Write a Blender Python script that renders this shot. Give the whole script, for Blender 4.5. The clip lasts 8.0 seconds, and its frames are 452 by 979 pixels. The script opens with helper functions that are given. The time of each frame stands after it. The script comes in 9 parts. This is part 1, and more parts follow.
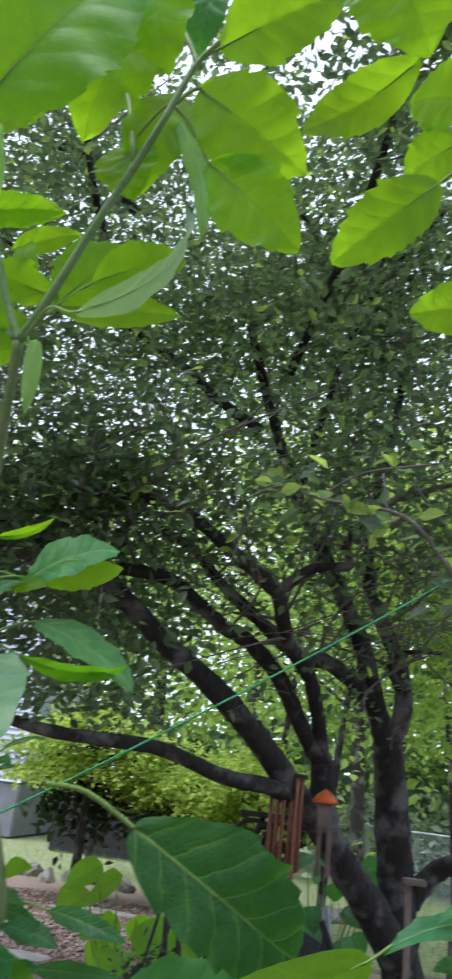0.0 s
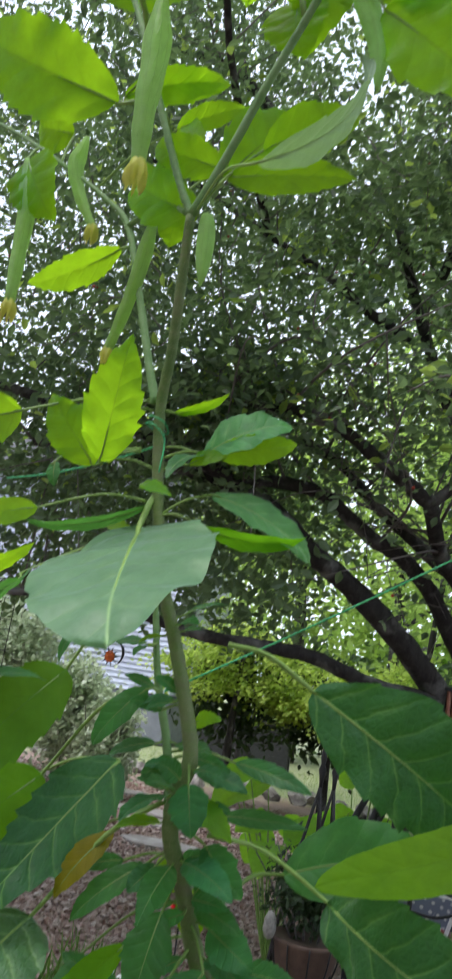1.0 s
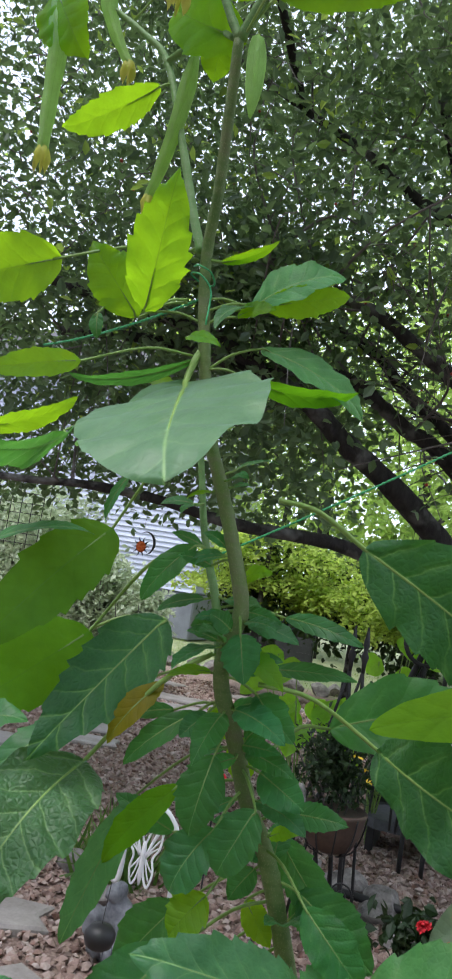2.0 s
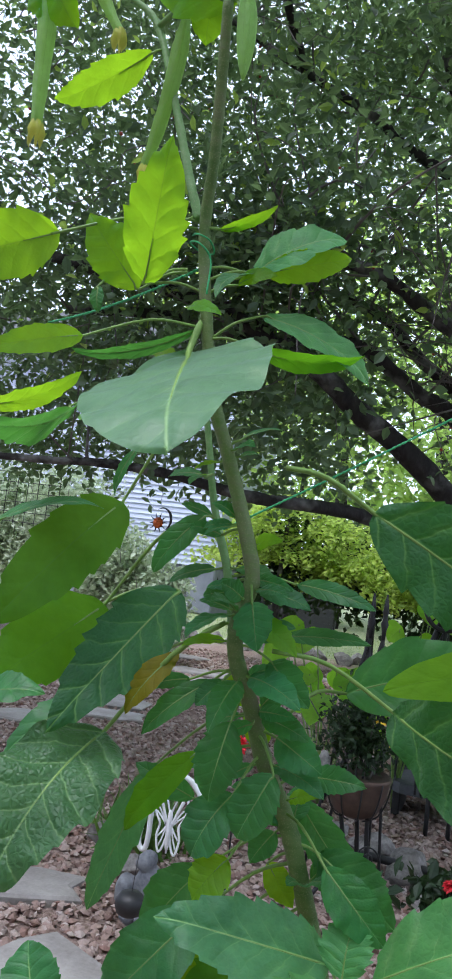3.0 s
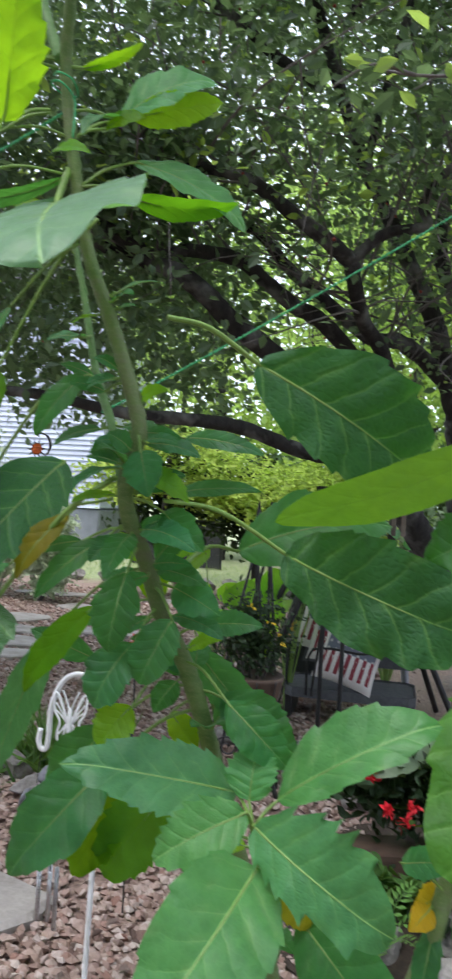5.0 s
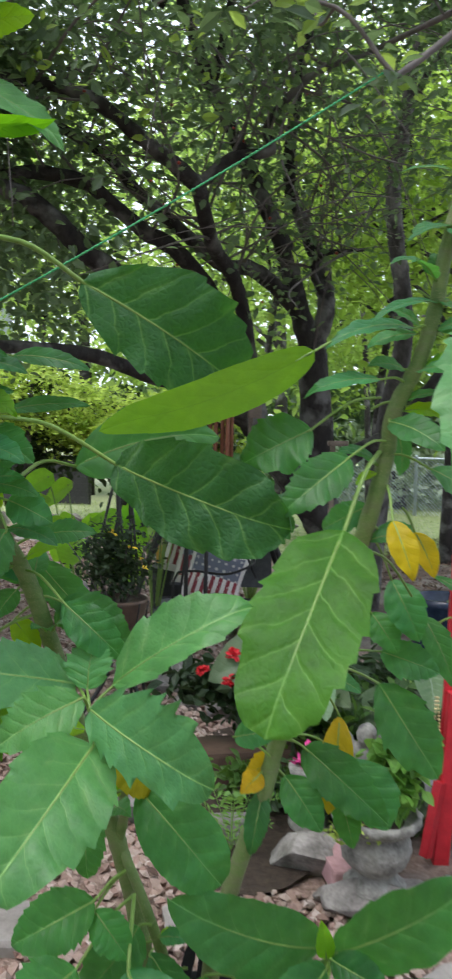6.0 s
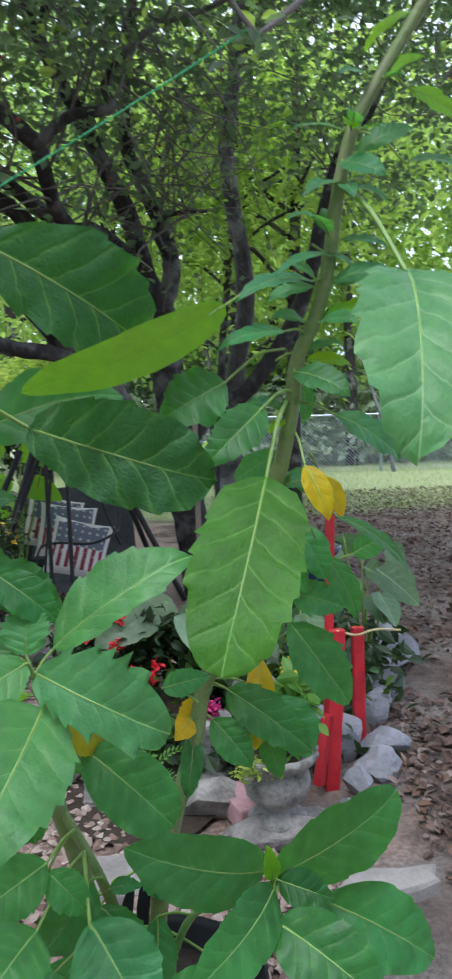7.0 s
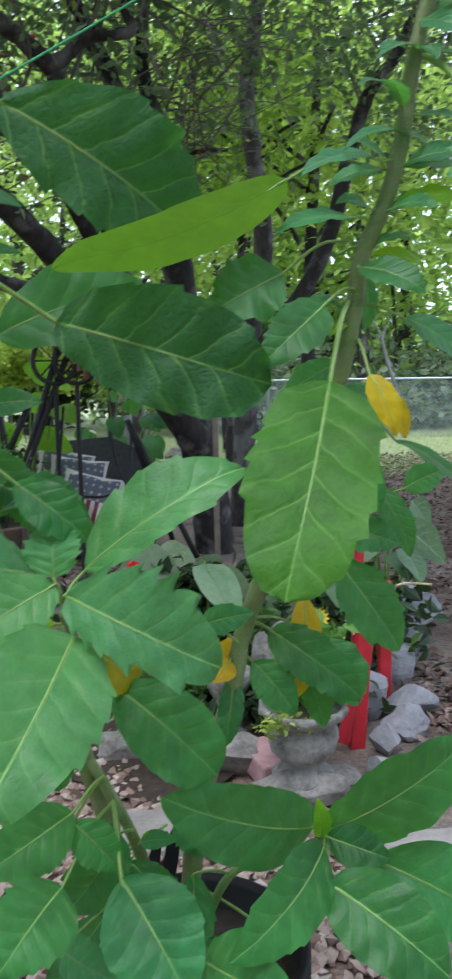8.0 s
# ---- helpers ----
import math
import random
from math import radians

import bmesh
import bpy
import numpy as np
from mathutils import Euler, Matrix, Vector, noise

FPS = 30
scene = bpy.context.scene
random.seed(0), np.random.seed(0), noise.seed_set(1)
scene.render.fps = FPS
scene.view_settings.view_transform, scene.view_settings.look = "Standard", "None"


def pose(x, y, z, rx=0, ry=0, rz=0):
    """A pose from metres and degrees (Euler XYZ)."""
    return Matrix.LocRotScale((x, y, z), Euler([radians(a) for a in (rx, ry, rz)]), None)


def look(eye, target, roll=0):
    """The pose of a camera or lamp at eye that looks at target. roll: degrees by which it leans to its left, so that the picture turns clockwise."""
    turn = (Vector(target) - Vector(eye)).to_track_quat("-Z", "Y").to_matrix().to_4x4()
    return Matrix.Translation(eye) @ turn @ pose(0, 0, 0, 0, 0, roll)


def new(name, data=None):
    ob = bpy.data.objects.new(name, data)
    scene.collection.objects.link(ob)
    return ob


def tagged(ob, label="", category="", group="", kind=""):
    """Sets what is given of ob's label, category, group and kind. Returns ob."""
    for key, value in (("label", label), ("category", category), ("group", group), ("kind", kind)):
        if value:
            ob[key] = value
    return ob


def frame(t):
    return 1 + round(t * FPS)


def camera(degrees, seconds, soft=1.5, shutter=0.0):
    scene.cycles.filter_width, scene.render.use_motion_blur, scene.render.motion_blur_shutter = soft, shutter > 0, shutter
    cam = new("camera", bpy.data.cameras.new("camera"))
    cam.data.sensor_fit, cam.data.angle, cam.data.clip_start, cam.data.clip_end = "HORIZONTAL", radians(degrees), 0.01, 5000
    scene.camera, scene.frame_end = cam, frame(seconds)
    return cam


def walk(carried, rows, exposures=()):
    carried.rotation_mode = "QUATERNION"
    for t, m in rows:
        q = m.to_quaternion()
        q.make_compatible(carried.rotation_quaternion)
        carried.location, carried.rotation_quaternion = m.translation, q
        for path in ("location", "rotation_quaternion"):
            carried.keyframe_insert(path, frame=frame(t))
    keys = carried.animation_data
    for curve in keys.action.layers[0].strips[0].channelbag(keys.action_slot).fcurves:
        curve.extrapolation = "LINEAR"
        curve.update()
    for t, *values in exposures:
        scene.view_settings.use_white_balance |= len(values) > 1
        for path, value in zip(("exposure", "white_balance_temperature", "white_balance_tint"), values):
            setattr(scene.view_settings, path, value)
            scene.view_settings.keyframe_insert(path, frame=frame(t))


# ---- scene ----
cam = camera(32.0, 8.0, soft=2.1, shutter=0.4)
PATH = [
    (0, (0.316, -0.156, 1.692), (-0.003, 1.693, 2.385), 6.9),
    (0.5, (0.276, -0.136, 1.643), (-0.253, 1.689, 2.269), 8.4),
    (1, (0.254, -0.129, 1.595), (-0.386, 1.704, 2.074), 9.1),
    (1.5, (0.215, -0.107, 1.541), (-0.448, 1.75, 1.876), 9.6),
    (2, (0.208, -0.084, 1.518), (-0.466, 1.784, 1.753), 9.3),
    (3.5, (0.228, -0.071, 1.506), (-0.471, 1.799, 1.64), 6.0),
    (4, (0.188, -0.056, 1.451), (-0.433, 1.842, 1.54), 5.2),
    (4.2, (0.173, -0.064, 1.426), (-0.424, 1.843, 1.511), 5.2),
    (5.3, (0.263, -0.039, 1.368), (-0.043, 1.937, 1.368), 2.8),
    (5.5, (0.29, -0.033, 1.363), (0.058, 1.953, 1.322), 2.5),
    (6, (0.299, -0.119, 1.342), (0.217, 1.876, 1.234), 1.4),
    (6.5, (0.224, -0.229, 1.34), (0.336, 1.763, 1.195), -0.1),
    (7, (0.172, -0.142, 1.323), (0.488, 1.823, 1.13), -1.9),
    (7.5, (0.147, -0.019, 1.267), (0.565, 1.923, 1.033), -2.4),
    (8, (0.125, 0.014, 1.226), (0.425, 1.972, 0.951), -0.9),
]
walk(cam, [(t, look(eye, target, roll)) for t, eye, target, roll in PATH],
     exposures=[(0, 0.22, 6350, 12), (0.5, 0.16, 6600, 10), (1.0, 0.14, 6700, 10), (1.5, 0.08, 6800, 10), (2.2, 0.18, 6450, 10), (4.2, 0.24, 6000, 12), (5.5, 0.42, 6900, 8), (6.5, 0.43, 6500, 9), (7.0, 0.43, 6200, 10), (8, 0.40, 6250, 8)])

# ---- light ----
world = bpy.data.worlds.new("sky")
scene.world = world
world.use_nodes = True
wt = world.node_tree
wt.nodes.clear()
sky = wt.nodes.new("ShaderNodeTexSky")
sky.sky_type, sky.sun_disc = "NISHITA", False
SUN_ELEVATION, SUN_AZIMUTH = 68.0, 215.0     # degrees; azimuth clockwise from +y
sky.sun_elevation, sky.sun_rotation = radians(SUN_ELEVATION), radians(SUN_AZIMUTH)
sky.air_density, sky.dust_density, sky.ozone_density = 1.0, 1.5, 1.0
bg = wt.nodes.new("ShaderNodeBackground")
bg.inputs["Strength"].default_value = 0.15
wo = wt.nodes.new("ShaderNodeOutputWorld")
veil = wt.nodes.new("ShaderNodeMix")          # high white cloud over the blue
veil.data_type = "RGBA"
veil.inputs[0].default_value = 0.8
veil.inputs[7].default_value = (9.8, 10.7, 13.4, 1)
wt.links.new(sky.outputs[0], veil.inputs[6])
wt.links.new(veil.outputs[2], bg.inputs[0])
wt.links.new(bg.outputs[0], wo.inputs[0])
lamp = bpy.data.lights.new("sun", "SUN")
lamp.energy, lamp.angle, lamp.color = 2.5, radians(28), (1.0, 0.975, 0.985)
sun = new("sun", lamp)
sa, se = radians(SUN_AZIMUTH), radians(SUN_ELEVATION)
sun.matrix_world = look((20 * math.sin(sa) * math.cos(se), 20 * math.cos(sa) * math.cos(se), 20 * math.sin(se)), (0, 0, 0))


# ---- materials ----
def material(name):
    m = bpy.data.materials.new(name)
    m.use_nodes = True
    nt = m.node_tree
    return m, nt, nt.nodes["Principled BSDF"], nt.nodes["Material Output"]


def nd(nt, kind, **props):
    n = nt.nodes.new("ShaderNode" + kind)
    for k, v in props.items():
        if k == "operation":
            n.operation = v
        elif k == "blend_type":
            n.blend_type = v
        elif k == "data_type":
            n.data_type = v
        elif k == "feature":
            n.feature = v
    return n


def math_node(nt, op, a, b=None, c=None, clamp=False):
    n = nd(nt, "Math", operation=op)
    n.use_clamp = clamp
    for i, v in enumerate((a, b, c)):
        if v is None:
            continue
        if isinstance(v, (int, float)):
            n.inputs[i].default_value = v
        else:
            nt.links.new(v, n.inputs[i])
    return n.outputs[0]


def mix(nt, fac, a, b, blend="MIX"):
    n = nt.nodes.new("ShaderNodeMix")
    n.data_type, n.blend_type = "RGBA", blend
    for i, v in ((0, fac), (6, a), (7, b)):
        if isinstance(v, (int, float)):
            n.inputs[i].default_value = v
        elif isinstance(v, tuple):
            n.inputs[i].default_value = (*v, 1)
        else:
            nt.links.new(v, n.inputs[i])
    return n.outputs[2]


def ramp(nt, fac, *stops):
    n = nt.nodes.new("ShaderNodeValToRGB")
    while len(n.color_ramp.elements) < len(stops):
        n.color_ramp.elements.new(0.5)
    for e, (p, c) in zip(n.color_ramp.elements, stops):
        e.position = p
        e.color = (*c, 1) if isinstance(c, tuple) else (c, c, c, 1)
    nt.links.new(fac, n.inputs[0])
    return n.outputs[0]


def noise_tex(nt, scale, detail=4.0, coord=None, rough=0.55, stretch=None):
    n = nt.nodes.new("ShaderNodeTexNoise")
    n.inputs["Scale"].default_value, n.inputs["Detail"].default_value, n.inputs["Roughness"].default_value = scale, detail, rough
    if coord is None:
        coord = nt.nodes.new("ShaderNodeTexCoord").outputs["Object"]
    if stretch:
        mp = nt.nodes.new("ShaderNodeMapping")
        mp.inputs["Scale"].default_value = stretch
        nt.links.new(coord, mp.inputs[0])
        coord = mp.outputs[0]
    nt.links.new(coord, n.inputs["Vector"])
    return n.outputs["Fac"]


def bump(nt, height, strength, distance, bsdf):
    b = nt.nodes.new("ShaderNodeBump")
    b.inputs["Strength"].default_value, b.inputs["Distance"].default_value = strength, distance
    nt.links.new(height, b.inputs["Height"])
    nt.links.new(b.outputs[0], bsdf.inputs["Normal"])
    return b.outputs[0]


def plain(name, dark, light, rough=0.6, metal=0.0, scale=30.0, fine=200.0, relief=0.3, dist=0.002):
    """A surface that varies between two colours at two scales, with fine relief."""
    m, nt, b, _ = material(name)
    big, small = noise_tex(nt, scale), noise_tex(nt, fine, 3)
    f = math_node(nt, "MULTIPLY_ADD", big, 0.7, math_node(nt, "MULTIPLY", small, 0.3))
    col = ramp(nt, f, (0.3, dark), (0.68, light))
    oi = nt.nodes.new("ShaderNodeObjectInfo").outputs["Random"]
    hsv = nt.nodes.new("ShaderNodeHueSaturation")
    nt.links.new(math_node(nt, "MULTIPLY_ADD", oi, 0.3, 0.85), hsv.inputs["Value"])
    nt.links.new(col, hsv.inputs["Color"])
    nt.links.new(hsv.outputs[0], b.inputs["Base Color"])
    nt.links.new(math_node(nt, "MULTIPLY_ADD", small, 0.25, rough - 0.12), b.inputs["Roughness"])
    b.inputs["Metallic"].default_value = metal
    bump(nt, f, relief, dist, b)
    return m


def leaf_material(name, dark, light, vein, through_col, gloss=0.47, glow=0.4, quilt=0.15, ribs=0.34, sheen=0.2, spec=0.5, relief=0.0045, thin=21.0, fade=1.25):
    """A large soft leaf: pale midrib and side veins, quilted between them, mottled; light passes through it."""
    m, nt, b, out = material(name)
    uv = nt.nodes.new("ShaderNodeUVMap")
    uv.uv_map = "blade"
    sep = nt.nodes.new("ShaderNodeSeparateXYZ")
    nt.links.new(uv.outputs[0], sep.inputs[0])
    u, v = sep.outputs[0], sep.outputs[1]
    au = math_node(nt, "ABSOLUTE", u)
    wob = noise_tex(nt, 2.6, 2, uv.outputs[0])
    oi = nt.nodes.new("ShaderNodeObjectInfo").outputs["Random"]
    ph = math_node(nt, "SUBTRACT", math_node(nt, "MULTIPLY", v, 6.6), math_node(nt, "MULTIPLY", math_node(nt, "POWER", au, 0.85), 1.35))
    ph = math_node(nt, "ADD", ph, math_node(nt, "MULTIPLY", wob, 0.5))
    ph = math_node(nt, "ADD", ph, math_node(nt, "MULTIPLY", math_node(nt, "SIGN", u), 0.2))
    saw = math_node(nt, "ABSOLUTE", math_node(nt, "SUBTRACT", math_node(nt, "FRACT", ph), 0.5))       # 0 on a vein
    side = math_node(nt, "SUBTRACT", 1.0, math_node(nt, "MULTIPLY", saw, thin), clamp=True)
    side = math_node(nt, "MULTIPLY", side, math_node(nt, "SUBTRACT", 1.0, math_node(nt, "MULTIPLY", au, fade), clamp=True))
    mid = math_node(nt, "SUBTRACT", 1.0, math_node(nt, "MULTIPLY", au, math_node(nt, "MULTIPLY_ADD", v, 26.0, 19.0)), clamp=True)
    net = nt.nodes.new("ShaderNodeTexVoronoi")
    net.feature = "DISTANCE_TO_EDGE"
    net.inputs["Scale"].default_value = 30.0
    iso = nt.nodes.new("ShaderNodeMapping")
    iso.inputs["Scale"].default_value = (0.27, 1.0, 1.0)
    nt.links.new(uv.outputs[0], iso.inputs[0])
    nt.links.new(iso.outputs[0], net.inputs["Vector"])
    fine = math_node(nt, "SUBTRACT", 1.0, math_node(nt, "MULTIPLY", net.outputs["Distance"], 9.0), clamp=True)
    blot = noise_tex(nt, 5.0, 5, nt.nodes.new("ShaderNodeTexCoord").outputs["Object"], 0.6)
    spots = noise_tex(nt, 42.0, 3, None, 0.6)
    tone = math_node(nt, "ADD", math_node(nt, "MULTIPLY", blot, 0.65), math_node(nt, "MULTIPLY", spots, 0.35))
    col = ramp(nt, tone, (0.38, dark), (0.62, light))
    hsv = nt.nodes.new("ShaderNodeHueSaturation")
    nt.links.new(math_node(nt, "MULTIPLY_ADD", oi, 0.036, 0.482), hsv.inputs["Hue"])
    nt.links.new(math_node(nt, "MULTIPLY_ADD", math_node(nt, "FRACT", math_node(nt, "MULTIPLY", oi, 7.3)), 0.5, 0.74), hsv.inputs["Value"])
    # pale mottling that spreads from the veins on older blades
    halo = math_node(nt, "SUBTRACT", 1.0, math_node(nt, "MULTIPLY", saw, 3.2), clamp=True)
    old = math_node(nt, "MULTIPLY", math_node(nt, "SUBTRACT", noise_tex(nt, 2.3, 3, uv.outputs[0]), 0.47), 4.5, clamp=True)
    col = mix(nt, math_node(nt, "MULTIPLY", math_node(nt, "MULTIPLY", halo, old), 0.36), col, vein)
    nt.links.new(col, hsv.inputs["Color"])
    lines = math_node(nt, "MAXIMUM", mid, math_node(nt, "MULTIPLY", side, ribs))
    lines = math_node(nt, "MAXIMUM", lines, math_node(nt, "MULTIPLY", fine, 0.06))
    col = mix(nt, lines, hsv.outputs[0], vein)
    nt.links.new(col, b.inputs["Base Color"])
    nt.links.new(math_node(nt, "MULTIPLY_ADD", spots, 0.2, gloss - 0.1), b.inputs["Roughness"])
    b.inputs["Specular IOR Level"].default_value = spec
    b.inputs["Sheen Weight"].default_value, b.inputs["Sheen Roughness"].default_value = sheen, 0.45
    b.inputs["Sheen Tint"].default_value = (0.82, 0.95, 1.0, 1)
    h = math_node(nt, "ADD", math_node(nt, "MULTIPLY", math_node(nt, "MINIMUM", saw, 0.16), 2.0 * min(1.0, ribs + 0.2)), math_node(nt, "MULTIPLY", math_node(nt, "MINIMUM", net.outputs["Distance"], 0.3), quilt))
    h = math_node(nt, "ADD", h, math_node(nt, "ADD", math_node(nt, "MULTIPLY", spots, 0.3), math_node(nt, "MULTIPLY", blot, 0.9)))
    nrm = bump(nt, h, 0.6, relief, b)
    tr = nt.nodes.new("ShaderNodeBsdfTranslucent")
    tcol = mix(nt, math_node(nt, "MULTIPLY", lines, 0.45), through_col, tuple(c * 0.45 for c in through_col))
    hs2 = nt.nodes.new("ShaderNodeHueSaturation")
    nt.links.new(math_node(nt, "MULTIPLY_ADD", tone, 0.8, 0.6), hs2.inputs["Value"])
    nt.links.new(tcol, hs2.inputs["Color"])
    nt.links.new(hs2.outputs[0], tr.inputs["Color"])
    nt.links.new(nrm, tr.inputs["Normal"])
    ms = nt.nodes.new("ShaderNodeMixShader")
    ms.inputs[0].default_value = glow
    nt.links.new(b.outputs[0], ms.inputs[1])
    nt.links.new(tr.outputs[0], ms.inputs[2])
    nt.links.new(ms.outputs[0], out.inputs["Surface"])
    return m


def foliage_material(name, dark, light, through_col, glow=0.35, rough=0.5):
    """Small leaves of a crown, each a little different in tone."""
    m, nt, b, out = material(name)
    isl = nt.nodes.new("ShaderNodeNewGeometry").outputs["Random Per Island"]
    pos = noise_tex(nt, 0.9, 3)
    f = math_node(nt, "ADD", math_node(nt, "MULTIPLY", isl, 0.6), math_node(nt, "MULTIPLY", pos, 0.4))
    col = ramp(nt, f, (0.2, dark), (0.8, light))
    nt.links.new(col, b.inputs["Base Color"])
    b.inputs["Roughness"].default_value = rough
    b.inputs["Specular IOR Level"].default_value = 0.4
    tr = nt.nodes.new("ShaderNodeBsdfTranslucent")
    hs = nt.nodes.new("ShaderNodeHueSaturation")
    hs.inputs["Color"].default_value = (*through_col, 1)
    nt.links.new(math_node(nt, "MULTIPLY_ADD", f, 0.9, 0.5), hs.inputs["Value"])
    nt.links.new(hs.outputs[0], tr.inputs["Color"])
    ms = nt.nodes.new("ShaderNodeMixShader")
    ms.inputs[0].default_value = glow
    nt.links.new(b.outputs[0], ms.inputs[1])
    nt.links.new(tr.outputs[0], ms.inputs[2])
    nt.links.new(ms.outputs[0], out.inputs["Surface"])
    return m


LEAF_GREEN = leaf_material("leaf_green", (0.010, 0.098, 0.029), (0.032, 0.218, 0.060), (0.22, 0.50, 0.15), (0.16, 0.50, 0.06))
LEAF_DARK = leaf_material("leaf_dark", (0.011, 0.064, 0.024), (0.028, 0.118, 0.042), (0.20, 0.42, 0.10), (0.10, 0.40, 0.03), glow=0.3, quilt=0.4, ribs=0.7, gloss=0.58, spec=0.4, sheen=0.12, relief=0.0085, thin=16.0, fade=0.85)
LEAF_PALE = leaf_material("leaf_pale", (0.034, 0.195, 0.060), (0.092, 0.345, 0.108), (0.36, 0.66, 0.20), (0.22, 0.55, 0.08), glow=0.35, quilt=0.25)
LEAF_FRESH = leaf_material("leaf_fresh", (0.014, 0.115, 0.015), (0.044, 0.218, 0.030), (0.22, 0.46, 0.11), (0.28, 0.60, 0.05), glow=0.4, quilt=0.3, ribs=0.6, sheen=0.0, spec=0.3, gloss=0.56, relief=0.0075, thin=15.0, fade=0.75)
# bluish base colour that paints in the sky sheen on a leaf's upper face
LEAF_SHEEN = leaf_material("leaf_sky_sheen", (0.080, 0.215, 0.100), (0.130, 0.290, 0.155), (0.34, 0.58, 0.22), (0.22, 0.55, 0.08), glow=0.3, quilt=0.3, sheen=0.45, ribs=0.3)
LEAF_RIBBED = leaf_material("leaf_ribbed", (0.040, 0.155, 0.050), (0.085, 0.235, 0.082), (0.26, 0.44, 0.20), (0.22, 0.50, 0.08), glow=0.25, quilt=0.3, ribs=0.8, sheen=0.12, spec=0.35, relief=0.007, fade=0.8)
LEAF_QUILTED = leaf_material("leaf_quilted", (0.018, 0.080, 0.028), (0.044, 0.138, 0.052), (0.24, 0.42, 0.15), (0.20, 0.50, 0.08), glow=0.25, quilt=0.6, ribs=0.8, relief=0.011, thin=16.0, fade=0.6)
LEAF_YOUNG = leaf_material("leaf_young", (0.050, 0.20, 0.020), (0.09, 0.29, 0.03), (0.16, 0.36, 0.06), (0.50, 0.88, 0.02), glow=0.62, ribs=0.2, sheen=0.05, spec=0.35)
LEAF_OLIVE = leaf_material("leaf_olive", (0.040, 0.130, 0.004), (0.07, 0.20, 0.006), (0.10, 0.24, 0.012), (0.34, 0.60, 0.015), glow=0.5, ribs=0.12, sheen=0.0, spec=0.12, gloss=0.6)
# shaded and lit copies of one leaf underside, the lighting put into the colours
LEAF_UNDER = leaf_material("leaf_shaded_underside", (0.034, 0.120, 0.012), (0.060, 0.180, 0.022), (0.10, 0.25, 0.05), (0.22, 0.50, 0.02), glow=0.5, ribs=0.25, sheen=0.0, spec=0.15, gloss=0.6)
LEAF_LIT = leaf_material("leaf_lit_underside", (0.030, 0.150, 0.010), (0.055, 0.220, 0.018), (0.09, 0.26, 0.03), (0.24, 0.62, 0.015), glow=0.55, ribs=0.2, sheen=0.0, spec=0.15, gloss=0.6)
LEAF_BACK = leaf_material("leaf_pale_back", (0.20, 0.32, 0.20), (0.30, 0.42, 0.28), (0.34, 0.46, 0.28), (0.3, 0.55, 0.12), glow=0.3, ribs=0.3, sheen=0.3)
LEAF_FADING = leaf_material("leaf_fading", (0.13, 0.16, 0.006), (0.30, 0.25, 0.010), (0.26, 0.30, 0.04), (0.5, 0.46, 0.02), glow=0.35, ribs=0.15, sheen=0.0, spec=0.2)
LEAF_YELLOW = leaf_material("leaf_yellow", (0.48, 0.33, 0.005), (0.74, 0.53, 0.008), (0.62, 0.48, 0.04), (0.8, 0.6, 0.03), glow=0.4, ribs=0.06, sheen=0.03, spec=0.3)


def stem_material(name, tones):
    """Half-woody stem: green skin going corky brown-grey in patches, ringed by old leaf scars, dotted with pores."""
    m, nt, b, _ = material(name)
    geo = nt.nodes.new("ShaderNodeTexCoord").outputs["Object"]
    patch = noise_tex(nt, 11, 5, geo, 0.65)
    rings = noise_tex(nt, 22, 4, geo, 0.6, stretch=(0.6, 0.6, 3.2))
    pores = nt.nodes.new("ShaderNodeTexVoronoi")
    pores.inputs["Scale"].default_value = 330
    nt.links.new(geo, pores.inputs["Vector"])
    dot = math_node(nt, "LESS_THAN", pores.outputs["Distance"], 0.26)
    col = ramp(nt, math_node(nt, "ADD", math_node(nt, "MULTIPLY", patch, 0.6), math_node(nt, "MULTIPLY", rings, 0.4)), (0.34, tones[0]), (0.5, tones[1]), (0.66, tones[2]))
    nt.links.new(mix(nt, math_node(nt, "MULTIPLY", dot, 0.45), col, (0.30, 0.30, 0.17)), b.inputs["Base Color"])
    b.inputs["Roughness"].default_value = 0.6
    bump(nt, math_node(nt, "ADD", rings, math_node(nt, "MULTIPLY", dot, 0.35)), 0.7, 0.003, b)
    return m


STEM_GREEN = stem_material("stem_skin", ((0.080, 0.155, 0.035), (0.145, 0.210, 0.065), (0.170, 0.175, 0.095)))
STEM_YOUNG = stem_material("young_stem_skin", ((0.10, 0.22, 0.06), (0.16, 0.30, 0.10), (0.22, 0.34, 0.15)))
PETIOLE = plain("petiole_green", (0.15, 0.28, 0.05), (0.25, 0.38, 0.10), 0.45, scale=25, fine=200, relief=0.2, dist=0.001)
BUD = leaf_material("bud_green", (0.27, 0.47, 0.15), (0.42, 0.62, 0.27), (0.20, 0.38, 0.10), (0.62, 0.90, 0.28), glow=0.6, ribs=0.5)
BUD_END = foliage_material("withered_petal", (0.48, 0.50, 0.08), (0.75, 0.74, 0.22), (0.85, 0.85, 0.20), 0.55)


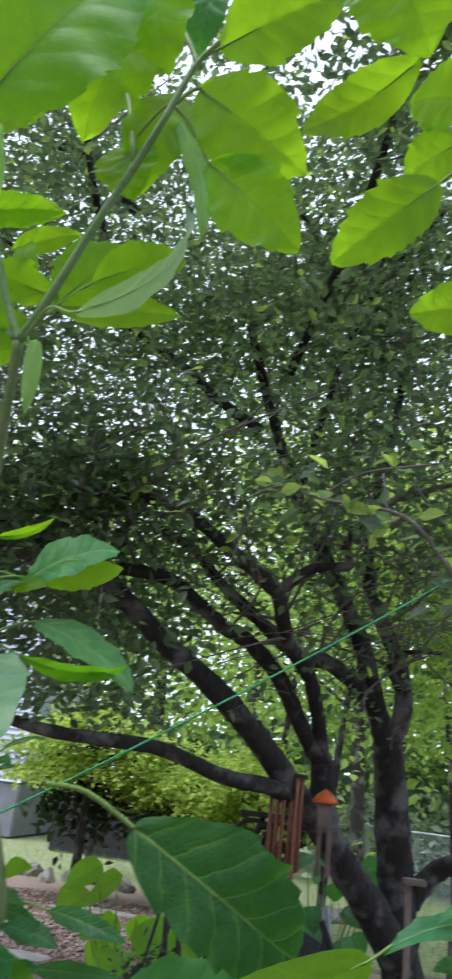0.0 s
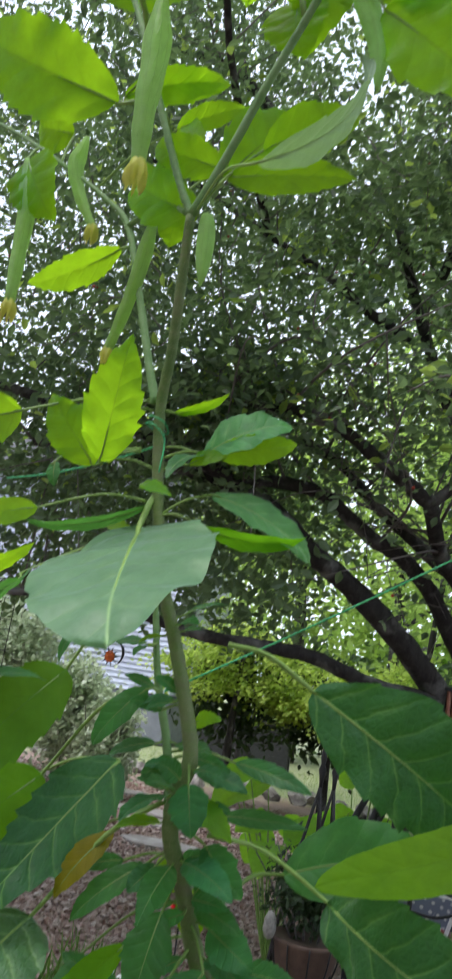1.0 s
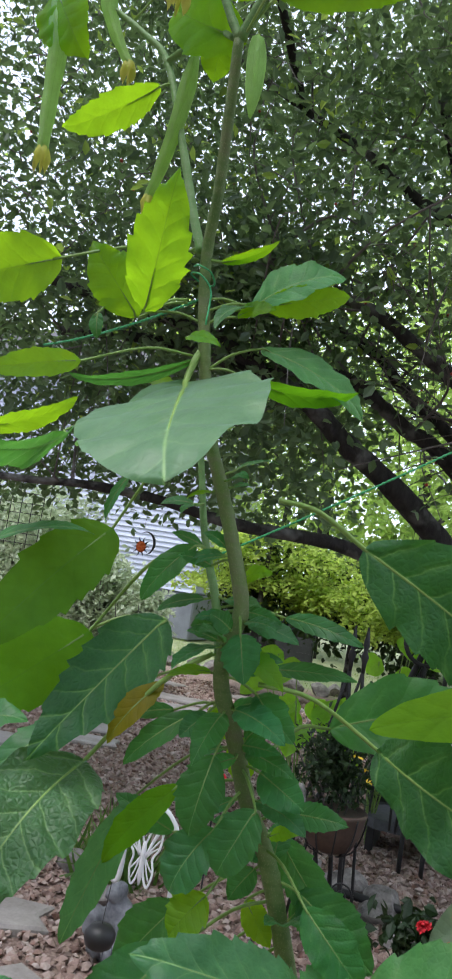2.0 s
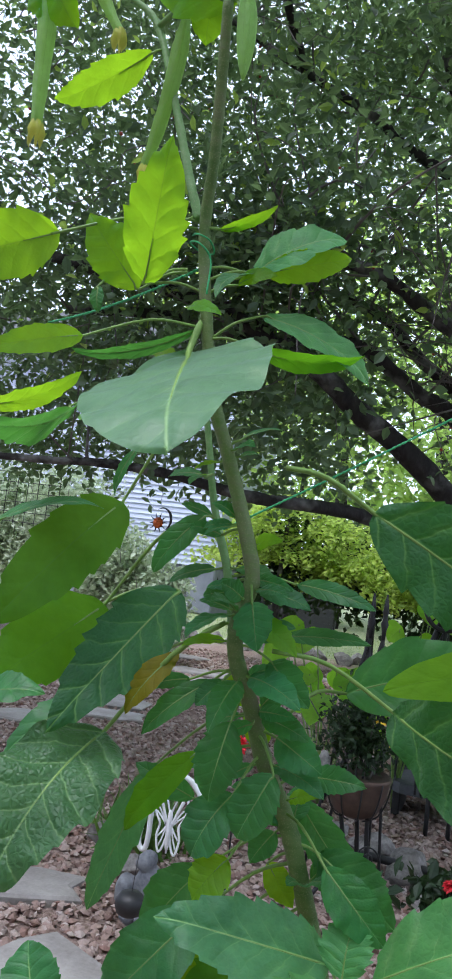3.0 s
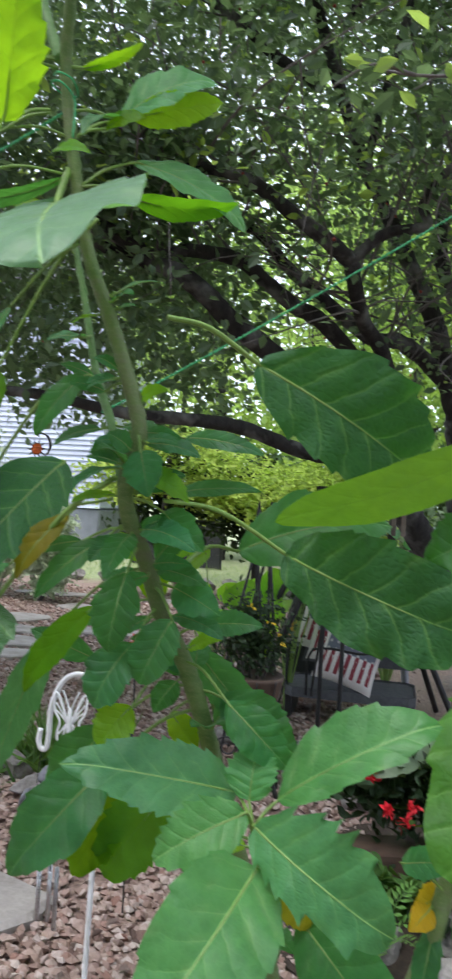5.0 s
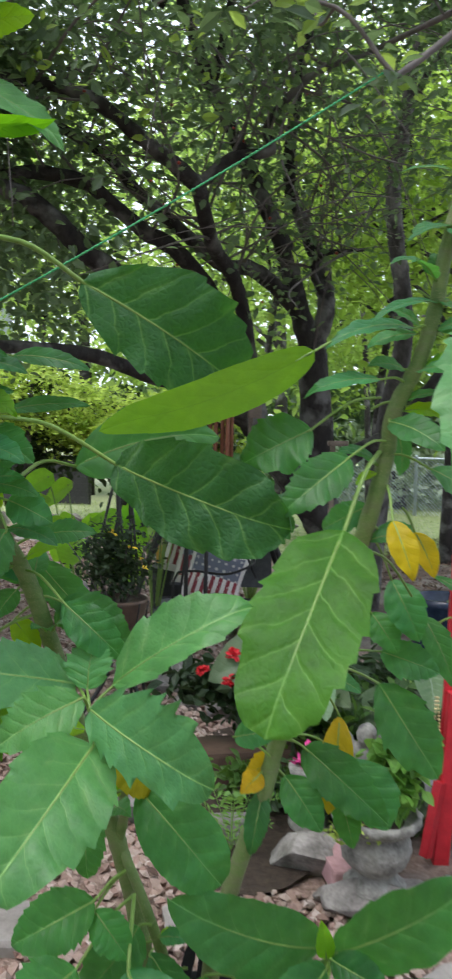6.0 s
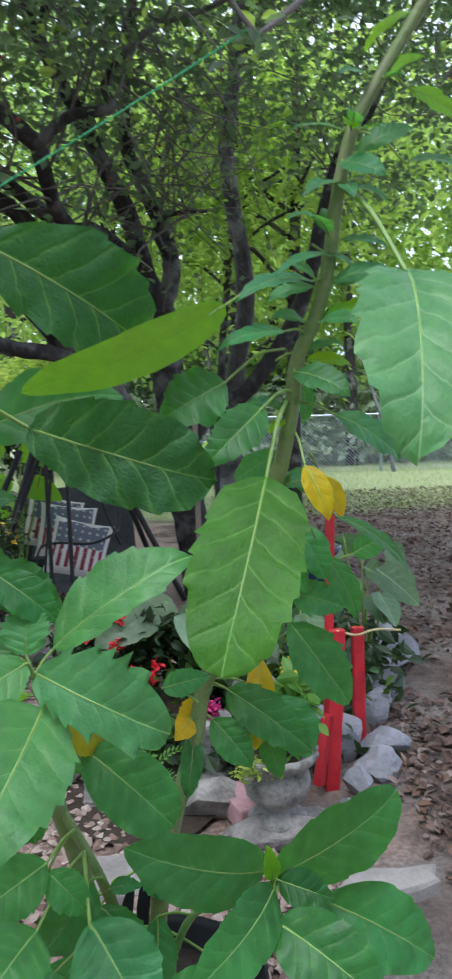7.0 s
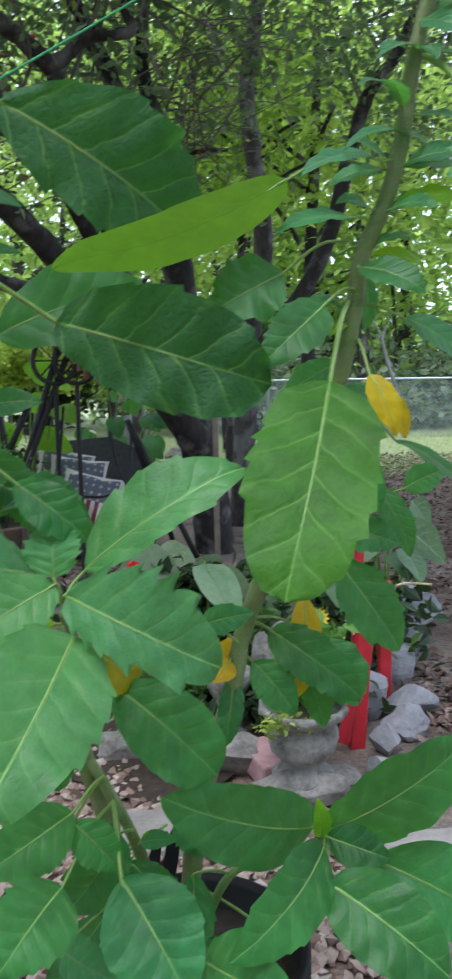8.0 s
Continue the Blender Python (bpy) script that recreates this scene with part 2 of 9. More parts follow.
# ---- tools ----
def mesh_of(name, verts, faces, mat=None, smooth=True, uvs=None):
    me = bpy.data.meshes.new(name)
    me.from_pydata([tuple(v) for v in verts], [], faces)
    if uvs is not None:
        layer = me.uv_layers.new(name="blade")
        loops = np.zeros(len(me.loops), dtype=np.int32)
        me.loops.foreach_get("vertex_index", loops)
        layer.data.foreach_set("uv", np.asarray(uvs, dtype=np.float32)[loops].ravel())
    if smooth:
        me.polygons.foreach_set("use_smooth", [True] * len(me.polygons))
    if mat:
        me.materials.append(mat)
    me.update()
    return me


def thing(name, at, label, category, group="", kind=""):
    """An Empty at the base of a thing; its parts are built in world metres."""
    ob = new(name)
    ob.empty_display_size = 0.1
    ob.location = at
    return tagged(ob, label, category, group, kind)


def hang(ob, parent):
    """Parents a part that is built in world metres."""
    ob.parent = parent
    if parent.type == "EMPTY":
        ob.matrix_parent_inverse = Matrix.Translation(-Vector(parent.location))
    return ob


def part(name, me, parent, label=""):
    ob = new(name, me)
    if label:
        ob["label"] = label
    return hang(ob, parent)


def smooth_path(pts, per=6):
    """Catmull-Rom through the points."""
    p = [np.array(q, float) for q in pts]
    if len(p) < 3:
        return np.array([p[0] + (p[-1] - p[0]) * k / per for k in range(per + 1)])
    p = [2 * p[0] - p[1]] + p + [2 * p[-1] - p[-2]]
    out = []
    for i in range(1, len(p) - 2):
        for k in range(per):
            t = k / per
            a, b, c, d = p[i - 1], p[i], p[i + 1], p[i + 2]
            out.append(0.5 * (2 * b + (c - a) * t + (2 * a - 5 * b + 4 * c - d) * t * t + (3 * b - a - 3 * c + d) * t ** 3))
    out.append(p[-2])
    return np.array(out)


def tube(pts, r0, r1=None, sides=8, per=6, wobble=0.0, knots=0.0, rng=None, radii=None, flat=1.0):
    """Vertices and faces of a swept tube with closed ends."""
    path = smooth_path(pts, per)
    n = len(path)
    rad = np.linspace(r0, r0 if r1 is None else r1, n) if radii is None else np.interp(np.linspace(0, 1, n), np.linspace(0, 1, len(radii)), radii)
    rng = rng or random.Random(1)
    tan = np.gradient(path, axis=0)
    tan /= np.linalg.norm(tan, axis=1)[:, None] + 1e-9
    ref = np.array((0, 0, 1.0)) if abs(tan[0][2]) < 0.8 else np.array((1.0, 0, 0))
    verts, faces = [], []
    for i in range(n):
        s = np.cross(tan[i], ref)
        s /= np.linalg.norm(s) + 1e-9
        ref = np.cross(s, tan[i])
        k = 1 + knots * max(0.0, math.sin(i * 1.9) - 0.7)
        for j in range(sides):
            a = 2 * math.pi * j / sides
            rr = rad[i] * k * (1 + wobble * (rng.random() - 0.5))
            verts.append(path[i] + rr * (math.cos(a) * s + flat * math.sin(a) * ref))
    for i in range(n - 1):
        for j in range(sides):
            a, b = i * sides + j, i * sides + (j + 1) % sides
            faces.append((a, b, b + sides, a + sides))
    faces.append(tuple(range(sides))[::-1])
    faces.append(tuple((n - 1) * sides + j for j in range(sides)))
    return verts, faces


def join(*meshes):
    verts, faces = [], []
    for v, f in meshes:
        k = len(verts)
        verts += list(v)
        faces += [tuple(i + k for i in q) for q in f]
    return verts, faces


def box(cx, cy, cz, sx, sy, sz, turn=0.0, bev=0.1):
    """A box with chamfered upright edges, centred on x, y and standing on cz."""
    b = min(sx, sy) * bev
    ring = [(-sx / 2 + b, -sy / 2), (sx / 2 - b, -sy / 2), (sx / 2, -sy / 2 + b), (sx / 2, sy / 2 - b), (sx / 2 - b, sy / 2), (-sx / 2 + b, sy / 2), (-sx / 2, sy / 2 - b), (-sx / 2, -sy / 2 + b)]
    c, s = math.cos(radians(turn)), math.sin(radians(turn))
    verts, faces = [], []
    for z, k in ((0, 0.97), (b, 1), (sz - b, 1), (sz, 0.97)):
        for x, y in ring:
            x, y = x * k, y * k
            verts.append((cx + c * x - s * y, cy + s * x + c * y, cz + z))
    for i in range(3):
        for j in range(8):
            a, d = i * 8 + j, i * 8 + (j + 1) % 8
            faces.append((a, d, d + 8, a + 8))
    faces += [tuple(range(8))[::-1], tuple(range(24, 32))]
    return verts, faces


def lathe(cx, cy, profile, sides=24, wob=0.0, rng=None):
    """A turned shape: profile of (radius, z) from the bottom up."""
    rng = rng or random.Random(3)
    verts, faces = [], []
    for r, z in profile:
        for j in range(sides):
            a = 2 * math.pi * j / sides
            k = r * (1 + wob * (rng.random() - 0.5))
            verts.append((cx + k * math.cos(a), cy + k * math.sin(a), z))
    for i in range(len(profile) - 1):
        for j in range(sides):
            a, d = i * sides + j, i * sides + (j + 1) % sides
            faces.append((a, d, d + sides, a + sides))
    faces.append(tuple(range(sides))[::-1])
    faces.append(tuple((len(profile) - 1) * sides + j for j in range(sides)))
    return verts, faces


def boulder(at, size, seed, cut=0.35):
    """A broken stone: an icosphere pushed flat on several sides."""
    bm = bmesh.new()
    bmesh.ops.create_icosphere(bm, subdivisions=4, radius=1.15)
    rng = random.Random(seed)
    planes = [(Vector((rng.uniform(-1, 1), rng.uniform(-1, 1), rng.uniform(-0.8, 1))).normalized(), rng.uniform(0.5, 0.85)) for _ in range(11)]
    for v in bm.verts:
        for n, d in planes:
            k = v.co.dot(n) - d
            if k > 0:
                v.co -= n * k * 0.97
        v.co += v.normal * (0.05 * noise.noise(v.co * 3 + Vector((seed, 0, 0))) + 0.025 * noise.noise(v.co * 9 + Vector((seed, 5, 0))))
    rot = Euler((0, 0, rng.uniform(0, 6))).to_matrix()
    verts = []
    for v in bm.verts:
        c = rot @ v.co
        verts.append((at[0] + c.x * size[0], at[1] + c.y * size[1], at[2] + (c.z + 0.55) * size[2]))
    faces = [tuple(w.index for w in f.verts) for f in bm.faces]
    bm.free()
    return verts, faces


def scatter(name, template, count, place, mat, parent=None, label="", category="", seed=1, smooth=False):
    """Many small pieces in one mesh. template: vertices and faces; place(rng): centre, three axes as rows (with size)."""
    tv, tf = np.array(template[0], float), template[1]
    rng = np.random.RandomState(seed)
    cen, axes = place(rng, count)
    count = len(cen)
    verts = (np.einsum("vi,nij->nvj", tv, axes) + cen[:, None, :]).reshape(-1, 3)
    nv = len(tv)
    sizes = np.array([len(f) for f in tf])
    flat = np.concatenate([np.array(f) for f in tf])
    loops = (flat[None, :] + (np.arange(count) * nv)[:, None]).ravel().astype(np.int32)
    totals = np.tile(sizes, count).astype(np.int32)
    starts = np.concatenate(([0], np.cumsum(totals)[:-1])).astype(np.int32)
    me = bpy.data.meshes.new(name)
    me.vertices.add(len(verts))
    me.vertices.foreach_set("co", verts.astype(np.float32).ravel())
    me.loops.add(len(loops))
    me.loops.foreach_set("vertex_index", loops)
    me.polygons.add(len(totals))
    me.polygons.foreach_set("loop_start", starts)
    me.update(calc_edges=True)
    me.polygons.foreach_set("use_smooth", [smooth] * len(me.polygons))
    me.materials.append(mat)
    ob = new(name, me)
    tagged(ob, label, category, kind="stuff")
    if parent:
        hang(ob, parent)
    return ob


def random_axes(rng, n, size, spread, up=(0, 0, 1), flatness=0.5):
    """Random frames whose third axis leans to up."""
    a = rng.normal(size=(n, 3))
    a /= np.linalg.norm(a, axis=1)[:, None]
    z = rng.normal(size=(n, 3)) * flatness + np.array(up, float)
    z /= np.linalg.norm(z, axis=1)[:, None]
    x = np.cross(a, z)
    x /= np.linalg.norm(x, axis=1)[:, None] + 1e-9
    y = np.cross(z, x)
    s = size * rng.uniform(1 - spread, 1 + spread, size=n)
    return np.stack((x, y, z), axis=1) * s[:, None, None]


# small leaf: two folded halves with a pointed tip
SMALL_LEAF = ([(0, 0, 0), (0.42, 0.27, 0.06), (0.75, 0.20, 0.02), (1, 0, -0.12), (0.75, -0.20, 0.02), (0.42, -0.27, 0.06), (0.45, 0, -0.03)],
              [(0, 6, 1), (1, 6, 3, 2), (0, 5, 6), (5, 4, 3, 6)])
PEBBLE = ([(0, 0, 0.6), (0.9, 0, 0.1), (0.3, 0.7, 0.15), (-0.7, 0.5, 0.05), (-0.8, -0.4, 0.1), (0.2, -0.8, 0.1), (0, 0, -0.5)],
          [(0, 1, 2), (0, 2, 3), (0, 3, 4), (0, 4, 5), (0, 5, 1), (6, 2, 1), (6, 3, 2), (6, 4, 3), (6, 5, 4), (6, 1, 5)])
BLADE = ([(-0.03, 0, 0), (0.03, 0, 0), (0.022, 0.12, 0.55), (-0.022, 0.12, 0.55), (0, 0.4, 1.0)], [(0, 1, 2, 3), (3, 2, 4)])


# ---- ground ----
def ground_material():
    m, nt, b, _ = material("garden_ground")
    geo = nt.nodes.new("ShaderNodeNewGeometry").outputs["Position"]
    sep = nt.nodes.new("ShaderNodeSeparateXYZ")
    nt.links.new(geo, sep.inputs[0])
    x, y = sep.outputs[0], sep.outputs[1]
    edge = noise_tex(nt, 1.1, 4, geo)
    fine, mid = noise_tex(nt, 60, 4, geo), noise_tex(nt, 9, 5, geo)
    litter = ramp(nt, mid, (0.3, (0.035, 0.024, 0.018)), (0.5, (0.085, 0.055, 0.042)), (0.62, (0.15, 0.105, 0.085)), (0.75, (0.07, 0.04, 0.03)))
    bare = ramp(nt, fine, (0.3, (0.12, 0.10, 0.09)), (0.7, (0.27, 0.235, 0.21)))
    gravel = ramp(nt, fine, (0.25, (0.13, 0.085, 0.065)), (0.6, (0.31, 0.22, 0.185)), (0.8, (0.45, 0.37, 0.33)))
    grass = ramp(nt, mid, (0.3, (0.17, 0.23, 0.10)), (0.55, (0.30, 0.34, 0.18)), (0.72, (0.42, 0.39, 0.28)))
    patch = math_node(nt, "MULTIPLY", math_node(nt, "SUBTRACT", noise_tex(nt, 1.6, 6, geo), 0.42), 4.5, clamp=True)
    soil = mix(nt, patch, litter, bare)
    gx = math_node(nt, "MULTIPLY", math_node(nt, "SUBTRACT", math_node(nt, "MULTIPLY_ADD", edge, 2.2, -0.13), x), 5.0, clamp=True)
    col = mix(nt, gx, soil, gravel)
    far = math_node(nt, "SUBTRACT", math_node(nt, "ADD", y, math_node(nt, "MULTIPLY", edge, 2.6)), math_node(nt, "MULTIPLY_ADD", math_node(nt, "MULTIPLY_ADD", x, -0.6, -0.1, clamp=True), 3.2, 10.6))
    col = mix(nt, math_node(nt, "MULTIPLY", far, 1.1, clamp=True), col, grass)
    nt.links.new(col, b.inputs["Base Color"])
    b.inputs["Roughness"].default_value = 0.9
    bump(nt, math_node(nt, "ADD", fine, mid), 0.8, 0.02, b)
    return m


GROUND = ground_material()
n = 60
gs = [(-1 if i < n / 2 else 1) * 0.4 * (abs(i - n / 2) + abs(i - n / 2) ** 2.45 / 10) for i in range(n + 1)]
gv = []
for gy in gs:
    for gx in gs:
        rough = 0.012 * noise.noise(Vector((gx * 1.3, gy * 1.3, 0))) if abs(gx) + abs(gy) < 20 else 0
        gv.append((gx, gy + 4, rough - 0.012))
gf = [(i * (n + 1) + j, i * (n + 1) + j + 1, (i + 1) * (n + 1) + j + 1, (i + 1) * (n + 1) + j) for i in range(n) for j in range(n)]
tagged(new("ground", mesh_of("ground", gv, gf, GROUND)), "brown earth with gravel, leaf litter and thin lawn", "ground", kind="structure")


def stones_material(name, *cols):
    m, nt, b, _ = material(name)
    isl = nt.nodes.new("ShaderNodeNewGeometry").outputs["Random Per Island"]
    k = len(cols) - 1
    col = ramp(nt, isl, *[(i / k, c) for i, c in enumerate(cols)])
    f = noise_tex(nt, 120, 3)
    nt.links.new(mix(nt, math_node(nt, "MULTIPLY", f, 0.5), col, (0.10, 0.07, 0.06)), b.inputs["Base Color"])
    b.inputs["Roughness"].default_value = 0.75
    return m


GRAVEL = stones_material("river_gravel", (0.19, 0.115, 0.09), (0.39, 0.27, 0.22), (0.50, 0.40, 0.35), (0.28, 0.145, 0.11), (0.60, 0.51, 0.46), (0.33, 0.205, 0.165))
LITTER = stones_material("dry_leaves", (0.05, 0.027, 0.021), (0.12, 0.068, 0.052), (0.22, 0.16, 0.135), (0.075, 0.042, 0.033), (0.19, 0.098, 0.058), (0.30, 0.24, 0.215))
GRASS = foliage_material("lawn_grass", (0.18, 0.27, 0.07), (0.44, 0.52, 0.24), (0.45, 0.6, 0.15), 0.3)


def gravel_place(rng, count):
    y = 1.2 + 10.5 * rng.uniform(size=count) ** 1.35
    x = rng.uniform(-1, 1, count) * (0.9 + 0.27 * y) - 0.20 * y - 0.25
    ok = (x < 0.95) & ~((x > 0.2) & (y > 2.2))
    x, y = x[ok], y[ok]
    ax = random_axes(rng, len(x), 0.018, 0.55, flatness=0.5) * (1 + 0.05 * y)[:, None, None]
    return np.stack((x, y, np.full(len(x), 0.0) + 0.004 * rng.uniform(-1, 1, len(x))), 1), ax


def gravel_near(rng, count):
    y, x = rng.uniform(-2.5, 1.6, count), rng.uniform(-3.0, 0.9, count)
    fade = np.clip(np.minimum(np.minimum(x + 3.0, 0.9 - x) / 0.7, (y + 2.5) / 0.8), 0.0, 1.0)      # thins out at the margins
    keep = ((x - 0.24) ** 2 + (y - 1.22) ** 2 > 0.05) & (rng.uniform(size=count) < fade)
    x, y = x[keep], y[keep]
    return np.stack((x, y, 0.004 * rng.uniform(-1, 1, len(x))), 1), random_axes(rng, len(x), 0.019, 0.5, flatness=0.5)


scatter("path_gravel", PEBBLE, 17000, gravel_near, GRAVEL, label="pinkish brown river gravel of the path", category="gravel", seed=8, smooth=False)
scatter("gravel", PEBBLE, 40000, gravel_place, GRAVEL, label="pinkish brown river gravel covering the garden bed", category="gravel", seed=4, smooth=False)


def litter_place(rng, count):
    y = 1.6 + 10.5 * rng.uniform(size=count)
    x = 0.95 + 0.08 * y + rng.uniform(size=count) * (1.0 + 0.62 * y)
    drift = np.sin(2.6 * x + 1.7 * np.sin(1.9 * y)) + np.sin(3.4 * y + 1.5 * np.sin(2.2 * x + 1)) + 0.25 * (y - 4)
    keep = rng.uniform(size=count) < np.clip(0.62 + 0.32 * drift, 0.12, 1.0)
    x, y = x[keep], y[keep]
    ax = random_axes(rng, len(x), 0.042, 0.5, flatness=0.45)
    return np.stack((x, y, rng.uniform(0, 0.012, len(x))), 1), ax


scatter("leaf_litter", SMALL_LEAF, 36000, litter_place, LITTER, label="dry brown fallen leaves lying on bare earth", category="leaf litter", seed=5)


def litter_left(rng, count):
    y = 2.0 + 8.5 * rng.uniform(size=count)
    x = -0.45 * y + rng.uniform(size=count) * (0.55 * y)
    ax = random_axes(rng, count, 0.04, 0.4, flatness=0.5)
    return np.stack((x, y, rng.uniform(0.004, 0.02, count)), 1), ax


scatter("fallen_leaves", SMALL_LEAF, 900, litter_left, LITTER, label="rusty fallen leaves strewn over gravel", category="leaf litter", seed=6)


def grass_place(rng, count):
    y = 9.6 + 8.5 * rng.uniform(size=count) ** 1.3
    x = rng.uniform(-9, 10, count)
    keep = (y > 12.6) | (x > -0.4)
    x, y = x[keep], y[keep]
    count = len(x)
    ax = random_axes(rng, count, 0.075, 0.5, flatness=0.3)
    return np.stack((x, y, np.zeros(count)), 1), ax


scatter("grass", BLADE, 30000, grass_place, GRASS, label="thin short pale lawn grass with bare patches", category="grass", seed=7)

# ---- flagstones and rocks ----
SLATE = plain("flagstone", (0.19, 0.17, 0.155), (0.40, 0.37, 0.345), 0.75, scale=6, fine=70, relief=0.6, dist=0.006)
ROCK = plain("field_stone", (0.15, 0.155, 0.175), (0.34, 0.345, 0.375), 0.8, scale=7, fine=60, relief=0.8, dist=0.01)
SANDROCK = plain("weathered_stone", (0.07, 0.064, 0.058), (0.36, 0.335, 0.315), 0.85, scale=12, fine=70, relief=0.9, dist=0.01)


def flagstone(x, y, rx, ry, turn, seed, z=0.0, group="stepping stones"):
    rng = random.Random(seed)
    k = 11
    ring = []
    for i in range(k):
        a = 2 * math.pi * i / k
        q = rng.uniform(0.8, 1.12) / max(abs(math.cos(a)), abs(math.sin(a))) ** 0.6
        px, py = rx * q * math.cos(a), ry * q * math.sin(a)
        c, s = math.cos(radians(turn)), math.sin(radians(turn))
        ring.append((x + c * px - s * py, y + s * px + c * py))
    verts, faces = [], []
    for zz, q in ((-0.03, 1.0), (0.02, 1.02), (0.032, 0.95)):
        verts += [(x + (px - x) * q, y + (py - y) * q, z + zz + 0.004 * rng.uniform(-1, 1)) for px, py in ring]
    for i in range(2):
        for j in range(k):
            a, d = i * k + j, i * k + (j + 1) % k
            faces.append((a, d, d + k, a + k))
    verts.append((x, y, z + 0.036))
    for j in range(k):
        faces.append((2 * k + j, 2 * k + (j + 1) % k, 3 * k))
    ob = new("flagstone", mesh_of("flagstone", verts, faces, SLATE, smooth=False))
    return tagged(ob, "grey flat flagstone laid in brown gravel", "flagstone", group)


flagstone(-1.72, 2.92, 0.36, 0.17, 25, 1)
flagstone(-1.12, 2.42, 0.27, 0.22, -15, 2)
flagstone(-2.75, 4.25, 0.3, 0.2, 10, 3)
flagstone(-3.35, 5.6, 0.35, 0.22, 15, 4)
flagstone(-3.3, 6.75, 0.4, 0.25, 5, 5)
flagstone(-3.9, 8.1, 0.45, 0.3, 12, 6)
flagstone(-3.5, 7.4, 0.35, 0.22, -12, 16)
flagstone(-3.3, 9.3, 0.5, 0.25, 5, 17)
flagstone(0.27, 2.0, 0.24, 0.11, -8, 7)
flagstone(0.90, 1.82, 0.16, 0.06, 4, 8)
flagstone(-0.35, 1.95, 0.2, 0.1, 4, 9)
flagstone(-2.2, 2.3, 0.25, 0.16, 30, 10)
flagstone(-3.0, 6.2, 0.34, 0.2, 20, 18)
flagstone(-2.55, 7.7, 0.4, 0.2, 8, 19)
flagstone(-3.0, 8.7, 0.4, 0.2, -6, 20)
flagstone(-4.3, 10.4, 0.6, 0.22, 4, 21)
flagstone(-2.6, 10.6, 0.55, 0.2, 6, 22)


def rock(x, y, sx, sy, sz, seed, mat, label, z=0.0, group=""):
    v, f = boulder((x, y, z), (sx, sy, sz), seed)
    return tagged(new("rock", mesh_of("rock", v, f, mat, smooth=False)), label, "rock", group)


GREY = "grey angular field stone edging the bed"
for i, (x, y, a, b, c) in enumerate([(1.02, 2.72, 0.12, 0.10, 0.13), (1.19, 2.66, 0.11, 0.07, 0.07), (1.13, 2.50, 0.09, 0.07, 0.075), (1.02, 2.38, 0.06, 0.05, 0.06), (1.27, 2.98, 0.10, 0.09, 0.10),
                                     (1.45, 3.3, 0.12, 0.1, 0.11), (1.62, 3.6, 0.12, 0.1, 0.11), (1.7, 3.95, 0.13, 0.1, 0.1), (0.93, 2.2, 0.07, 0.06, 0.05), (1.36, 3.12, 0.08, 0.07, 0.07)]):
    rock(x, y, a, b, c, 20 + i, ROCK, GREY, group="rock border")
for i, (x, y, a, b, c) in enumerate([(-0.16, 4.2, 0.15, 0.1, 0.09), (-0.4, 4.4, 0.13, 0.09, 0.08), (0.02, 3.9, 0.12, 0.1, 0.09), (-0.62, 4.5, 0.1, 0.08, 0.07), (0.2, 3.75, 0.12, 0.1, 0.09), (-1.55, 3.6, 0.16, 0.1, 0.08), (-1.3, 3.35, 0.13, 0.09, 0.07)]):
    rock(x, y, a, b, c, 40 + i, SANDROCK, "rough weathered stone lying on gravel", group="bed stones")
for i, (x, y, a, b, c) in enumerate([(0.5, 2.36, 0.17, 0.08, 0.08), (0.19, 2.5, 0.18, 0.09, 0.07), (0.66, 2.12, 0.13, 0.09, 0.07), (-0.1, 2.65, 0.16, 0.09, 0.07)]):
    rock(x, y, a, b, c, 60 + i, SANDROCK, "mottled flat edging stone along a flower bed", group="edging stones")
for i in range(26):
    rr = random.Random(200 + i)
    rock(-6.8 + 0.32 * i + rr.uniform(-0.1, 0.1), 12.9 + rr.uniform(-0.3, 0.3), 0.16, 0.13, 0.12, 100 + i, SANDROCK, "small stone in a row before the lawn", group="far stone row")


# ---- trees ----
def bark_material(name, dark, light, lichen):
    m, nt, b, _ = material(name)
    geo = nt.nodes.new("ShaderNodeNewGeometry").outputs["Position"]
    ridges = noise_tex(nt, 26, 5, geo, 0.65, stretch=(1, 1, 0.4))
    patches = noise_tex(nt, 5, 4, geo)
    col = ramp(nt, ridges, (0.3, dark), (0.7, light))
    spot = math_node(nt, "MULTIPLY", math_node(nt, "SUBTRACT", patches, 0.51), 7.0, clamp=True)
    nt.links.new(mix(nt, math_node(nt, "MULTIPLY", spot, 0.5), col, lichen), b.inputs["Base Color"])
    b.inputs["Roughness"].default_value = 0.9
    bump(nt, ridges, 1.0, 0.012, b)
    return m


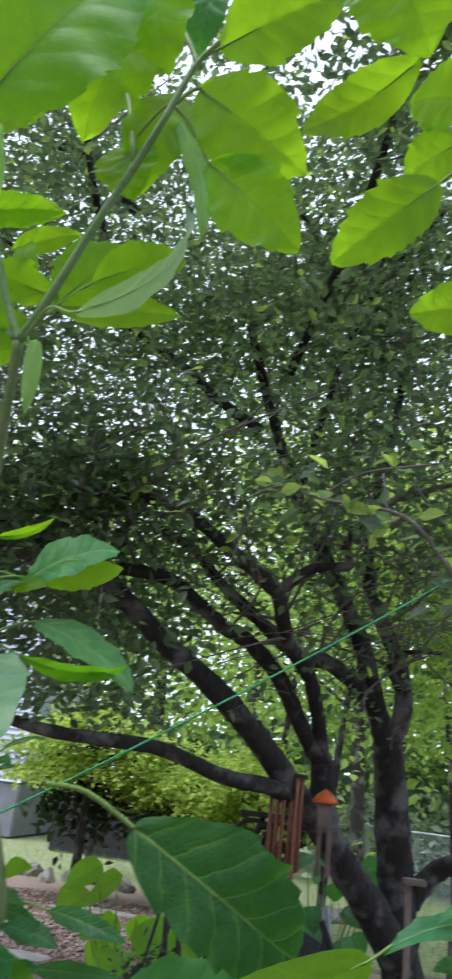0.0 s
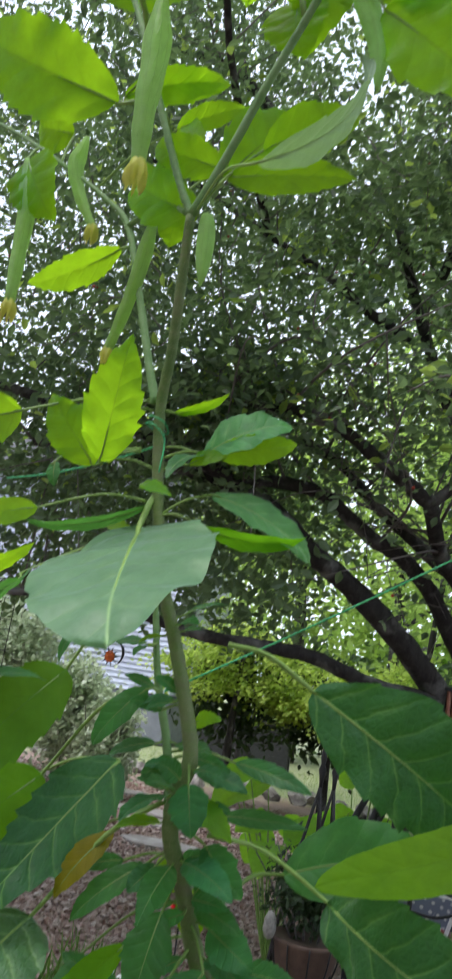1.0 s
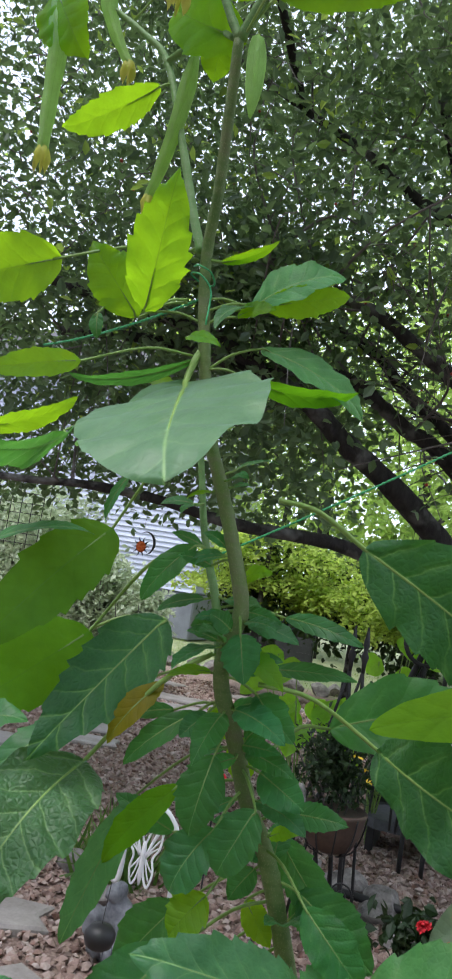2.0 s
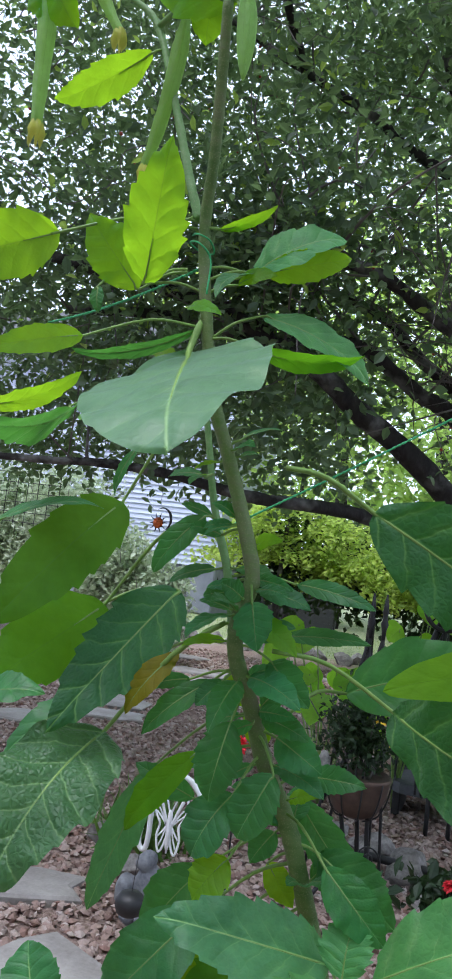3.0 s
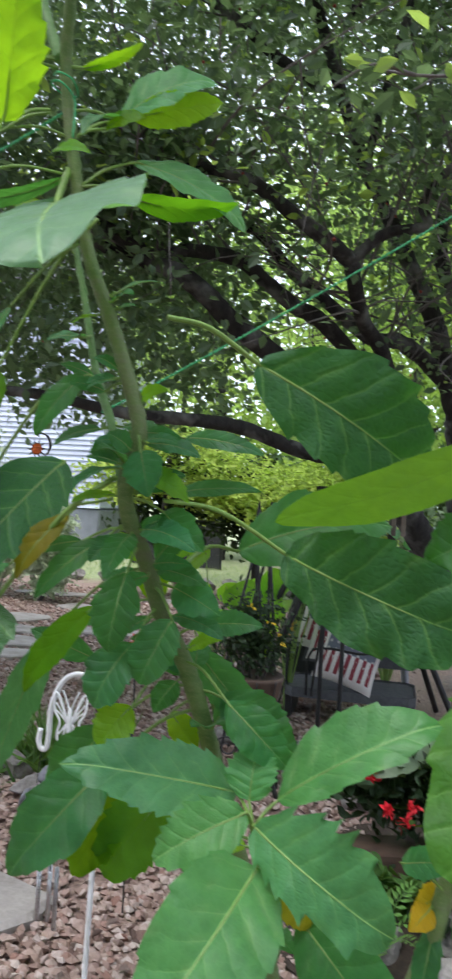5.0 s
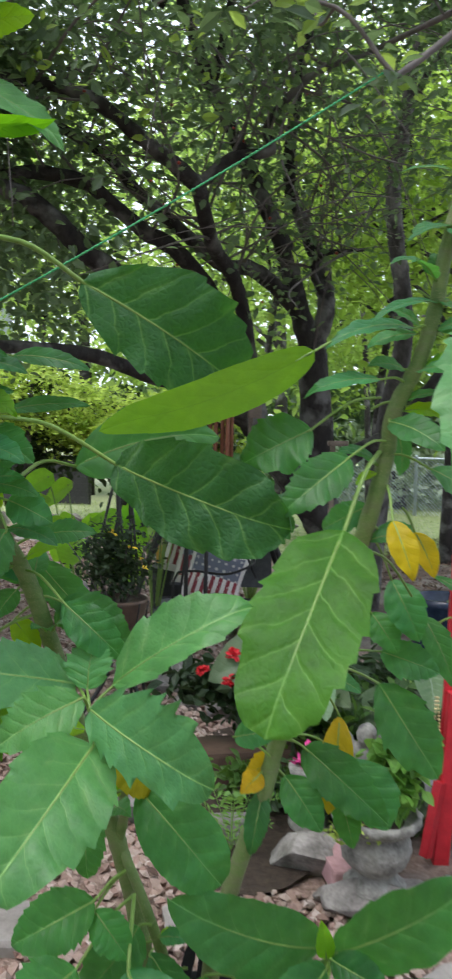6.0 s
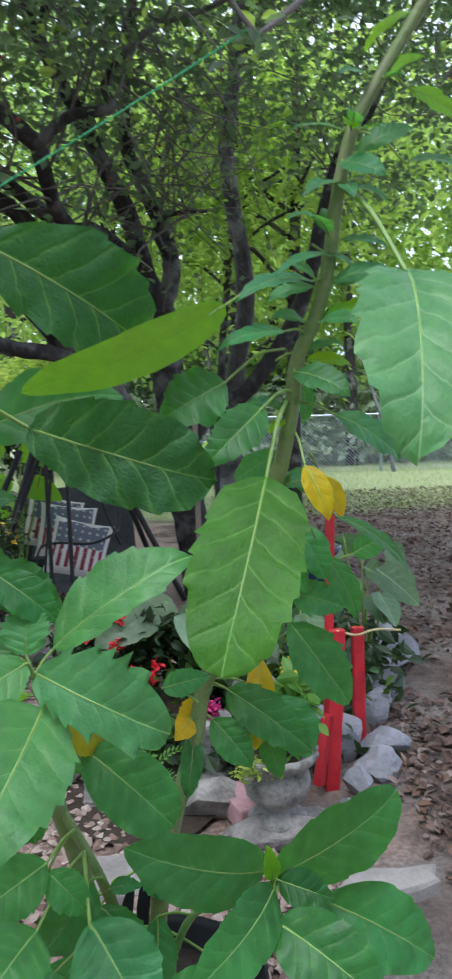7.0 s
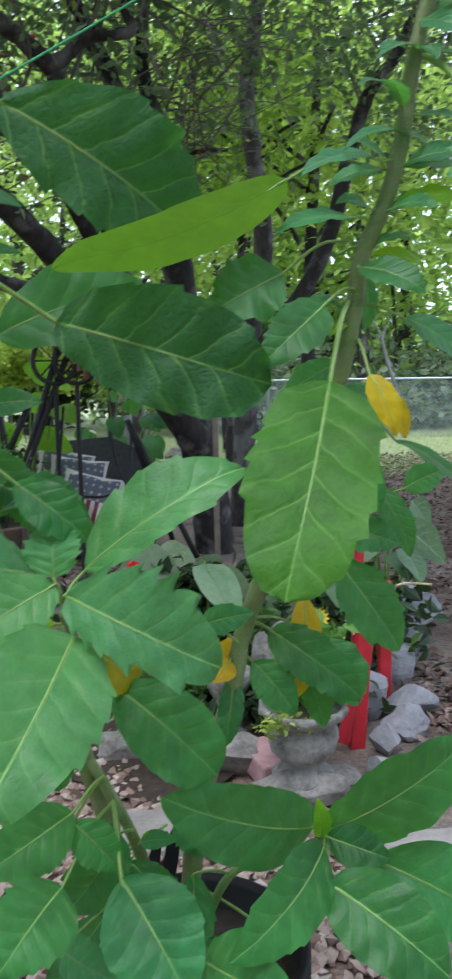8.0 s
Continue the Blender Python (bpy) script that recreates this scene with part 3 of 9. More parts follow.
BARK = bark_material("apple_bark", (0.013, 0.012, 0.012), (0.048, 0.043, 0.041), (0.30, 0.30, 0.29))
TWIG = plain("twig_bark", (0.075, 0.066, 0.064), (0.20, 0.18, 0.175), 0.85, scale=8)
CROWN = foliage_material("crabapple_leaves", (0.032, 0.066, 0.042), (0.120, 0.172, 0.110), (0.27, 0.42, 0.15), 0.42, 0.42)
# brighter, yellower copy of the leaves, with the sunlight put into its colour
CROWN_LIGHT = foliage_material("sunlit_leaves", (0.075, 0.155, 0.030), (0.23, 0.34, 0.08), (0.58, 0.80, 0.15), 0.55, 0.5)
LIME = foliage_material("golden_conifer", (0.13, 0.24, 0.03), (0.52, 0.64, 0.13), (0.6, 0.8, 0.12), 0.4, 0.6)
SHRUB = foliage_material("grey_shrub_leaves", (0.22, 0.32, 0.17), (0.66, 0.72, 0.58), (0.6, 0.7, 0.45), 0.4, 0.6)
WOODS = foliage_material("woodland_leaves", (0.034, 0.088, 0.026), (0.22, 0.33, 0.085), (0.57, 0.80, 0.19), 0.55, 0.5)
FRUIT = plain("crabapple_fruit", (0.22, 0.02, 0.015), (0.40, 0.05, 0.03), 0.35)

apple = thing("crabapple_tree", (0.95, 5.6, 0), "old spreading crabapple tree with dark twisting limbs", "tree")
BOUGHS = []


def add_limb(points, r0, r1):
    rng = random.Random(len(BOUGHS) + 5)
    v, f = tube(points, r0 * 0.9, r1 * 0.9, sides=10, per=7, wobble=0.16, knots=0.25, rng=rng)
    BOUGHS.append((smooth_path(points, 7), r0, r1))
    part("trunk" if r0 > 0.15 else "limb", mesh_of("limb", v, f, BARK if TREE is apple else GREY_BARK), TREE)


TREE = apple
add_limb([(0.90, 5.60, -0.10), (0.86, 5.58, 0.35), (0.75, 5.50, 0.92), (0.72, 5.45, 1.27), (0.66, 5.35, 1.83), (0.63, 5.30, 2.05)], 0.16, 0.11)
add_limb([(0.63, 5.30, 2.01), (0.53, 5.25, 2.31), (0.43, 5.20, 2.66), (0.27, 5.10, 2.97), (0.13, 5.00, 3.23), (-0.08, 4.80, 3.60), (-0.29, 4.60, 4.14), (-0.44, 4.40, 4.60)], 0.085, 0.03)
add_limb([(0.64, 5.30, 2.01), (0.72, 5.30, 2.26), (0.70, 5.40, 2.55), (0.57, 5.40, 2.86), (0.46, 5.40, 3.15), (0.48, 5.40, 3.67), (0.63, 5.50, 4.65), (0.71, 5.60, 5.53)], 0.075, 0.03)
add_limb([(0.56, 5.25, 2.24), (0.36, 5.10, 2.41), (0.20, 5.00, 2.49), (0.03, 4.90, 2.49), (-0.33, 4.80, 2.76), (-0.50, 4.70, 2.89), (-0.65, 4.60, 3.04), (-0.93, 4.50, 3.18)], 0.065, 0.03)
add_limb([(0.76, 5.45, 0.80), (0.56, 5.30, 1.09), (0.37, 5.10, 1.33), (0.26, 5.00, 1.56), (0.23, 4.90, 1.88)], 0.13, 0.08)
add_limb([(0.23, 4.90, 1.86), (0.12, 4.80, 2.01), (-0.04, 4.60, 2.29), (-0.22, 4.40, 2.46), (-0.36, 4.30, 2.52), (-0.51, 4.20, 2.62), (-0.66, 4.10, 2.72), (-0.92, 4.00, 2.74), (-1.16, 3.90, 2.68), (-1.75, 3.80, 2.80), (-2.37, 3.80, 2.83)], 0.06, 0.03)
add_limb([(0.23, 4.90, 1.89), (0.18, 4.75, 2.15), (0.12, 4.60, 2.34), (0.02, 4.40, 2.45), (-0.02, 4.20, 2.55), (-0.05, 4.00, 2.68)], 0.05, 0.045)
add_limb([(-0.05, 4.00, 2.68), (-0.19, 3.90, 2.77), (-0.36, 3.90, 2.90), (-0.56, 3.80, 3.02), (-0.76, 3.80, 3.09), (-1.07, 3.70, 3.09), (-1.41, 3.70, 3.16)], 0.05, 0.025)
add_limb([(-0.05, 4.00, 2.68), (0.12, 4.00, 2.82), (0.32, 4.00, 2.86), (0.30, 4.00, 2.99), (0.51, 3.90, 3.19), (0.81, 3.90, 3.31)], 0.035, 0.018)
add_limb([(0.31, 5.05, 1.43), (0.11, 4.85, 1.65), (-0.00, 4.70, 1.79), (-0.19, 4.50, 2.00), (-0.44, 4.30, 2.22), (-0.66, 4.10, 2.37), (-0.89, 4.00, 2.57), (-1.13, 3.90, 2.67), (-1.18, 3.80, 2.72), (-1.53, 3.70, 2.86), (-2.21, 3.60, 3.02), (-2.74, 3.60, 3.16)], 0.095, 0.03)
add_limb([(0.08, 4.80, 1.65), (-0.06, 4.60, 1.70), (-0.28, 4.40, 1.72), (-0.61, 4.20, 1.82), (-0.83, 4.00, 1.83), (-1.17, 3.90, 1.84), (-1.63, 3.90, 1.92), (-2.02, 3.80, 1.94), (-2.27, 3.70, 1.92), (-2.62, 3.60, 1.91)], 0.055, 0.02)
add_limb([(0.80, 5.50, 1.10), (0.98, 5.50, 1.32), (1.26, 5.40, 1.50), (1.64, 5.40, 2.06), (1.83, 5.40, 2.71), (1.96, 5.40, 3.11), (2.17, 5.40, 3.40), (2.43, 5.40, 3.95)], 0.075, 0.04)
add_limb([(0.69, 5.30, 2.39), (0.62, 5.20, 2.54), (0.70, 5.00, 2.59), (0.92, 4.90, 2.59)], 0.03, 0.012)
add_limb([(-0.30, 4.50, 3.86), (-0.59, 4.40, 4.02), (-0.81, 4.30, 4.19), (-1.24, 4.20, 4.45), (-1.71, 4.10, 4.76), (-2.16, 4.00, 4.98)], 0.04, 0.015)
add_limb([(0.72, 5.50, 4.77), (0.41, 5.20, 4.92), (-0.01, 4.80, 5.53), (-0.20, 4.60, 5.71), (-0.43, 4.40, 5.77)], 0.035, 0.015)
add_limb([(-0.04, 4.80, 3.55), (0.16, 4.60, 4.35), (0.38, 4.60, 5.01), (0.87, 4.50, 5.69)], 0.03, 0.015)
add_limb([(-0.16, 4.60, 4.35), (0.30, 3.60, 5.00), (0.62, 2.60, 5.70), (0.95, 1.60, 6.10)], 0.035, 0.012)
add_limb([(-1.24, 4.20, 4.45), (-1.30, 3.20, 5.00), (-1.10, 2.20, 5.60), (-1.20, 1.20, 6.00)], 0.03, 0.012)
add_limb([(-1.42, 4.50, 5.62), (-1.80, 4.40, 6.01), (-2.25, 4.30, 6.16)], 0.05, 0.03)


def twigs_from(limbs, count, seed, reach):
    """Thin branches that spring from the limbs and fork once; gives their meshes and their paths."""
    rng = random.Random(seed)
    meshes, paths = [], []
    for k in range(count):
        path, r0, r1 = limbs[rng.randrange(len(limbs))]
        i = rng.randrange(len(path) // 3, len(path))
        a = Vector(path[i])
        if a.z < 2.45 and rng.random() < 0.85:
            continue
        d = Vector((rng.gauss(0, 1), rng.gauss(-0.25, 0.9), rng.gauss(0.35, 0.75))).normalized()
        ln = reach * rng.uniform(0.5, 1.2)
        mid = a + d * ln * 0.5 + Vector((rng.gauss(0, 0.12), rng.gauss(0, 0.12), 0.08 + rng.gauss(0, 0.06)))
        end = a + d * ln + Vector((rng.gauss(0, 0.18), rng.gauss(0, 0.18), rng.gauss(-0.1, 0.2)))
        if end.z < 1.9 or end.y < 2.5:
            continue
        pts = [tuple(a), tuple(mid), tuple(end)]
        if k % 5 < 3:
            meshes.append(tube(pts, rng.uniform(0.005, 0.011), 0.002, sides=5, per=5))
        paths.append(smooth_path(pts, 8))
        for _ in range(2):
            b = Vector(paths[-1][rng.randrange(5, 14)])
            e = b + Vector((rng.gauss(0, 1), rng.gauss(0, 1), rng.gauss(0, 0.7))).normalized() * ln * 0.55
            if e.z < 1.9 or e.y < 2.5:
                continue
            q = [tuple(b), tuple((b + e) / 2 + Vector((0, 0, 0.04))), tuple(e)]
            if k % 2:
                meshes.append(tube(q, 0.0045, 0.0015, sides=4, per=4))
            paths.append(smooth_path(q, 8))
    return meshes, paths


tw, twpaths = twigs_from(BOUGHS, 430, 11, 1.1)
# loose twigs fill the rest of the crown
rng = random.Random(12)
for k in range(560):
    a = Vector((rng.uniform(-4.2, 3.6), rng.uniform(2.9, 7.2), rng.uniform(2.9, 7.8)))
    if a.z < 2.6 + 0.18 * abs(a.x) and rng.random() < 0.6:
        continue
    d = Vector((rng.gauss(0, 1), rng.gauss(0, 1), rng.gauss(0, 0.55))).normalized() * rng.uniform(0.4, 1.1)
    jig = lambda: Vector((rng.gauss(0, 0.07), rng.gauss(0, 0.07), rng.gauss(0, 0.07)))
    q = [tuple(a - d / 2), tuple(a - d / 4 + jig()), tuple(a + jig()), tuple(a + d / 4 + jig()), tuple(a + d / 2)]
    if k % 4:
        tw.append(tube(q, rng.uniform(0.003, 0.007), 0.0015, sides=4, per=4))
    twpaths.append(smooth_path(q, 8))
for k in range(520):       # the side that hangs over the yard towards the house
    a = Vector((rng.uniform(-6.5, -0.9), rng.uniform(3.3, 7.0), rng.uniform(2.15, 7.4)))
    if a.z < 2.9 and rng.random() < 0.5:
        continue
    d = Vector((rng.gauss(0, 0.8), rng.gauss(0, 0.8), rng.gauss(-0.2, 0.7))).normalized() * rng.uniform(0.4, 1.0)
    jig = lambda: Vector((rng.gauss(0, 0.06), rng.gauss(0, 0.06), rng.gauss(0, 0.06)))
    q = [tuple(a - d / 2), tuple(a - d / 4 + jig()), tuple(a + jig()), tuple(a + d / 4 + jig()), tuple(a + d / 2)]
    if k % 3:
        tw.append(tube(q, rng.uniform(0.003, 0.006), 0.0015, sides=4, per=4))
    twpaths.append(smooth_path(q, 8))
for k in range(330):       # the top of the crown, reaching over the path
    a = Vector((rng.uniform(-4.0, 4.2), rng.uniform(0.2, 3.3), rng.uniform(4.7, 7.7)))
    d = Vector((rng.gauss(0, 1), rng.gauss(0, 1), rng.gauss(0, 0.5))).normalized() * rng.uniform(0.5, 1.2)
    jig = lambda: Vector((rng.gauss(0, 0.07), rng.gauss(0, 0.07), rng.gauss(0, 0.07)))
    q = [tuple(a - d / 2), tuple(a - d / 4 + jig()), tuple(a + jig()), tuple(a + d / 4 + jig()), tuple(a + d / 2)]
    if k % 3:
        tw.append(tube(q, rng.uniform(0.003, 0.008), 0.0015, sides=4, per=4))
    twpaths.append(smooth_path(q, 8))
# a spray that hangs forward out of the crown
NEAR_TWIGS = [[(0.81, 3.90, 3.31), (0.98, 3.10, 3.05), (0.94, 2.40, 2.74), (0.80, 1.90, 2.42), (0.610, 1.775, 2.222), (0.571, 1.768, 2.228), (0.449, 1.8, 2.38), (0.22, 1.86, 2.44), (0.05, 1.98, 2.55)],
              [(0.449, 1.8, 2.38), (0.42, 1.95, 2.42), (0.40, 2.05, 2.60)], [(0.22, 1.86, 2.44), (0.12, 1.84, 2.46), (0.02, 1.86, 2.42)],
              [(0.98, 3.10, 3.05), (0.78, 2.60, 2.90), (0.55, 2.25, 2.72)], [(0.55, 2.25, 2.72), (0.35, 2.20, 2.66), (0.22, 2.15, 2.56)]]
for q in NEAR_TWIGS:
    tw.append(tube(q, 0.013 if len(q) > 4 else 0.005, 0.0025, sides=6, per=5, wobble=0.12, rng=rng))
v, f = join(*tw)
tagged(part("branchwork", mesh_of("branchwork", v, f, TWIG), apple), kind="stuff")
POOL = np.concatenate(twpaths)


def crown_place(spread, size, zmin):
    def place(rng, count):
        c = POOL[rng.randint(0, len(POOL), count)] + rng.normal(size=(count, 3)) * spread
        ok = (c[:, 2] > zmin) & ((c[:, 1] > 2.4) | (c[:, 2] > 4.2))
        ok &= (c[:, 0] > -0.8) | (c[:, 2] < 5.2) | (rng.uniform(size=len(c)) < 0.9)
        x, y, z = c.T          # clustered sprays with gaps between them
        lump = np.sin(2.9 * x + 1.4 * np.sin(2.1 * z + y)) + np.sin(2.5 * y + 1.2 * np.sin(1.9 * x)) + np.sin(4.3 * z + 1.3 * np.sin(2.3 * y + x))
        ok &= rng.uniform(size=count) < np.clip(0.76 + 0.24 * lump, 0.36, 1.0)
        thin = rng.uniform(size=count) < np.where(c[:, 0] < -0.9, np.clip((c[:, 2] - 1.95) / 0.7, 0.15, np.where(c[:, 0] < -1.9, 1.0, 0.76)), np.where(c[:, 0] < 0.4, np.clip((c[:, 2] - 2.4) / 1.9, 0.10, 1.0), np.clip((c[:, 2] - 2.6) / 2.7 + 0.25 * (c[:, 0] > 1.8), 0.08, 1.0)))      # open below, dense above
        c = c[ok & thin]
        ax = random_axes(rng, len(c), size, 0.35, up=(0, -0.1, 1.0), flatness=0.75)
        return c, ax
    return place


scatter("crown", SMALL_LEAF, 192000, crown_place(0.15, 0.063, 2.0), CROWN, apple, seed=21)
# scattered leaves in the sunlit colour, mixed in at random
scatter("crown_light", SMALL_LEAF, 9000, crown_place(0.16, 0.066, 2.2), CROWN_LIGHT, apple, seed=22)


NEAR_POOL = np.concatenate([smooth_path(q, 10)[42 if len(q) > 4 else 4:] for q in NEAR_TWIGS])


def near_place(rng, count):
    c = NEAR_POOL[rng.randint(0, len(NEAR_POOL), count)] + rng.normal(size=(count, 3)) * 0.04
    return c, random_axes(rng, count, 0.066, 0.3, up=(0, -0.35, 0.8), flatness=0.6)


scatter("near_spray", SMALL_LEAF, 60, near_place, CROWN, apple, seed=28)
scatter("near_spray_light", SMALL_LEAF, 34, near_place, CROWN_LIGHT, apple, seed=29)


def curtain_place(rng, count):
    """Hanging sprays along the low limb on the house side."""
    lump = np.stack((rng.uniform(-4.8, -0.8, 150), rng.uniform(3.5, 6.2, 150), 2.02 + 1.35 * rng.uniform(size=150)), 1)
    c = lump[rng.randint(0, 150, count)] + rng.normal(size=(count, 3)) * np.array((0.17, 0.17, 0.13))
    c = c[c[:, 2] > 1.82 + 0.1 * np.sin(c[:, 0] * 5)]
    return c, random_axes(rng, len(c), 0.07, 0.35, up=(0, -0.8, 0.5), flatness=0.7)


scatter("low_spray", SMALL_LEAF, 9500, curtain_place, CROWN, apple, seed=24)

side_rng = np.random.RandomState(26)
SIDE_LUMPS = np.array((2.5, 5.2, 3.75)) + side_rng.uniform(-1, 1, size=(34, 3)) * np.array((1.4, 1.0, 0.85))


def side_place(rng, count):
    """Sprays of the outer crown above the lawn side."""
    c = SIDE_LUMPS[rng.randint(0, 34, count)] + rng.normal(size=(count, 3)) * np.array((0.22, 0.2, 0.13))
    return c, random_axes(rng, count, 0.062, 0.35, up=(0, -0.5, 0.8), flatness=0.7)


scatter("side_spray", SMALL_LEAF, 7000, side_place, CROWN, apple, seed=27)


def fruit_place(rng, count):
    c = POOL[rng.randint(0, len(POOL), count)] + rng.normal(size=(count, 3)) * 0.05
    return c, random_axes(rng, count, 0.010, 0.3)


bmf = bmesh.new()
bmesh.ops.create_icosphere(bmf, subdivisions=1, radius=1)
BALL = ([tuple(q.co) for q in bmf.verts], [tuple(w.index for w in q.verts) for q in bmf.faces])
bmf.free()
scatter("fruit", BALL, 260, fruit_place, FRUIT, apple, seed=23, smooth=True)

GREY_BARK = bark_material("grey_bark", (0.024, 0.022, 0.022), (0.10, 0.093, 0.09), (0.34, 0.34, 0.33))
second = thing("slim_tree", (1.25, 6.6, 0), "slim grey-barked tree with a rough straight trunk", "tree")
TREE = second
add_limb([(1.25, 6.60, -0.10), (1.35, 6.60, 1.48), (1.47, 6.60, 2.14), (1.46, 6.60, 2.63), (1.38, 6.60, 3.17), (1.35, 6.60, 3.59), (1.42, 6.60, 3.92), (1.49, 6.60, 4.57), (1.74, 6.60, 5.39)], 0.1, 0.05)
add_limb([(1.34, 6.60, 3.83), (1.46, 6.60, 4.13), (1.60, 6.50, 4.44), (1.82, 6.40, 4.73)], 0.05, 0.02)


def leaf_cloud(name, parent, mat, count, centre, radii, size, seed, lumps=14, label="", category=""):
    """Leaves gathered in uneven lumps inside an ellipsoid."""
    rg = np.random.RandomState(seed)
    lump = rg.normal(size=(lumps, 3))
    lump = lump / np.linalg.norm(lump, axis=1)[:, None] * rg.uniform(0.25, 0.9, size=(lumps, 1)) * np.array(radii) + np.array(centre)

    def place(rng, n):
        c = lump[rng.randint(0, lumps, n)] + rng.normal(size=(n, 3)) * np.array(radii) * 0.22
        c = c[c[:, 2] > 0.05]
        return c, random_axes(rng, len(c), size, 0.4, flatness=0.9)
    return scatter(name, SMALL_LEAF, count, place, mat, parent, label, category, seed=seed)


leaf_cloud("crown", second, CROWN, 13000, (0.2, 7.8, 6.4), (4.4, 1.6, 2.0), 0.085, 31, lumps=110)


def far_tree(x, y, h, r, seed, mat, size=0.16, count=1500, low=0.25, label="tall broadleaf tree of the wood behind the garden"):
    rng = random.Random(seed)
    t = thing("woodland_tree", (x, y, 0), label, "tree", "trees of the wood")
    lean = rng.uniform(-0.5, 0.5)
    pts = [(x, y, -0.1), (x + lean * 0.3, y, h * 0.3), (x + lean, y + rng.uniform(-.3, .3), h * 0.65), (x + lean * 1.1, y, h * 0.95)]
    v, f = tube(pts, r, r * 0.35, sides=8, per=5, wobble=0.12, rng=rng)
    part("trunk", mesh_of("trunk", v, f, BARK), t)
    arms = []
    for i in range(6):
        z = h * rng.uniform(low + 0.05, 0.85)
        a = rng.uniform(0, 6.28)
        ln = h * rng.uniform(0.12, 0.26)
        b = (x + lean * z / h, y, z)
        arms.append(tube([b, (b[0] + ln * 0.5 * math.cos(a), b[1] + ln * 0.5 * math.sin(a), z + ln * 0.35), (b[0] + ln * math.cos(a), b[1] + ln * math.sin(a), z + ln * 0.5)], r * 0.35, 0.02, sides=5, per=4))
    v, f = join(*arms)
    tagged(part("branching", mesh_of("branching", v, f, BARK), t), kind="stuff")
    leaf_cloud("crown", t, mat, count, (x + lean * 0.7, y, h * (low + 1) / 2), (h * 0.28, h * 0.22, h * (1 - low) / 2), size, seed, lumps=26)
    return t


rng = random.Random(77)
for i, (x, y, h, r) in enumerate([(2.6, 9.5, 7, 0.1), (6.15, 17.9, 11, 0.17), (9.5, 17.0, 11, 0.17), (3.6, 18.5, 12, 0.18), (0.8, 17, 12, 0.16), (-1.6, 19.5, 12, 0.2),
                                  (8.2, 20.5, 13, 0.2), (5.2, 22, 14, 0.2), (11.5, 21, 13, 0.2), (-4.2, 20.5, 12, 0.2), (2.0, 23, 14, 0.2), (13.5, 18, 12, 0.2), (-12.5, 24, 13, 0.2), (-9.0, 26, 14, 0.2), (5.6, 19.6, 10, 0.1)]):
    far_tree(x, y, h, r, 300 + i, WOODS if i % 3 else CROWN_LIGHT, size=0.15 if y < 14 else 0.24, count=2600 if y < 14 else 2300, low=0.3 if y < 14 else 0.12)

for i, (x, y, h) in enumerate([(0.2, 10.8, 7.0), (1.6, 9.4, 6.5), (-0.6, 12.4, 8.0), (2.2, 13.4, 8.5), (11.4, 15.6, 9.0), (7.1, 18.2, 9.0), (-3.6, 13.6, 7.0)]):
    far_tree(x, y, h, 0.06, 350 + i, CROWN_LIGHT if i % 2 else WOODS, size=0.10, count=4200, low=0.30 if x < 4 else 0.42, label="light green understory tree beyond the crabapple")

def spray_tiers(parent, x, y, h, rx, seed):
    """Feathery foliage in flat drooping sprays; dark leaves inside paint the shade between tiers."""
    rg = np.random.RandomState(seed)
    k = 52
    ang, rad = rg.uniform(0, 2 * math.pi, k), np.sqrt(rg.uniform(0.05, 1, k))
    mid = np.stack((x + rx * rad * np.cos(ang), y + 0.75 * rad * np.sin(ang), h * (0.52 + 0.5 * rg.uniform(size=k) * (1.1 - 0.5 * rad))), 1)
    out = np.stack((np.cos(ang), np.sin(ang), np.full(k, -0.45)), 1)

    def place(rng, n):
        i = rng.randint(0, k, n)
        c = mid[i] + out[i] * rng.normal(size=(n, 1)) * 0.17 + rng.normal(size=(n, 3)) * np.array((0.13, 0.13, 0.022))
        return c, random_axes(rng, n, 0.075, 0.4, up=(0, -0.5, 0.8), flatness=0.35)
    scatter("foliage", SMALL_LEAF, 6500, place, LIME, parent, seed=seed)
    leaf_cloud("inner_foliage", parent, GAP_SHADE, 1400, (x, y + 0.35, h * 0.62), (rx * 0.9, 0.35, h * 0.36), 0.13, seed + 50, lumps=30)


# near-black leaf colour that stands for the shade in the conifer gaps
GAP_SHADE = foliage_material("conifer_gap_shade", (0.02, 0.045, 0.018), (0.05, 0.09, 0.03), (0.08, 0.14, 0.03), 0.2, 0.7)
for x, y, h, rx, sd_, lab in ((-3.0, 11.0, 2.6, 1.0, 401, "bright yellow-green feathery conifer beside the house"), (-1.7, 11.6, 2.3, 1.0, 402, "yellow-green feathery conifer under the trees"), (-0.6, 11.0, 2.2, 0.8, 403, "low yellow-green conifer behind the crabapple")):
    cn = thing("golden_conifer", (x, y, 0), lab, "shrub", "golden conifers")
    v, f = tube([(x, y, -0.05), (x, y, h * 0.45), (x + 0.05, y, h * 0.9)], 0.08, 0.02, sides=6)
    part("trunk", mesh_of("trunk", v, f, BARK), cn)
    spray_tiers(cn, x, y, h, rx, sd_)
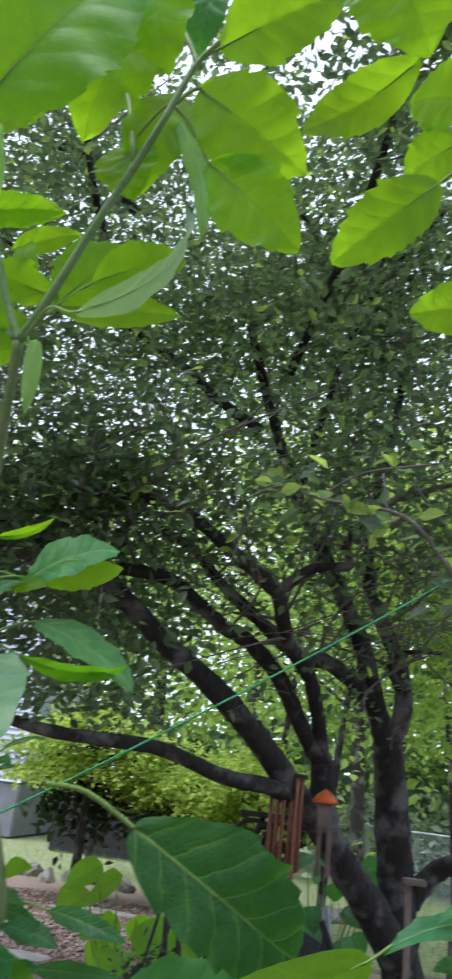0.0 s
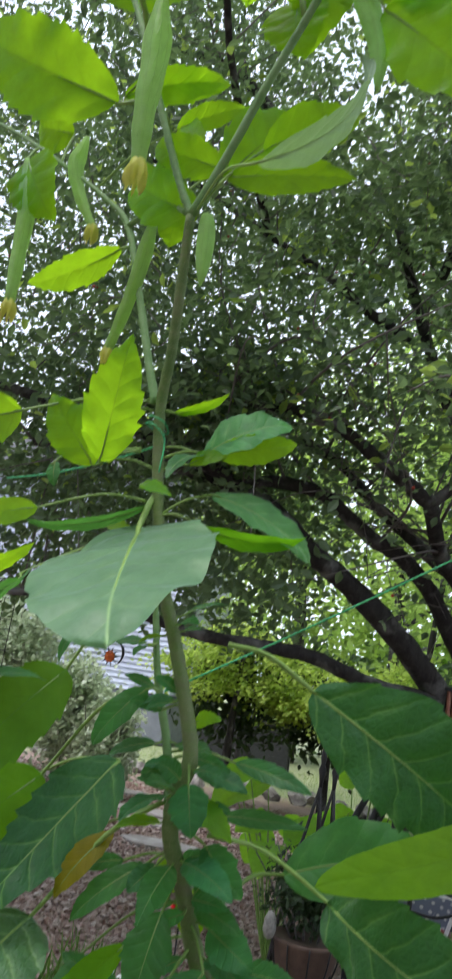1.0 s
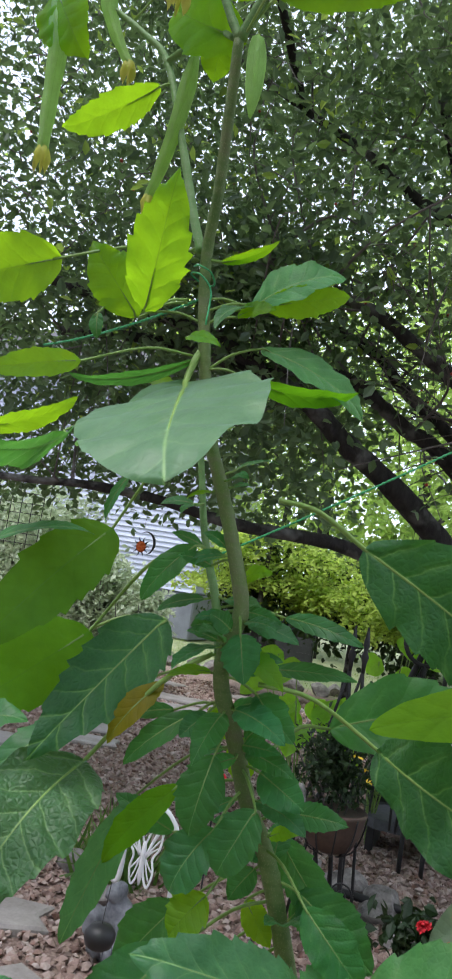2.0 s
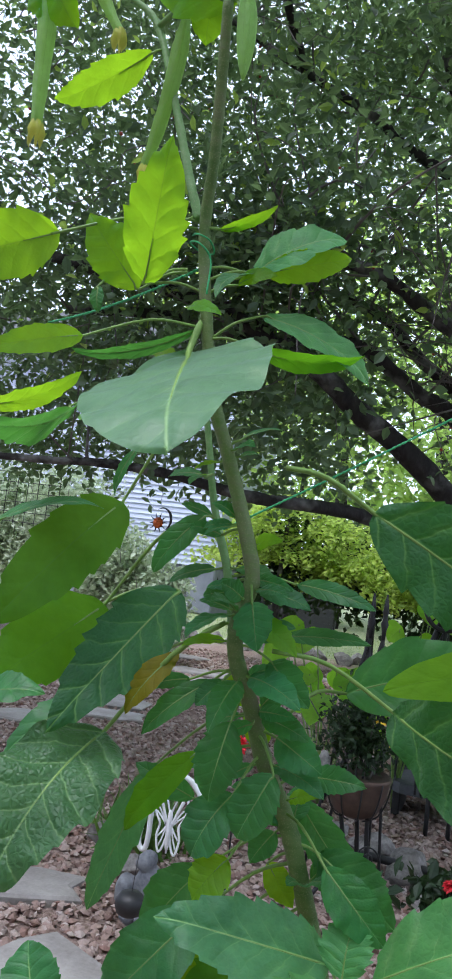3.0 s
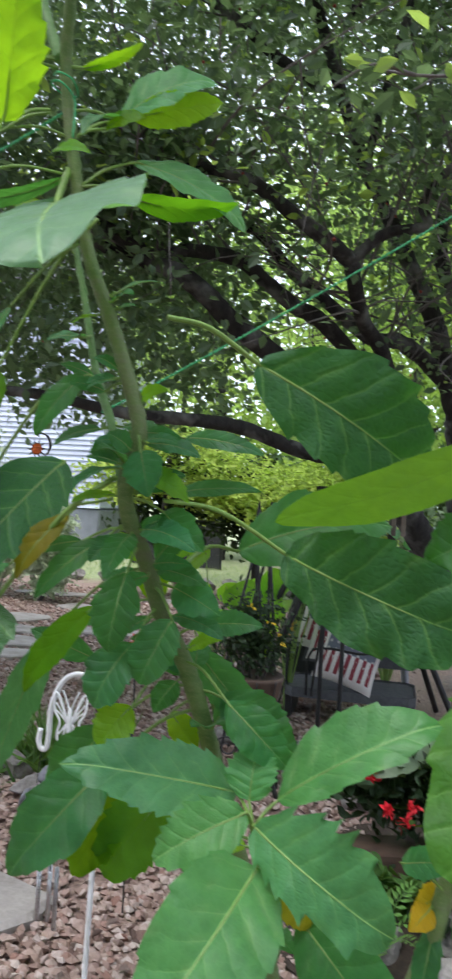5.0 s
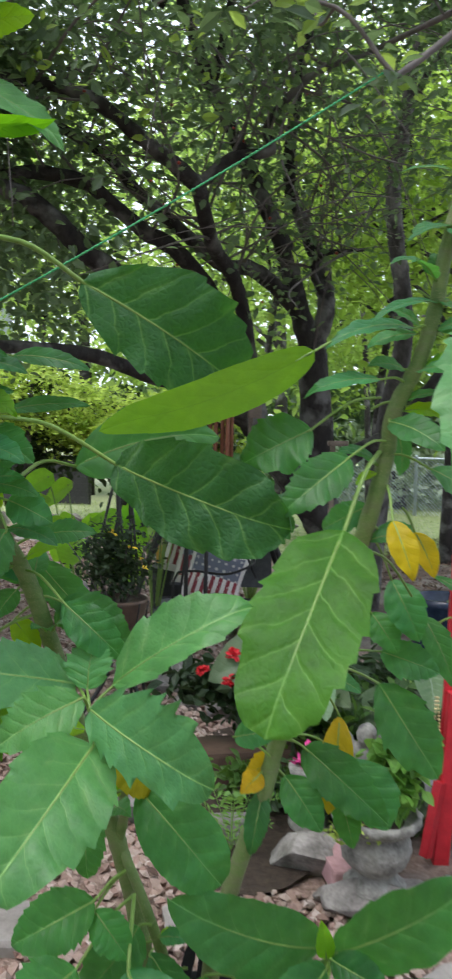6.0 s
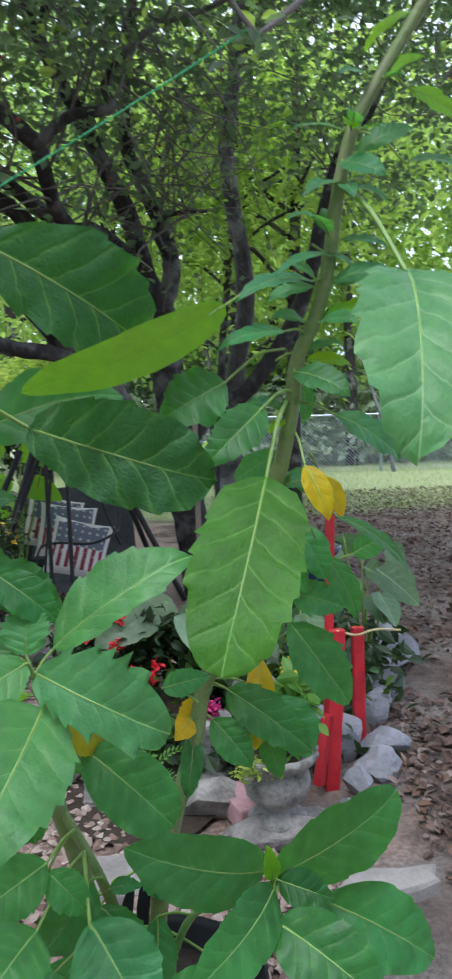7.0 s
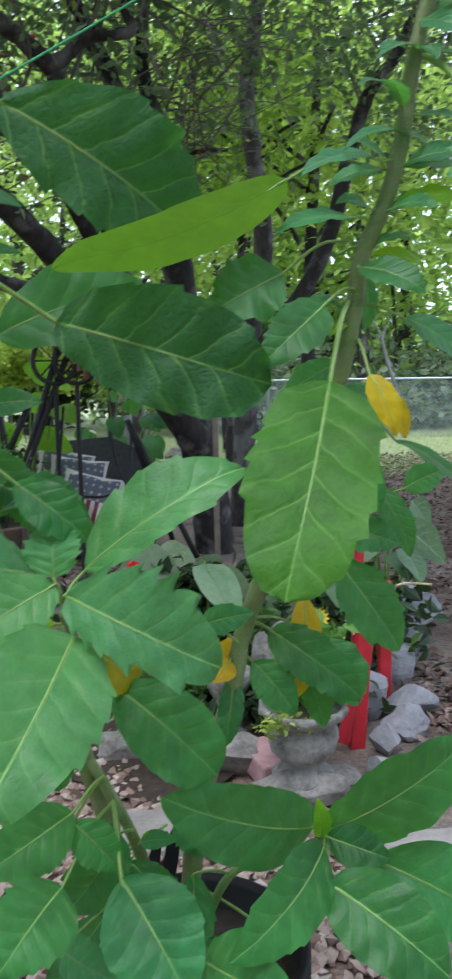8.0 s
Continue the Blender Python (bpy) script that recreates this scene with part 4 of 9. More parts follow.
for i, (x, y, rx, h) in enumerate([(-6.1, 10.0, 0.9, 2.7), (-4.95, 9.8, 0.55, 1.7), (-7.3, 10.2, 1.1, 2.8), (-4.2, 9.6, 0.45, 1.3)]):
    s = thing("grey_green_shrub", (x, y, 0), "loose grey-green flowering shrub before the house wall", "shrub", "shrubs by the house")
    v, f = join(*[tube([(x, y, -0.02), (x + 0.3 * math.cos(a), y + 0.2 * math.sin(a), h * 0.5), (x + 0.7 * rx * math.cos(a), y + 0.5 * math.sin(a), h * 0.85)], 0.012, 0.004, sides=4, per=4) for a in (0.3, 1.5, 2.6, 3.9, 5.2)])
    part("stem_cluster", mesh_of("stem_cluster", v, f, TWIG), s)
    leaf_cloud("foliage", s, SHRUB, int(9500 * rx), (x, y, h * 0.55), (rx, rx * 0.7, h * 0.45), 0.085, 411 + i, lumps=40)
# pale greyish leaf colour that carries the haze beyond the fence
HAZY = foliage_material("hazed_undergrowth_leaves", (0.19, 0.26, 0.19), (0.44, 0.51, 0.40), (0.4, 0.52, 0.25), 0.35, 0.6)
hedge = thing("undergrowth", (6.5, 18.2, 0), "dense undergrowth behind a wire fence, coloured hazy grey-green", "shrub")
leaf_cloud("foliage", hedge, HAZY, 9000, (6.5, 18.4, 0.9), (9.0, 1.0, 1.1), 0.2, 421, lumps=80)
wood = thing("far_wood", (2.0, 25.0, 0), "dense green wood closing the view", "wood")
leaf_cloud("foliage", wood, WOODS, 11000, (3.0, 25.0, 3.4), (15.0, 1.6, 3.6), 0.36, 431, lumps=220)
# darker leaves low in the wood, their colour standing for its shade
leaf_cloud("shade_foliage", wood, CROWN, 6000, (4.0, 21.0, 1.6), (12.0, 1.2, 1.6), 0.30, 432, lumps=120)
# unseen trees added behind and beside the viewer to close in and block light
for i, (x, y, h) in enumerate([(-7, -6, 9), (-3.5, -8, 10), (0.5, -9, 11), (4.5, -8, 10), (8, -5.5, 9), (10, -1, 9), (-9.5, -1.5, 9), (11, 4, 9), (-10.5, 4, 9)]):
    far_tree(x, y, h, 0.15, 380 + i, CROWN, size=0.42, count=2400, low=0.05, label="unseen dense green tree added to block low sky light")


# ---- the tall potted plant ----
plant = thing("angels_trumpet_plant", (0.22, 1.2, 0.0), "tall angel's trumpet plant with large toothed green leaves", "plant")
STEMS = []


def add_stem(points, r0, r1):
    rng = random.Random(900 + len(STEMS))
    v, f = tube(points, r0, r1, sides=12, per=8, wobble=0.07, knots=0.3, rng=rng)
    STEMS.append(1)
    part("stem", mesh_of("stem", v, f, STEM_YOUNG if r0 < 0.009 else STEM_GREEN), plant, "soft pale green stem" if r0 < 0.009 else "woody grey-green stem")


LEAVES = []


def add_leaf(node, base, tip, width, normal, mat, droop=0.10, fold=0.18, teeth=1.0, wave=1.0, blunt=0.0, wide=0.0, point=0.6, asym=0.0, curl=1.0):
    """One leaf: a blade that bends along its midrib, puffed between the side veins, with wavy toothed edges, and the stalk that carries it.
    wide: where along the blade it is widest; point: how sharp the tip is; asym: how much larger one half is."""
    k = len(LEAVES)
    LEAVES.append(1)
    rng = random.Random(1000 + k)
    b, t = Vector(base), Vector(tip)
    ax = t - b
    ln = ax.length
    ax.normalize()
    nn = Vector(normal)
    nn = (nn - ax * nn.dot(ax)).normalized()
    sd = ax.cross(nn)
    NU, NV = (9, 46) if width > 0.06 else (6, 24)
    verts, uvs, mids = [], [], []
    skew = rng.uniform(-0.05, 0.05)
    taper = rng.uniform(0.62, 0.78) if teeth < 1.2 else 0.92
    blunt = blunt or taper
    p1, p2, p3 = rng.uniform(0, 6), rng.uniform(0, 6), rng.uniform(0, 6)
    ntooth = rng.choice((5, 6, 7, 9))
    bite = rng.uniform(0.07, 0.15)
    puff = (0.010 if mat is LEAF_YOUNG else 0.045 if mat is LEAF_QUILTED else 0.022 if mat in (LEAF_DARK, LEAF_RIBBED) else 0.017) * width * rng.uniform(0.7, 1.3)
    for i in range(NV + 1):
        v = i / NV
        if wide:
            e1 = max(0.42, point * wide / (1 - wide))
            peak = e1 / (e1 + point)
            half = 0.5 * width * (v ** e1 * (1 - v) ** point) / (peak ** e1 * (1 - peak) ** point)
        else:
            half = 0.5 * width * math.sin(math.pi * v ** 0.88) ** (0.70 if v < 0.45 else blunt)
        bow = droop * ln * 4 * v * (1 - v)
        hook = -0.10 * curl * ln * max(0.0, v - 0.8) ** 2 * 12
        for j in range(-NU, NU + 1):
            u = j / NU
            edge = abs(u) ** 3
            saw = (v * ntooth + 0.45 * math.sin(v * 8 + p2 + (2 if u > 0 else 0)) + (0.3 if u > 0 else 0.0) + p3) % 1.0
            tooth = teeth * bite * (0.45 + 0.55 * math.sin(v * 9.0 + p1) ** 2) * edge * (saw ** 1.5 - 0.35) * (1 if 0.12 < v < 0.96 else 0)
            x = u * half * (1 + tooth * 1.6) * (1 + asym * math.sin(math.pi * v) * (-1 if u > 0 else 1))
            y = v * ln + edge * teeth * 0.014 * ln * (saw - 0.5)
            lift = fold * abs(x) * 0.9 - 0.25 * fold * x * x / max(width, 1e-3)
            ripple = wave * (0.030 * width * edge * math.sin(v * 15 + p1 + (1.7 if u > 0 else 0)) + 0.018 * width * abs(u) * math.sin(v * 27 + p2 + u * 2))
            uu = abs(u) * half / (0.5 * width)
            phase = 6.6 * v - 1.35 * uu ** 0.85 + 0.25 + (0.2 if u > 0 else -0.2 if u < 0 else 0)
            quilting = puff * abs(math.cos(math.pi * phase)) * min(1, 5 * abs(u)) * (1 - edge)
            z = lift + bow + hook + ripple + quilting + 0.02 * width * math.sin(3 * v + p2)
            verts.append(tuple(b + ax * y + sd * (x + skew * width * math.sin(math.pi * v)) + nn * z))
            uvs.append((u * half / (0.5 * width), v))
        mids.append(b + ax * (v * ln) + sd * (skew * width * math.sin(math.pi * v)) + nn * (bow + hook + 0.02 * width * math.sin(3 * v + p2)))
    mids = mids[::2] if NV > 30 else mids
    w = 2 * NU + 1
    faces = [(i * w + j, i * w + j + 1, (i + 1) * w + j + 1, (i + 1) * w + j) for i in range(NV) for j in range(w - 1)]
    blade = part("leaf", mesh_of("leaf", verts, faces, mat, uvs=uvs), plant, "yellowed leaf" if mat is LEAF_YELLOW else "")
    nd_, rr = Vector(node), max(0.0016, min(0.0042, 0.017 * width))
    m1 = nd_.lerp(b, 0.45) + Vector((0, 0, 0.10 * (b - nd_).length))
    stalk = [tuple(nd_), tuple(m1), tuple(b)] if (b - nd_).length > 0.02 else [tuple(b - ax * 0.02), tuple(b)]
    rib = [tuple(q - nn * rr * 0.35) for q in (mids[1:3] if mat is LEAF_OLIVE else mids[2:9:3] if mat in (LEAF_YOUNG, LEAF_LIT, LEAF_UNDER) else mids[2:-1:3])]
    n1 = len(stalk)
    radii = [rr * 1.5] * (n1 - 1) + [rr * 1.25] + [rr * (1.05 - 0.85 * i / len(rib)) for i in range(len(rib))]
    v, f = tube(stalk + rib, rr, sides=6, per=4, radii=radii)
    part("petiole", mesh_of("petiole", v, f, PETIOLE), blade)
    return blade


BUDS = []


def add_bud(points, width, withered):
    """A hanging flower: a ribbed calyx tube, flaring to a crumpled end where it has withered."""
    k = len(BUDS)
    BUDS.append(1)
    path = smooth_path(points, 8)
    n = len(path)
    verts, faces, uvs = [], [], []
    sides = 20
    for i in range(n):
        s = i / (n - 1)
        if withered:      # full below the calyx, then shrunken and crumpled towards the end
            r = width * 0.5 * min(1, 0.30 + 3.2 * s) * (1 - 0.48 * max(0.0, s - 0.25) / 0.75) * (1 + 0.07 * math.sin(23 * s + k) * s)
        else:
            r = width * 0.5 * math.sin(math.pi * min(1, 0.08 + 0.92 * s) ** 0.8) ** 0.6
        r = max(r, 0.002)
        for j in range(sides):
            a = 2 * math.pi * j / sides
            rib = 1 + 0.10 * math.cos(5 * a) + 0.03 * math.sin(9 * a + 7 * s)
            verts.append(path[i] + np.array((r * rib * math.cos(a), r * rib * math.sin(a), 0)))
            uvs.append((math.cos(5 * a) * 0.5, s))
    for i in range(n - 1):
        for j in range(sides):
            a, d = i * sides + j, i * sides + (j + 1) % sides
            faces.append((a, d, d + sides, a + sides))
    faces += [tuple(range(sides))[::-1], tuple((n - 1) * sides + j for j in range(sides))]
    fl = part("flower_bud", mesh_of("flower_bud", verts, faces, BUD, uvs=uvs), plant, "hanging pale green withered flower" if withered else "closed pale green bud")
    if withered:
        rng = random.Random(k)
        e = path[-1]
        pv, pf = [], []
        for i in range(7):
            q = i / 6
            for j in range(20):
                a = 2 * math.pi * j / 20
                lobe = 1 + 0.5 * q * math.cos(5 * a + k) + 0.25 * q * rng.uniform(-1, 1)
                r = width * (0.26 + 0.14 * math.sin(2.6 * q)) * (1 - 0.45 * q * q) * lobe
                pv.append((e[0] + r * math.cos(a), e[1] + r * math.sin(a), e[2] + 0.006 - q * width * 0.95 * (1 + 0.35 * q * math.cos(5 * a + k))))
        for i in range(6):
            for j in range(20):
                a, d = i * 20 + j, i * 20 + (j + 1) % 20
                pf.append((a, d, d + 20, a + 20))
        part("withered_petals", mesh_of("withered_petals", pv, pf, BUD_END), fl, "crumpled brownish yellow petals")


add_stem([(0.2, 1.18, 0.22), (0.135, 1.17, 0.442), (0.103, 1.19, 0.56), (0.072, 1.2, 0.655), (0.045, 1.2, 0.733), (-0.045, 1.15, 1.04), (-0.076, 1.14, 1.125), (-0.113, 1.12, 1.203), (-0.142, 1.1, 1.293), (-0.168, 1.08, 1.364), (-0.167, 1.07, 1.421), (-0.153, 1.07, 1.485), (-0.187, 1.08, 1.582), (-0.224, 1.09, 1.669), (-0.265, 1.1, 1.76), (-0.293, 1.09, 1.894), (-0.313, 1.08, 2.043), (-0.294, 1.04, 2.144), (-0.281, 1, 2.261), (-0.273, 0.97, 2.365)], 0.0165, 0.0085)
add_stem([(-0.272, 0.97, 2.365), (-0.218, 0.95, 2.46), (-0.15, 0.92, 2.587), (-0.097, 0.9, 2.683), (-0.05, 0.87, 2.754), (-0.008, 0.86, 2.864), (0.033, 0.85, 2.911), (0.108, 0.84, 3.002), (0.164, 0.83, 3.08)], 0.008, 0.0045)
add_stem([(-0.272, 0.97, 2.365), (-0.306, 0.97, 2.434), (-0.36, 0.97, 2.565), (-0.457, 0.97, 2.81), (-0.516, 0.97, 2.938), (-0.589, 0.97, 3.095), (-0.655, 0.97, 3.235)], 0.0075, 0.005)
add_stem([(-0.327, 1.085, 2.061), (-0.357, 1.09, 2.137), (-0.406, 1.1, 2.273), (-0.477, 1.12, 2.451), (-0.539, 1.12, 2.516), (-0.645, 1.12, 2.597), (-0.802, 1.13, 2.705), (-0.937, 1.13, 2.775)], 0.0085, 0.004)
add_stem([(-0.477, 1.12, 2.451), (-0.415, 1.08, 2.451), (-0.346, 1.03, 2.433), (-0.287, 0.98, 2.377)], 0.006, 0.005)
add_stem([(-0.18, 1.09, 1.399), (-0.221, 1.14, 1.491), (-0.272, 1.18, 1.591), (-0.31, 1.2, 1.723), (-0.337, 1.2, 1.824)], 0.008, 0.005)
add_stem([(0.215, 1.2, 0.3), (0.181, 1.17, 0.416), (0.147, 1.14, 0.537), (0.105, 1.17, 0.615), (0.078, 1.2, 0.646)], 0.010, 0.008)
add_stem([(0.073, 1.2, 0.655), (0.086, 1.18, 0.726), (0.083, 1.1, 0.835), (0.066, 0.99, 0.94)], 0.0095, 0.006)
add_stem([(0.219, 1.18, 0.23), (0.225, 1.18, 0.309), (0.254, 1.2, 0.522), (0.322, 1.25, 0.729), (0.351, 1.27, 0.833), (0.442, 1.2, 1.102), (0.486, 1.19, 1.24), (0.51, 1.2, 1.337), (0.519, 1.2, 1.405), (0.556, 1.2, 1.487), (0.579, 1.2, 1.568), (0.597, 1.2, 1.681), (0.625, 1.2, 1.793), (0.667, 1.2, 1.868), (0.721, 1.2, 1.953), (0.801, 1.2, 2.077), (0.893, 1.2, 2.228)], 0.0165, 0.01)
add_stem([(0.248, 1.18, 0.279), (0.256, 1.15, 0.373), (0.293, 1.12, 0.474), (0.357, 1.1, 0.51), (0.433, 1.09, 0.534)], 0.008, 0.005)
add_leaf((-0.416, 0.97, 2.705), (-0.39, 0.85, 2.746), (-0.156, 0.85, 3.129), 0.297, (0.22, -0.97, -0.13), LEAF_YOUNG)
add_leaf((-0.507, 0.97, 2.92), (-0.565, 1, 2.905), (-0.361, 1.05, 3.008), 0.128, (0.37, -0.88, -0.3), LEAF_YOUNG)
add_leaf((0, 0.87, 2.875), (-0.137, 0.95, 3.141), (-0.258, 1, 2.853), 0.200, (0.11, -0.97, -0.21), LEAF_YOUNG)
add_leaf((-0.108, 0.92, 2.714), (-0.211, 1, 3.031), (-0.31, 1, 3.368), 0.236, (-0.13, -0.99, -0.04), LEAF_YOUNG)
add_leaf((0.14, 0.834, 3.046), (-0.111, 0.85, 3.109), (-0.069, 0.9, 2.899), 0.136, (-0.04, -0.97, -0.24), LEAF_YOUNG)
add_leaf((0.021, 0.853, 2.897), (-0.055, 0.95, 2.905), (-0.112, 0.98, 2.699), 0.135, (0.08, -0.98, -0.17), LEAF_YOUNG)
add_leaf((0.164, 0.83, 3.08), (-0.025, 0.95, 3.223), (-0.047, 1, 3.063), 0.092, (0.02, -0.95, -0.3), LEAF_GREEN)
add_leaf((0.027, 0.851, 2.904), (0.036, 0.85, 2.898), (0.261, 0.8, 2.959), 0.145, (-0.07, -0.88, -0.47), LEAF_YOUNG)
add_leaf((-0.035, 0.88, 2.806), (-0.005, 0.9, 2.861), (0.199, 0.95, 2.711), 0.166, (-0.07, -0.91, -0.4), LEAF_YOUNG)
add_leaf((-0.037, 0.88, 2.799), (0.028, 0.93, 2.716), (0.198, 0.95, 2.549), 0.139, (-0.17, -0.94, -0.29), LEAF_YOUNG, droop=0.03)
add_leaf((0.164, 0.83, 3.08), (0.388, 0.9, 2.923), (0.183, 0.95, 2.813), 0.108, (0.02, -0.9, -0.44), LEAF_YOUNG, droop=-0.25)
add_leaf((0.466, 0.888, 2.668), (0.426, 0.9, 2.645), (0.256, 0.95, 2.522), 0.111, (0.04, -0.91, -0.42), LEAF_YOUNG)
add_leaf((0.514, 0.929, 2.792), (0.471, 0.95, 2.783), (0.371, 1, 2.751), 0.097, (-0.23, -0.81, -0.54), LEAF_YOUNG)
add_leaf((0.532, 0.882, 2.791), (0.489, 0.9, 2.815), (0.374, 0.95, 2.867), 0.119, (-0.49, -0.82, -0.3), LEAF_YOUNG)
add_leaf((0.562, 0.9, 2.413), (0.512, 0.9, 2.411), (0.384, 0.9, 2.393), 0.081, (0.06, -0.9, -0.44), LEAF_YOUNG)
add_leaf((0.164, 0.83, 3.08), (0.297, 0.8, 3.044), (0.4, 0.85, 2.873), 0.190, (-0.08, -0.94, -0.32), LEAF_YOUNG)
add_leaf((-0.257, 0.96, 2.37), (-0.066, 0.7, 2.25), (0.03, 0.87, 2.56), 0.078, (0.87, 0.25, -0.41), LEAF_BACK, droop=0.12, fold=0.1)
add_leaf((-0.267, 0.97, 2.367), (-0.163, 0.98, 2.496), (-0.006, 1, 2.565), 0.093, (0.27, -0.9, -0.35), LEAF_YOUNG)
add_leaf((-0.267, 0.97, 2.367), (-0.223, 0.98, 2.445), (0, 1, 2.444), 0.066, (0.08, -0.89, -0.45), LEAF_YOUNG)
add_leaf((-0.43, 0.97, 2.74), (-0.469, 1.05, 2.7), (-0.29, 1.05, 2.701), 0.065, (0, -0.89, -0.45), LEAF_YOUNG)
add_leaf((-0.329, 1.016, 2.417), (-0.293, 1.05, 2.502), (-0.373, 1.1, 2.681), 0.060, (-0.31, -0.94, 0.13), LEAF_YOUNG)
add_leaf((-0.218, 0.95, 2.46), (-0.233, 1, 2.474), (-0.39, 1, 2.539), 0.076, (-0.16, -0.91, -0.39), LEAF_YOUNG)
add_leaf((-0.265, 0.967, 2.379), (-0.274, 1, 2.385), (-0.448, 1.05, 2.503), 0.105, (-0.41, -0.89, -0.23), LEAF_YOUNG)
add_leaf((-0.57, 1.12, 2.539), (-0.4, 1.1, 2.656), (-0.26, 1.1, 2.697), 0.055, (0.12, -0.9, -0.42), LEAF_YOUNG)
add_leaf((-0.313, 1.08, 2.043), (-0.285, 1.08, 2.044), (-0.195, 1.1, 2.089), 0.022, (0.47, -0.48, -0.74), LEAF_YOUNG)
add_leaf((-0.374, 0.97, 2.6), (-0.449, 0.95, 2.596), (-0.753, 0.9, 2.736), 0.171, (-0.05, -0.9, -0.43), LEAF_YOUNG)
add_leaf((-0.402, 0.97, 2.67), (-0.471, 1, 2.656), (-0.278, 1.05, 2.712), 0.068, (0.33, -0.86, -0.38), LEAF_YOUNG)
add_leaf((-0.735, 1.126, 2.659), (-0.737, 1.1, 2.612), (-0.644, 1.1, 2.46), 0.136, (-0.21, -0.97, -0.13), LEAF_YOUNG)
add_leaf((-0.668, 1.121, 2.613), (-0.672, 1.15, 2.71), (-0.773, 1.15, 2.735), 0.109, (-0.11, -0.9, -0.42), LEAF_YOUNG)
add_leaf((-0.457, 1.114, 2.4), (-0.469, 1.1, 2.388), (-0.649, 1.08, 2.3), 0.072, (0.43, -0.45, -0.78), LEAF_YOUNG)
add_leaf((-0.032, 0.866, 2.801), (-0.132, 0.95, 2.781), (-0.109, 0.95, 2.655), 0.121, (-0.09, -1, -0.02), LEAF_YOUNG)
add_leaf((-0.241, 0.959, 2.42), (-0.235, 1, 2.46), (-0.13, 1.05, 2.616), 0.135, (0.39, -0.92, 0.03), LEAF_YOUNG)
add_leaf((-0.337, 0.97, 2.509), (-0.329, 1.05, 2.482), (-0.359, 1.08, 2.376), 0.087, (0.05, -0.96, -0.28), LEAF_YOUNG)
add_leaf((-0.374, 0.97, 2.6), (-0.372, 1.05, 2.582), (-0.305, 1.08, 2.544), 0.078, (0.1, -0.86, -0.51), LEAF_YOUNG)
add_leaf((-0.321, 1.05, 1.964), (-0.367, 1, 1.921), (-0.291, 0.88, 2.094), 0.097, (0.12, -0.79, -0.6), LEAF_YOUNG, droop=0.05, fold=0.1, teeth=1.4)
add_leaf((-0.32, 1.05, 1.959), (-0.393, 1.03, 1.923), (-0.476, 0.98, 2.032), 0.086, (0.16, -0.94, -0.31), LEAF_YOUNG, fold=0.12, teeth=1.3)
add_leaf((-0.327, 1.08, 2.045), (-0.503, 0.95, 1.988), (-0.651, 0.9, 1.928), 0.107, (0.42, -0.85, -0.32), LEAF_YOUNG)
add_leaf((-0.301, 1.09, 1.88), (-0.465, 1, 1.835), (-0.545, 0.85, 1.767), 0.046, (0.83, -0.53, 0.18), LEAF_YOUNG)
add_leaf((-0.289, 1.091, 1.875), (-0.305, 1.08, 1.872), (-0.483, 1, 1.807), 0.031, (0.46, -0.38, -0.8), LEAF_GREEN)
add_leaf((-0.65, 0.941, 1.681), (-0.604, 0.95, 1.704), (-0.444, 0.98, 1.766), 0.043, (0.39, -0.49, -0.78), LEAF_YOUNG)
add_leaf((-0.337, 1.2, 1.824), (-0.493, 1.05, 1.733), (-0.508, 0.85, 1.655), 0.089, (0.69, 0.22, -0.69), LEAF_GREEN)
add_leaf((-0.299, 1.09, 1.89), (-0.303, 1.06, 1.83), (-0.154, 0.701, 1.63), 0.272, (-0.15, -0.6, 0.78), LEAF_SHEEN, droop=0.03, fold=0.02, blunt=0.56, wide=0.48, point=0.55, teeth=0.3)
add_leaf((-0.327, 1.085, 2.061), (-0.409, 1.05, 2.038), (-0.342, 1.05, 2.078), 0.044, (-0.18, -0.93, 0.31), LEAF_GREEN)
add_leaf((-0.298, 1.087, 1.936), (-0.407, 1.05, 1.939), (-0.341, 1.05, 1.983), 0.024, (-0.38, -0.72, 0.58), LEAF_GREEN)
add_leaf((-0.331, 1.086, 2.072), (-0.45, 1, 1.918), (-0.444, 1, 1.874), 0.025, (0.06, -1, 0.01), LEAF_GREEN, teeth=0)
add_leaf((-0.295, 1.089, 1.915), (-0.31, 1.05, 1.9), (-0.231, 1, 1.874), 0.026, (-0.31, -0.78, 0.54), LEAF_YOUNG)
add_leaf((-0.337, 1.2, 1.824), (-0.411, 1.12, 1.852), (-0.313, 1.1, 1.809), 0.028, (-0, -0.91, 0.41), LEAF_YOUNG)
add_leaf((-0.292, 1.09, 1.94), (-0.231, 1.12, 1.98), (-0.091, 1.16, 2.06), 0.095, (0.07, -0.85, 0.52), LEAF_PALE)
add_leaf((-0.301, 1.086, 1.958), (-0.219, 1.13, 1.987), (-0.079, 1.17, 2.026), 0.054, (0.35, -0.86, -0.38), LEAF_YOUNG)
add_leaf((-0.304, 1.084, 1.979), (-0.234, 1.13, 1.98), (-0.245, 1, 1.904), 0.039, (0, -0.51, 0.86), LEAF_GREEN)
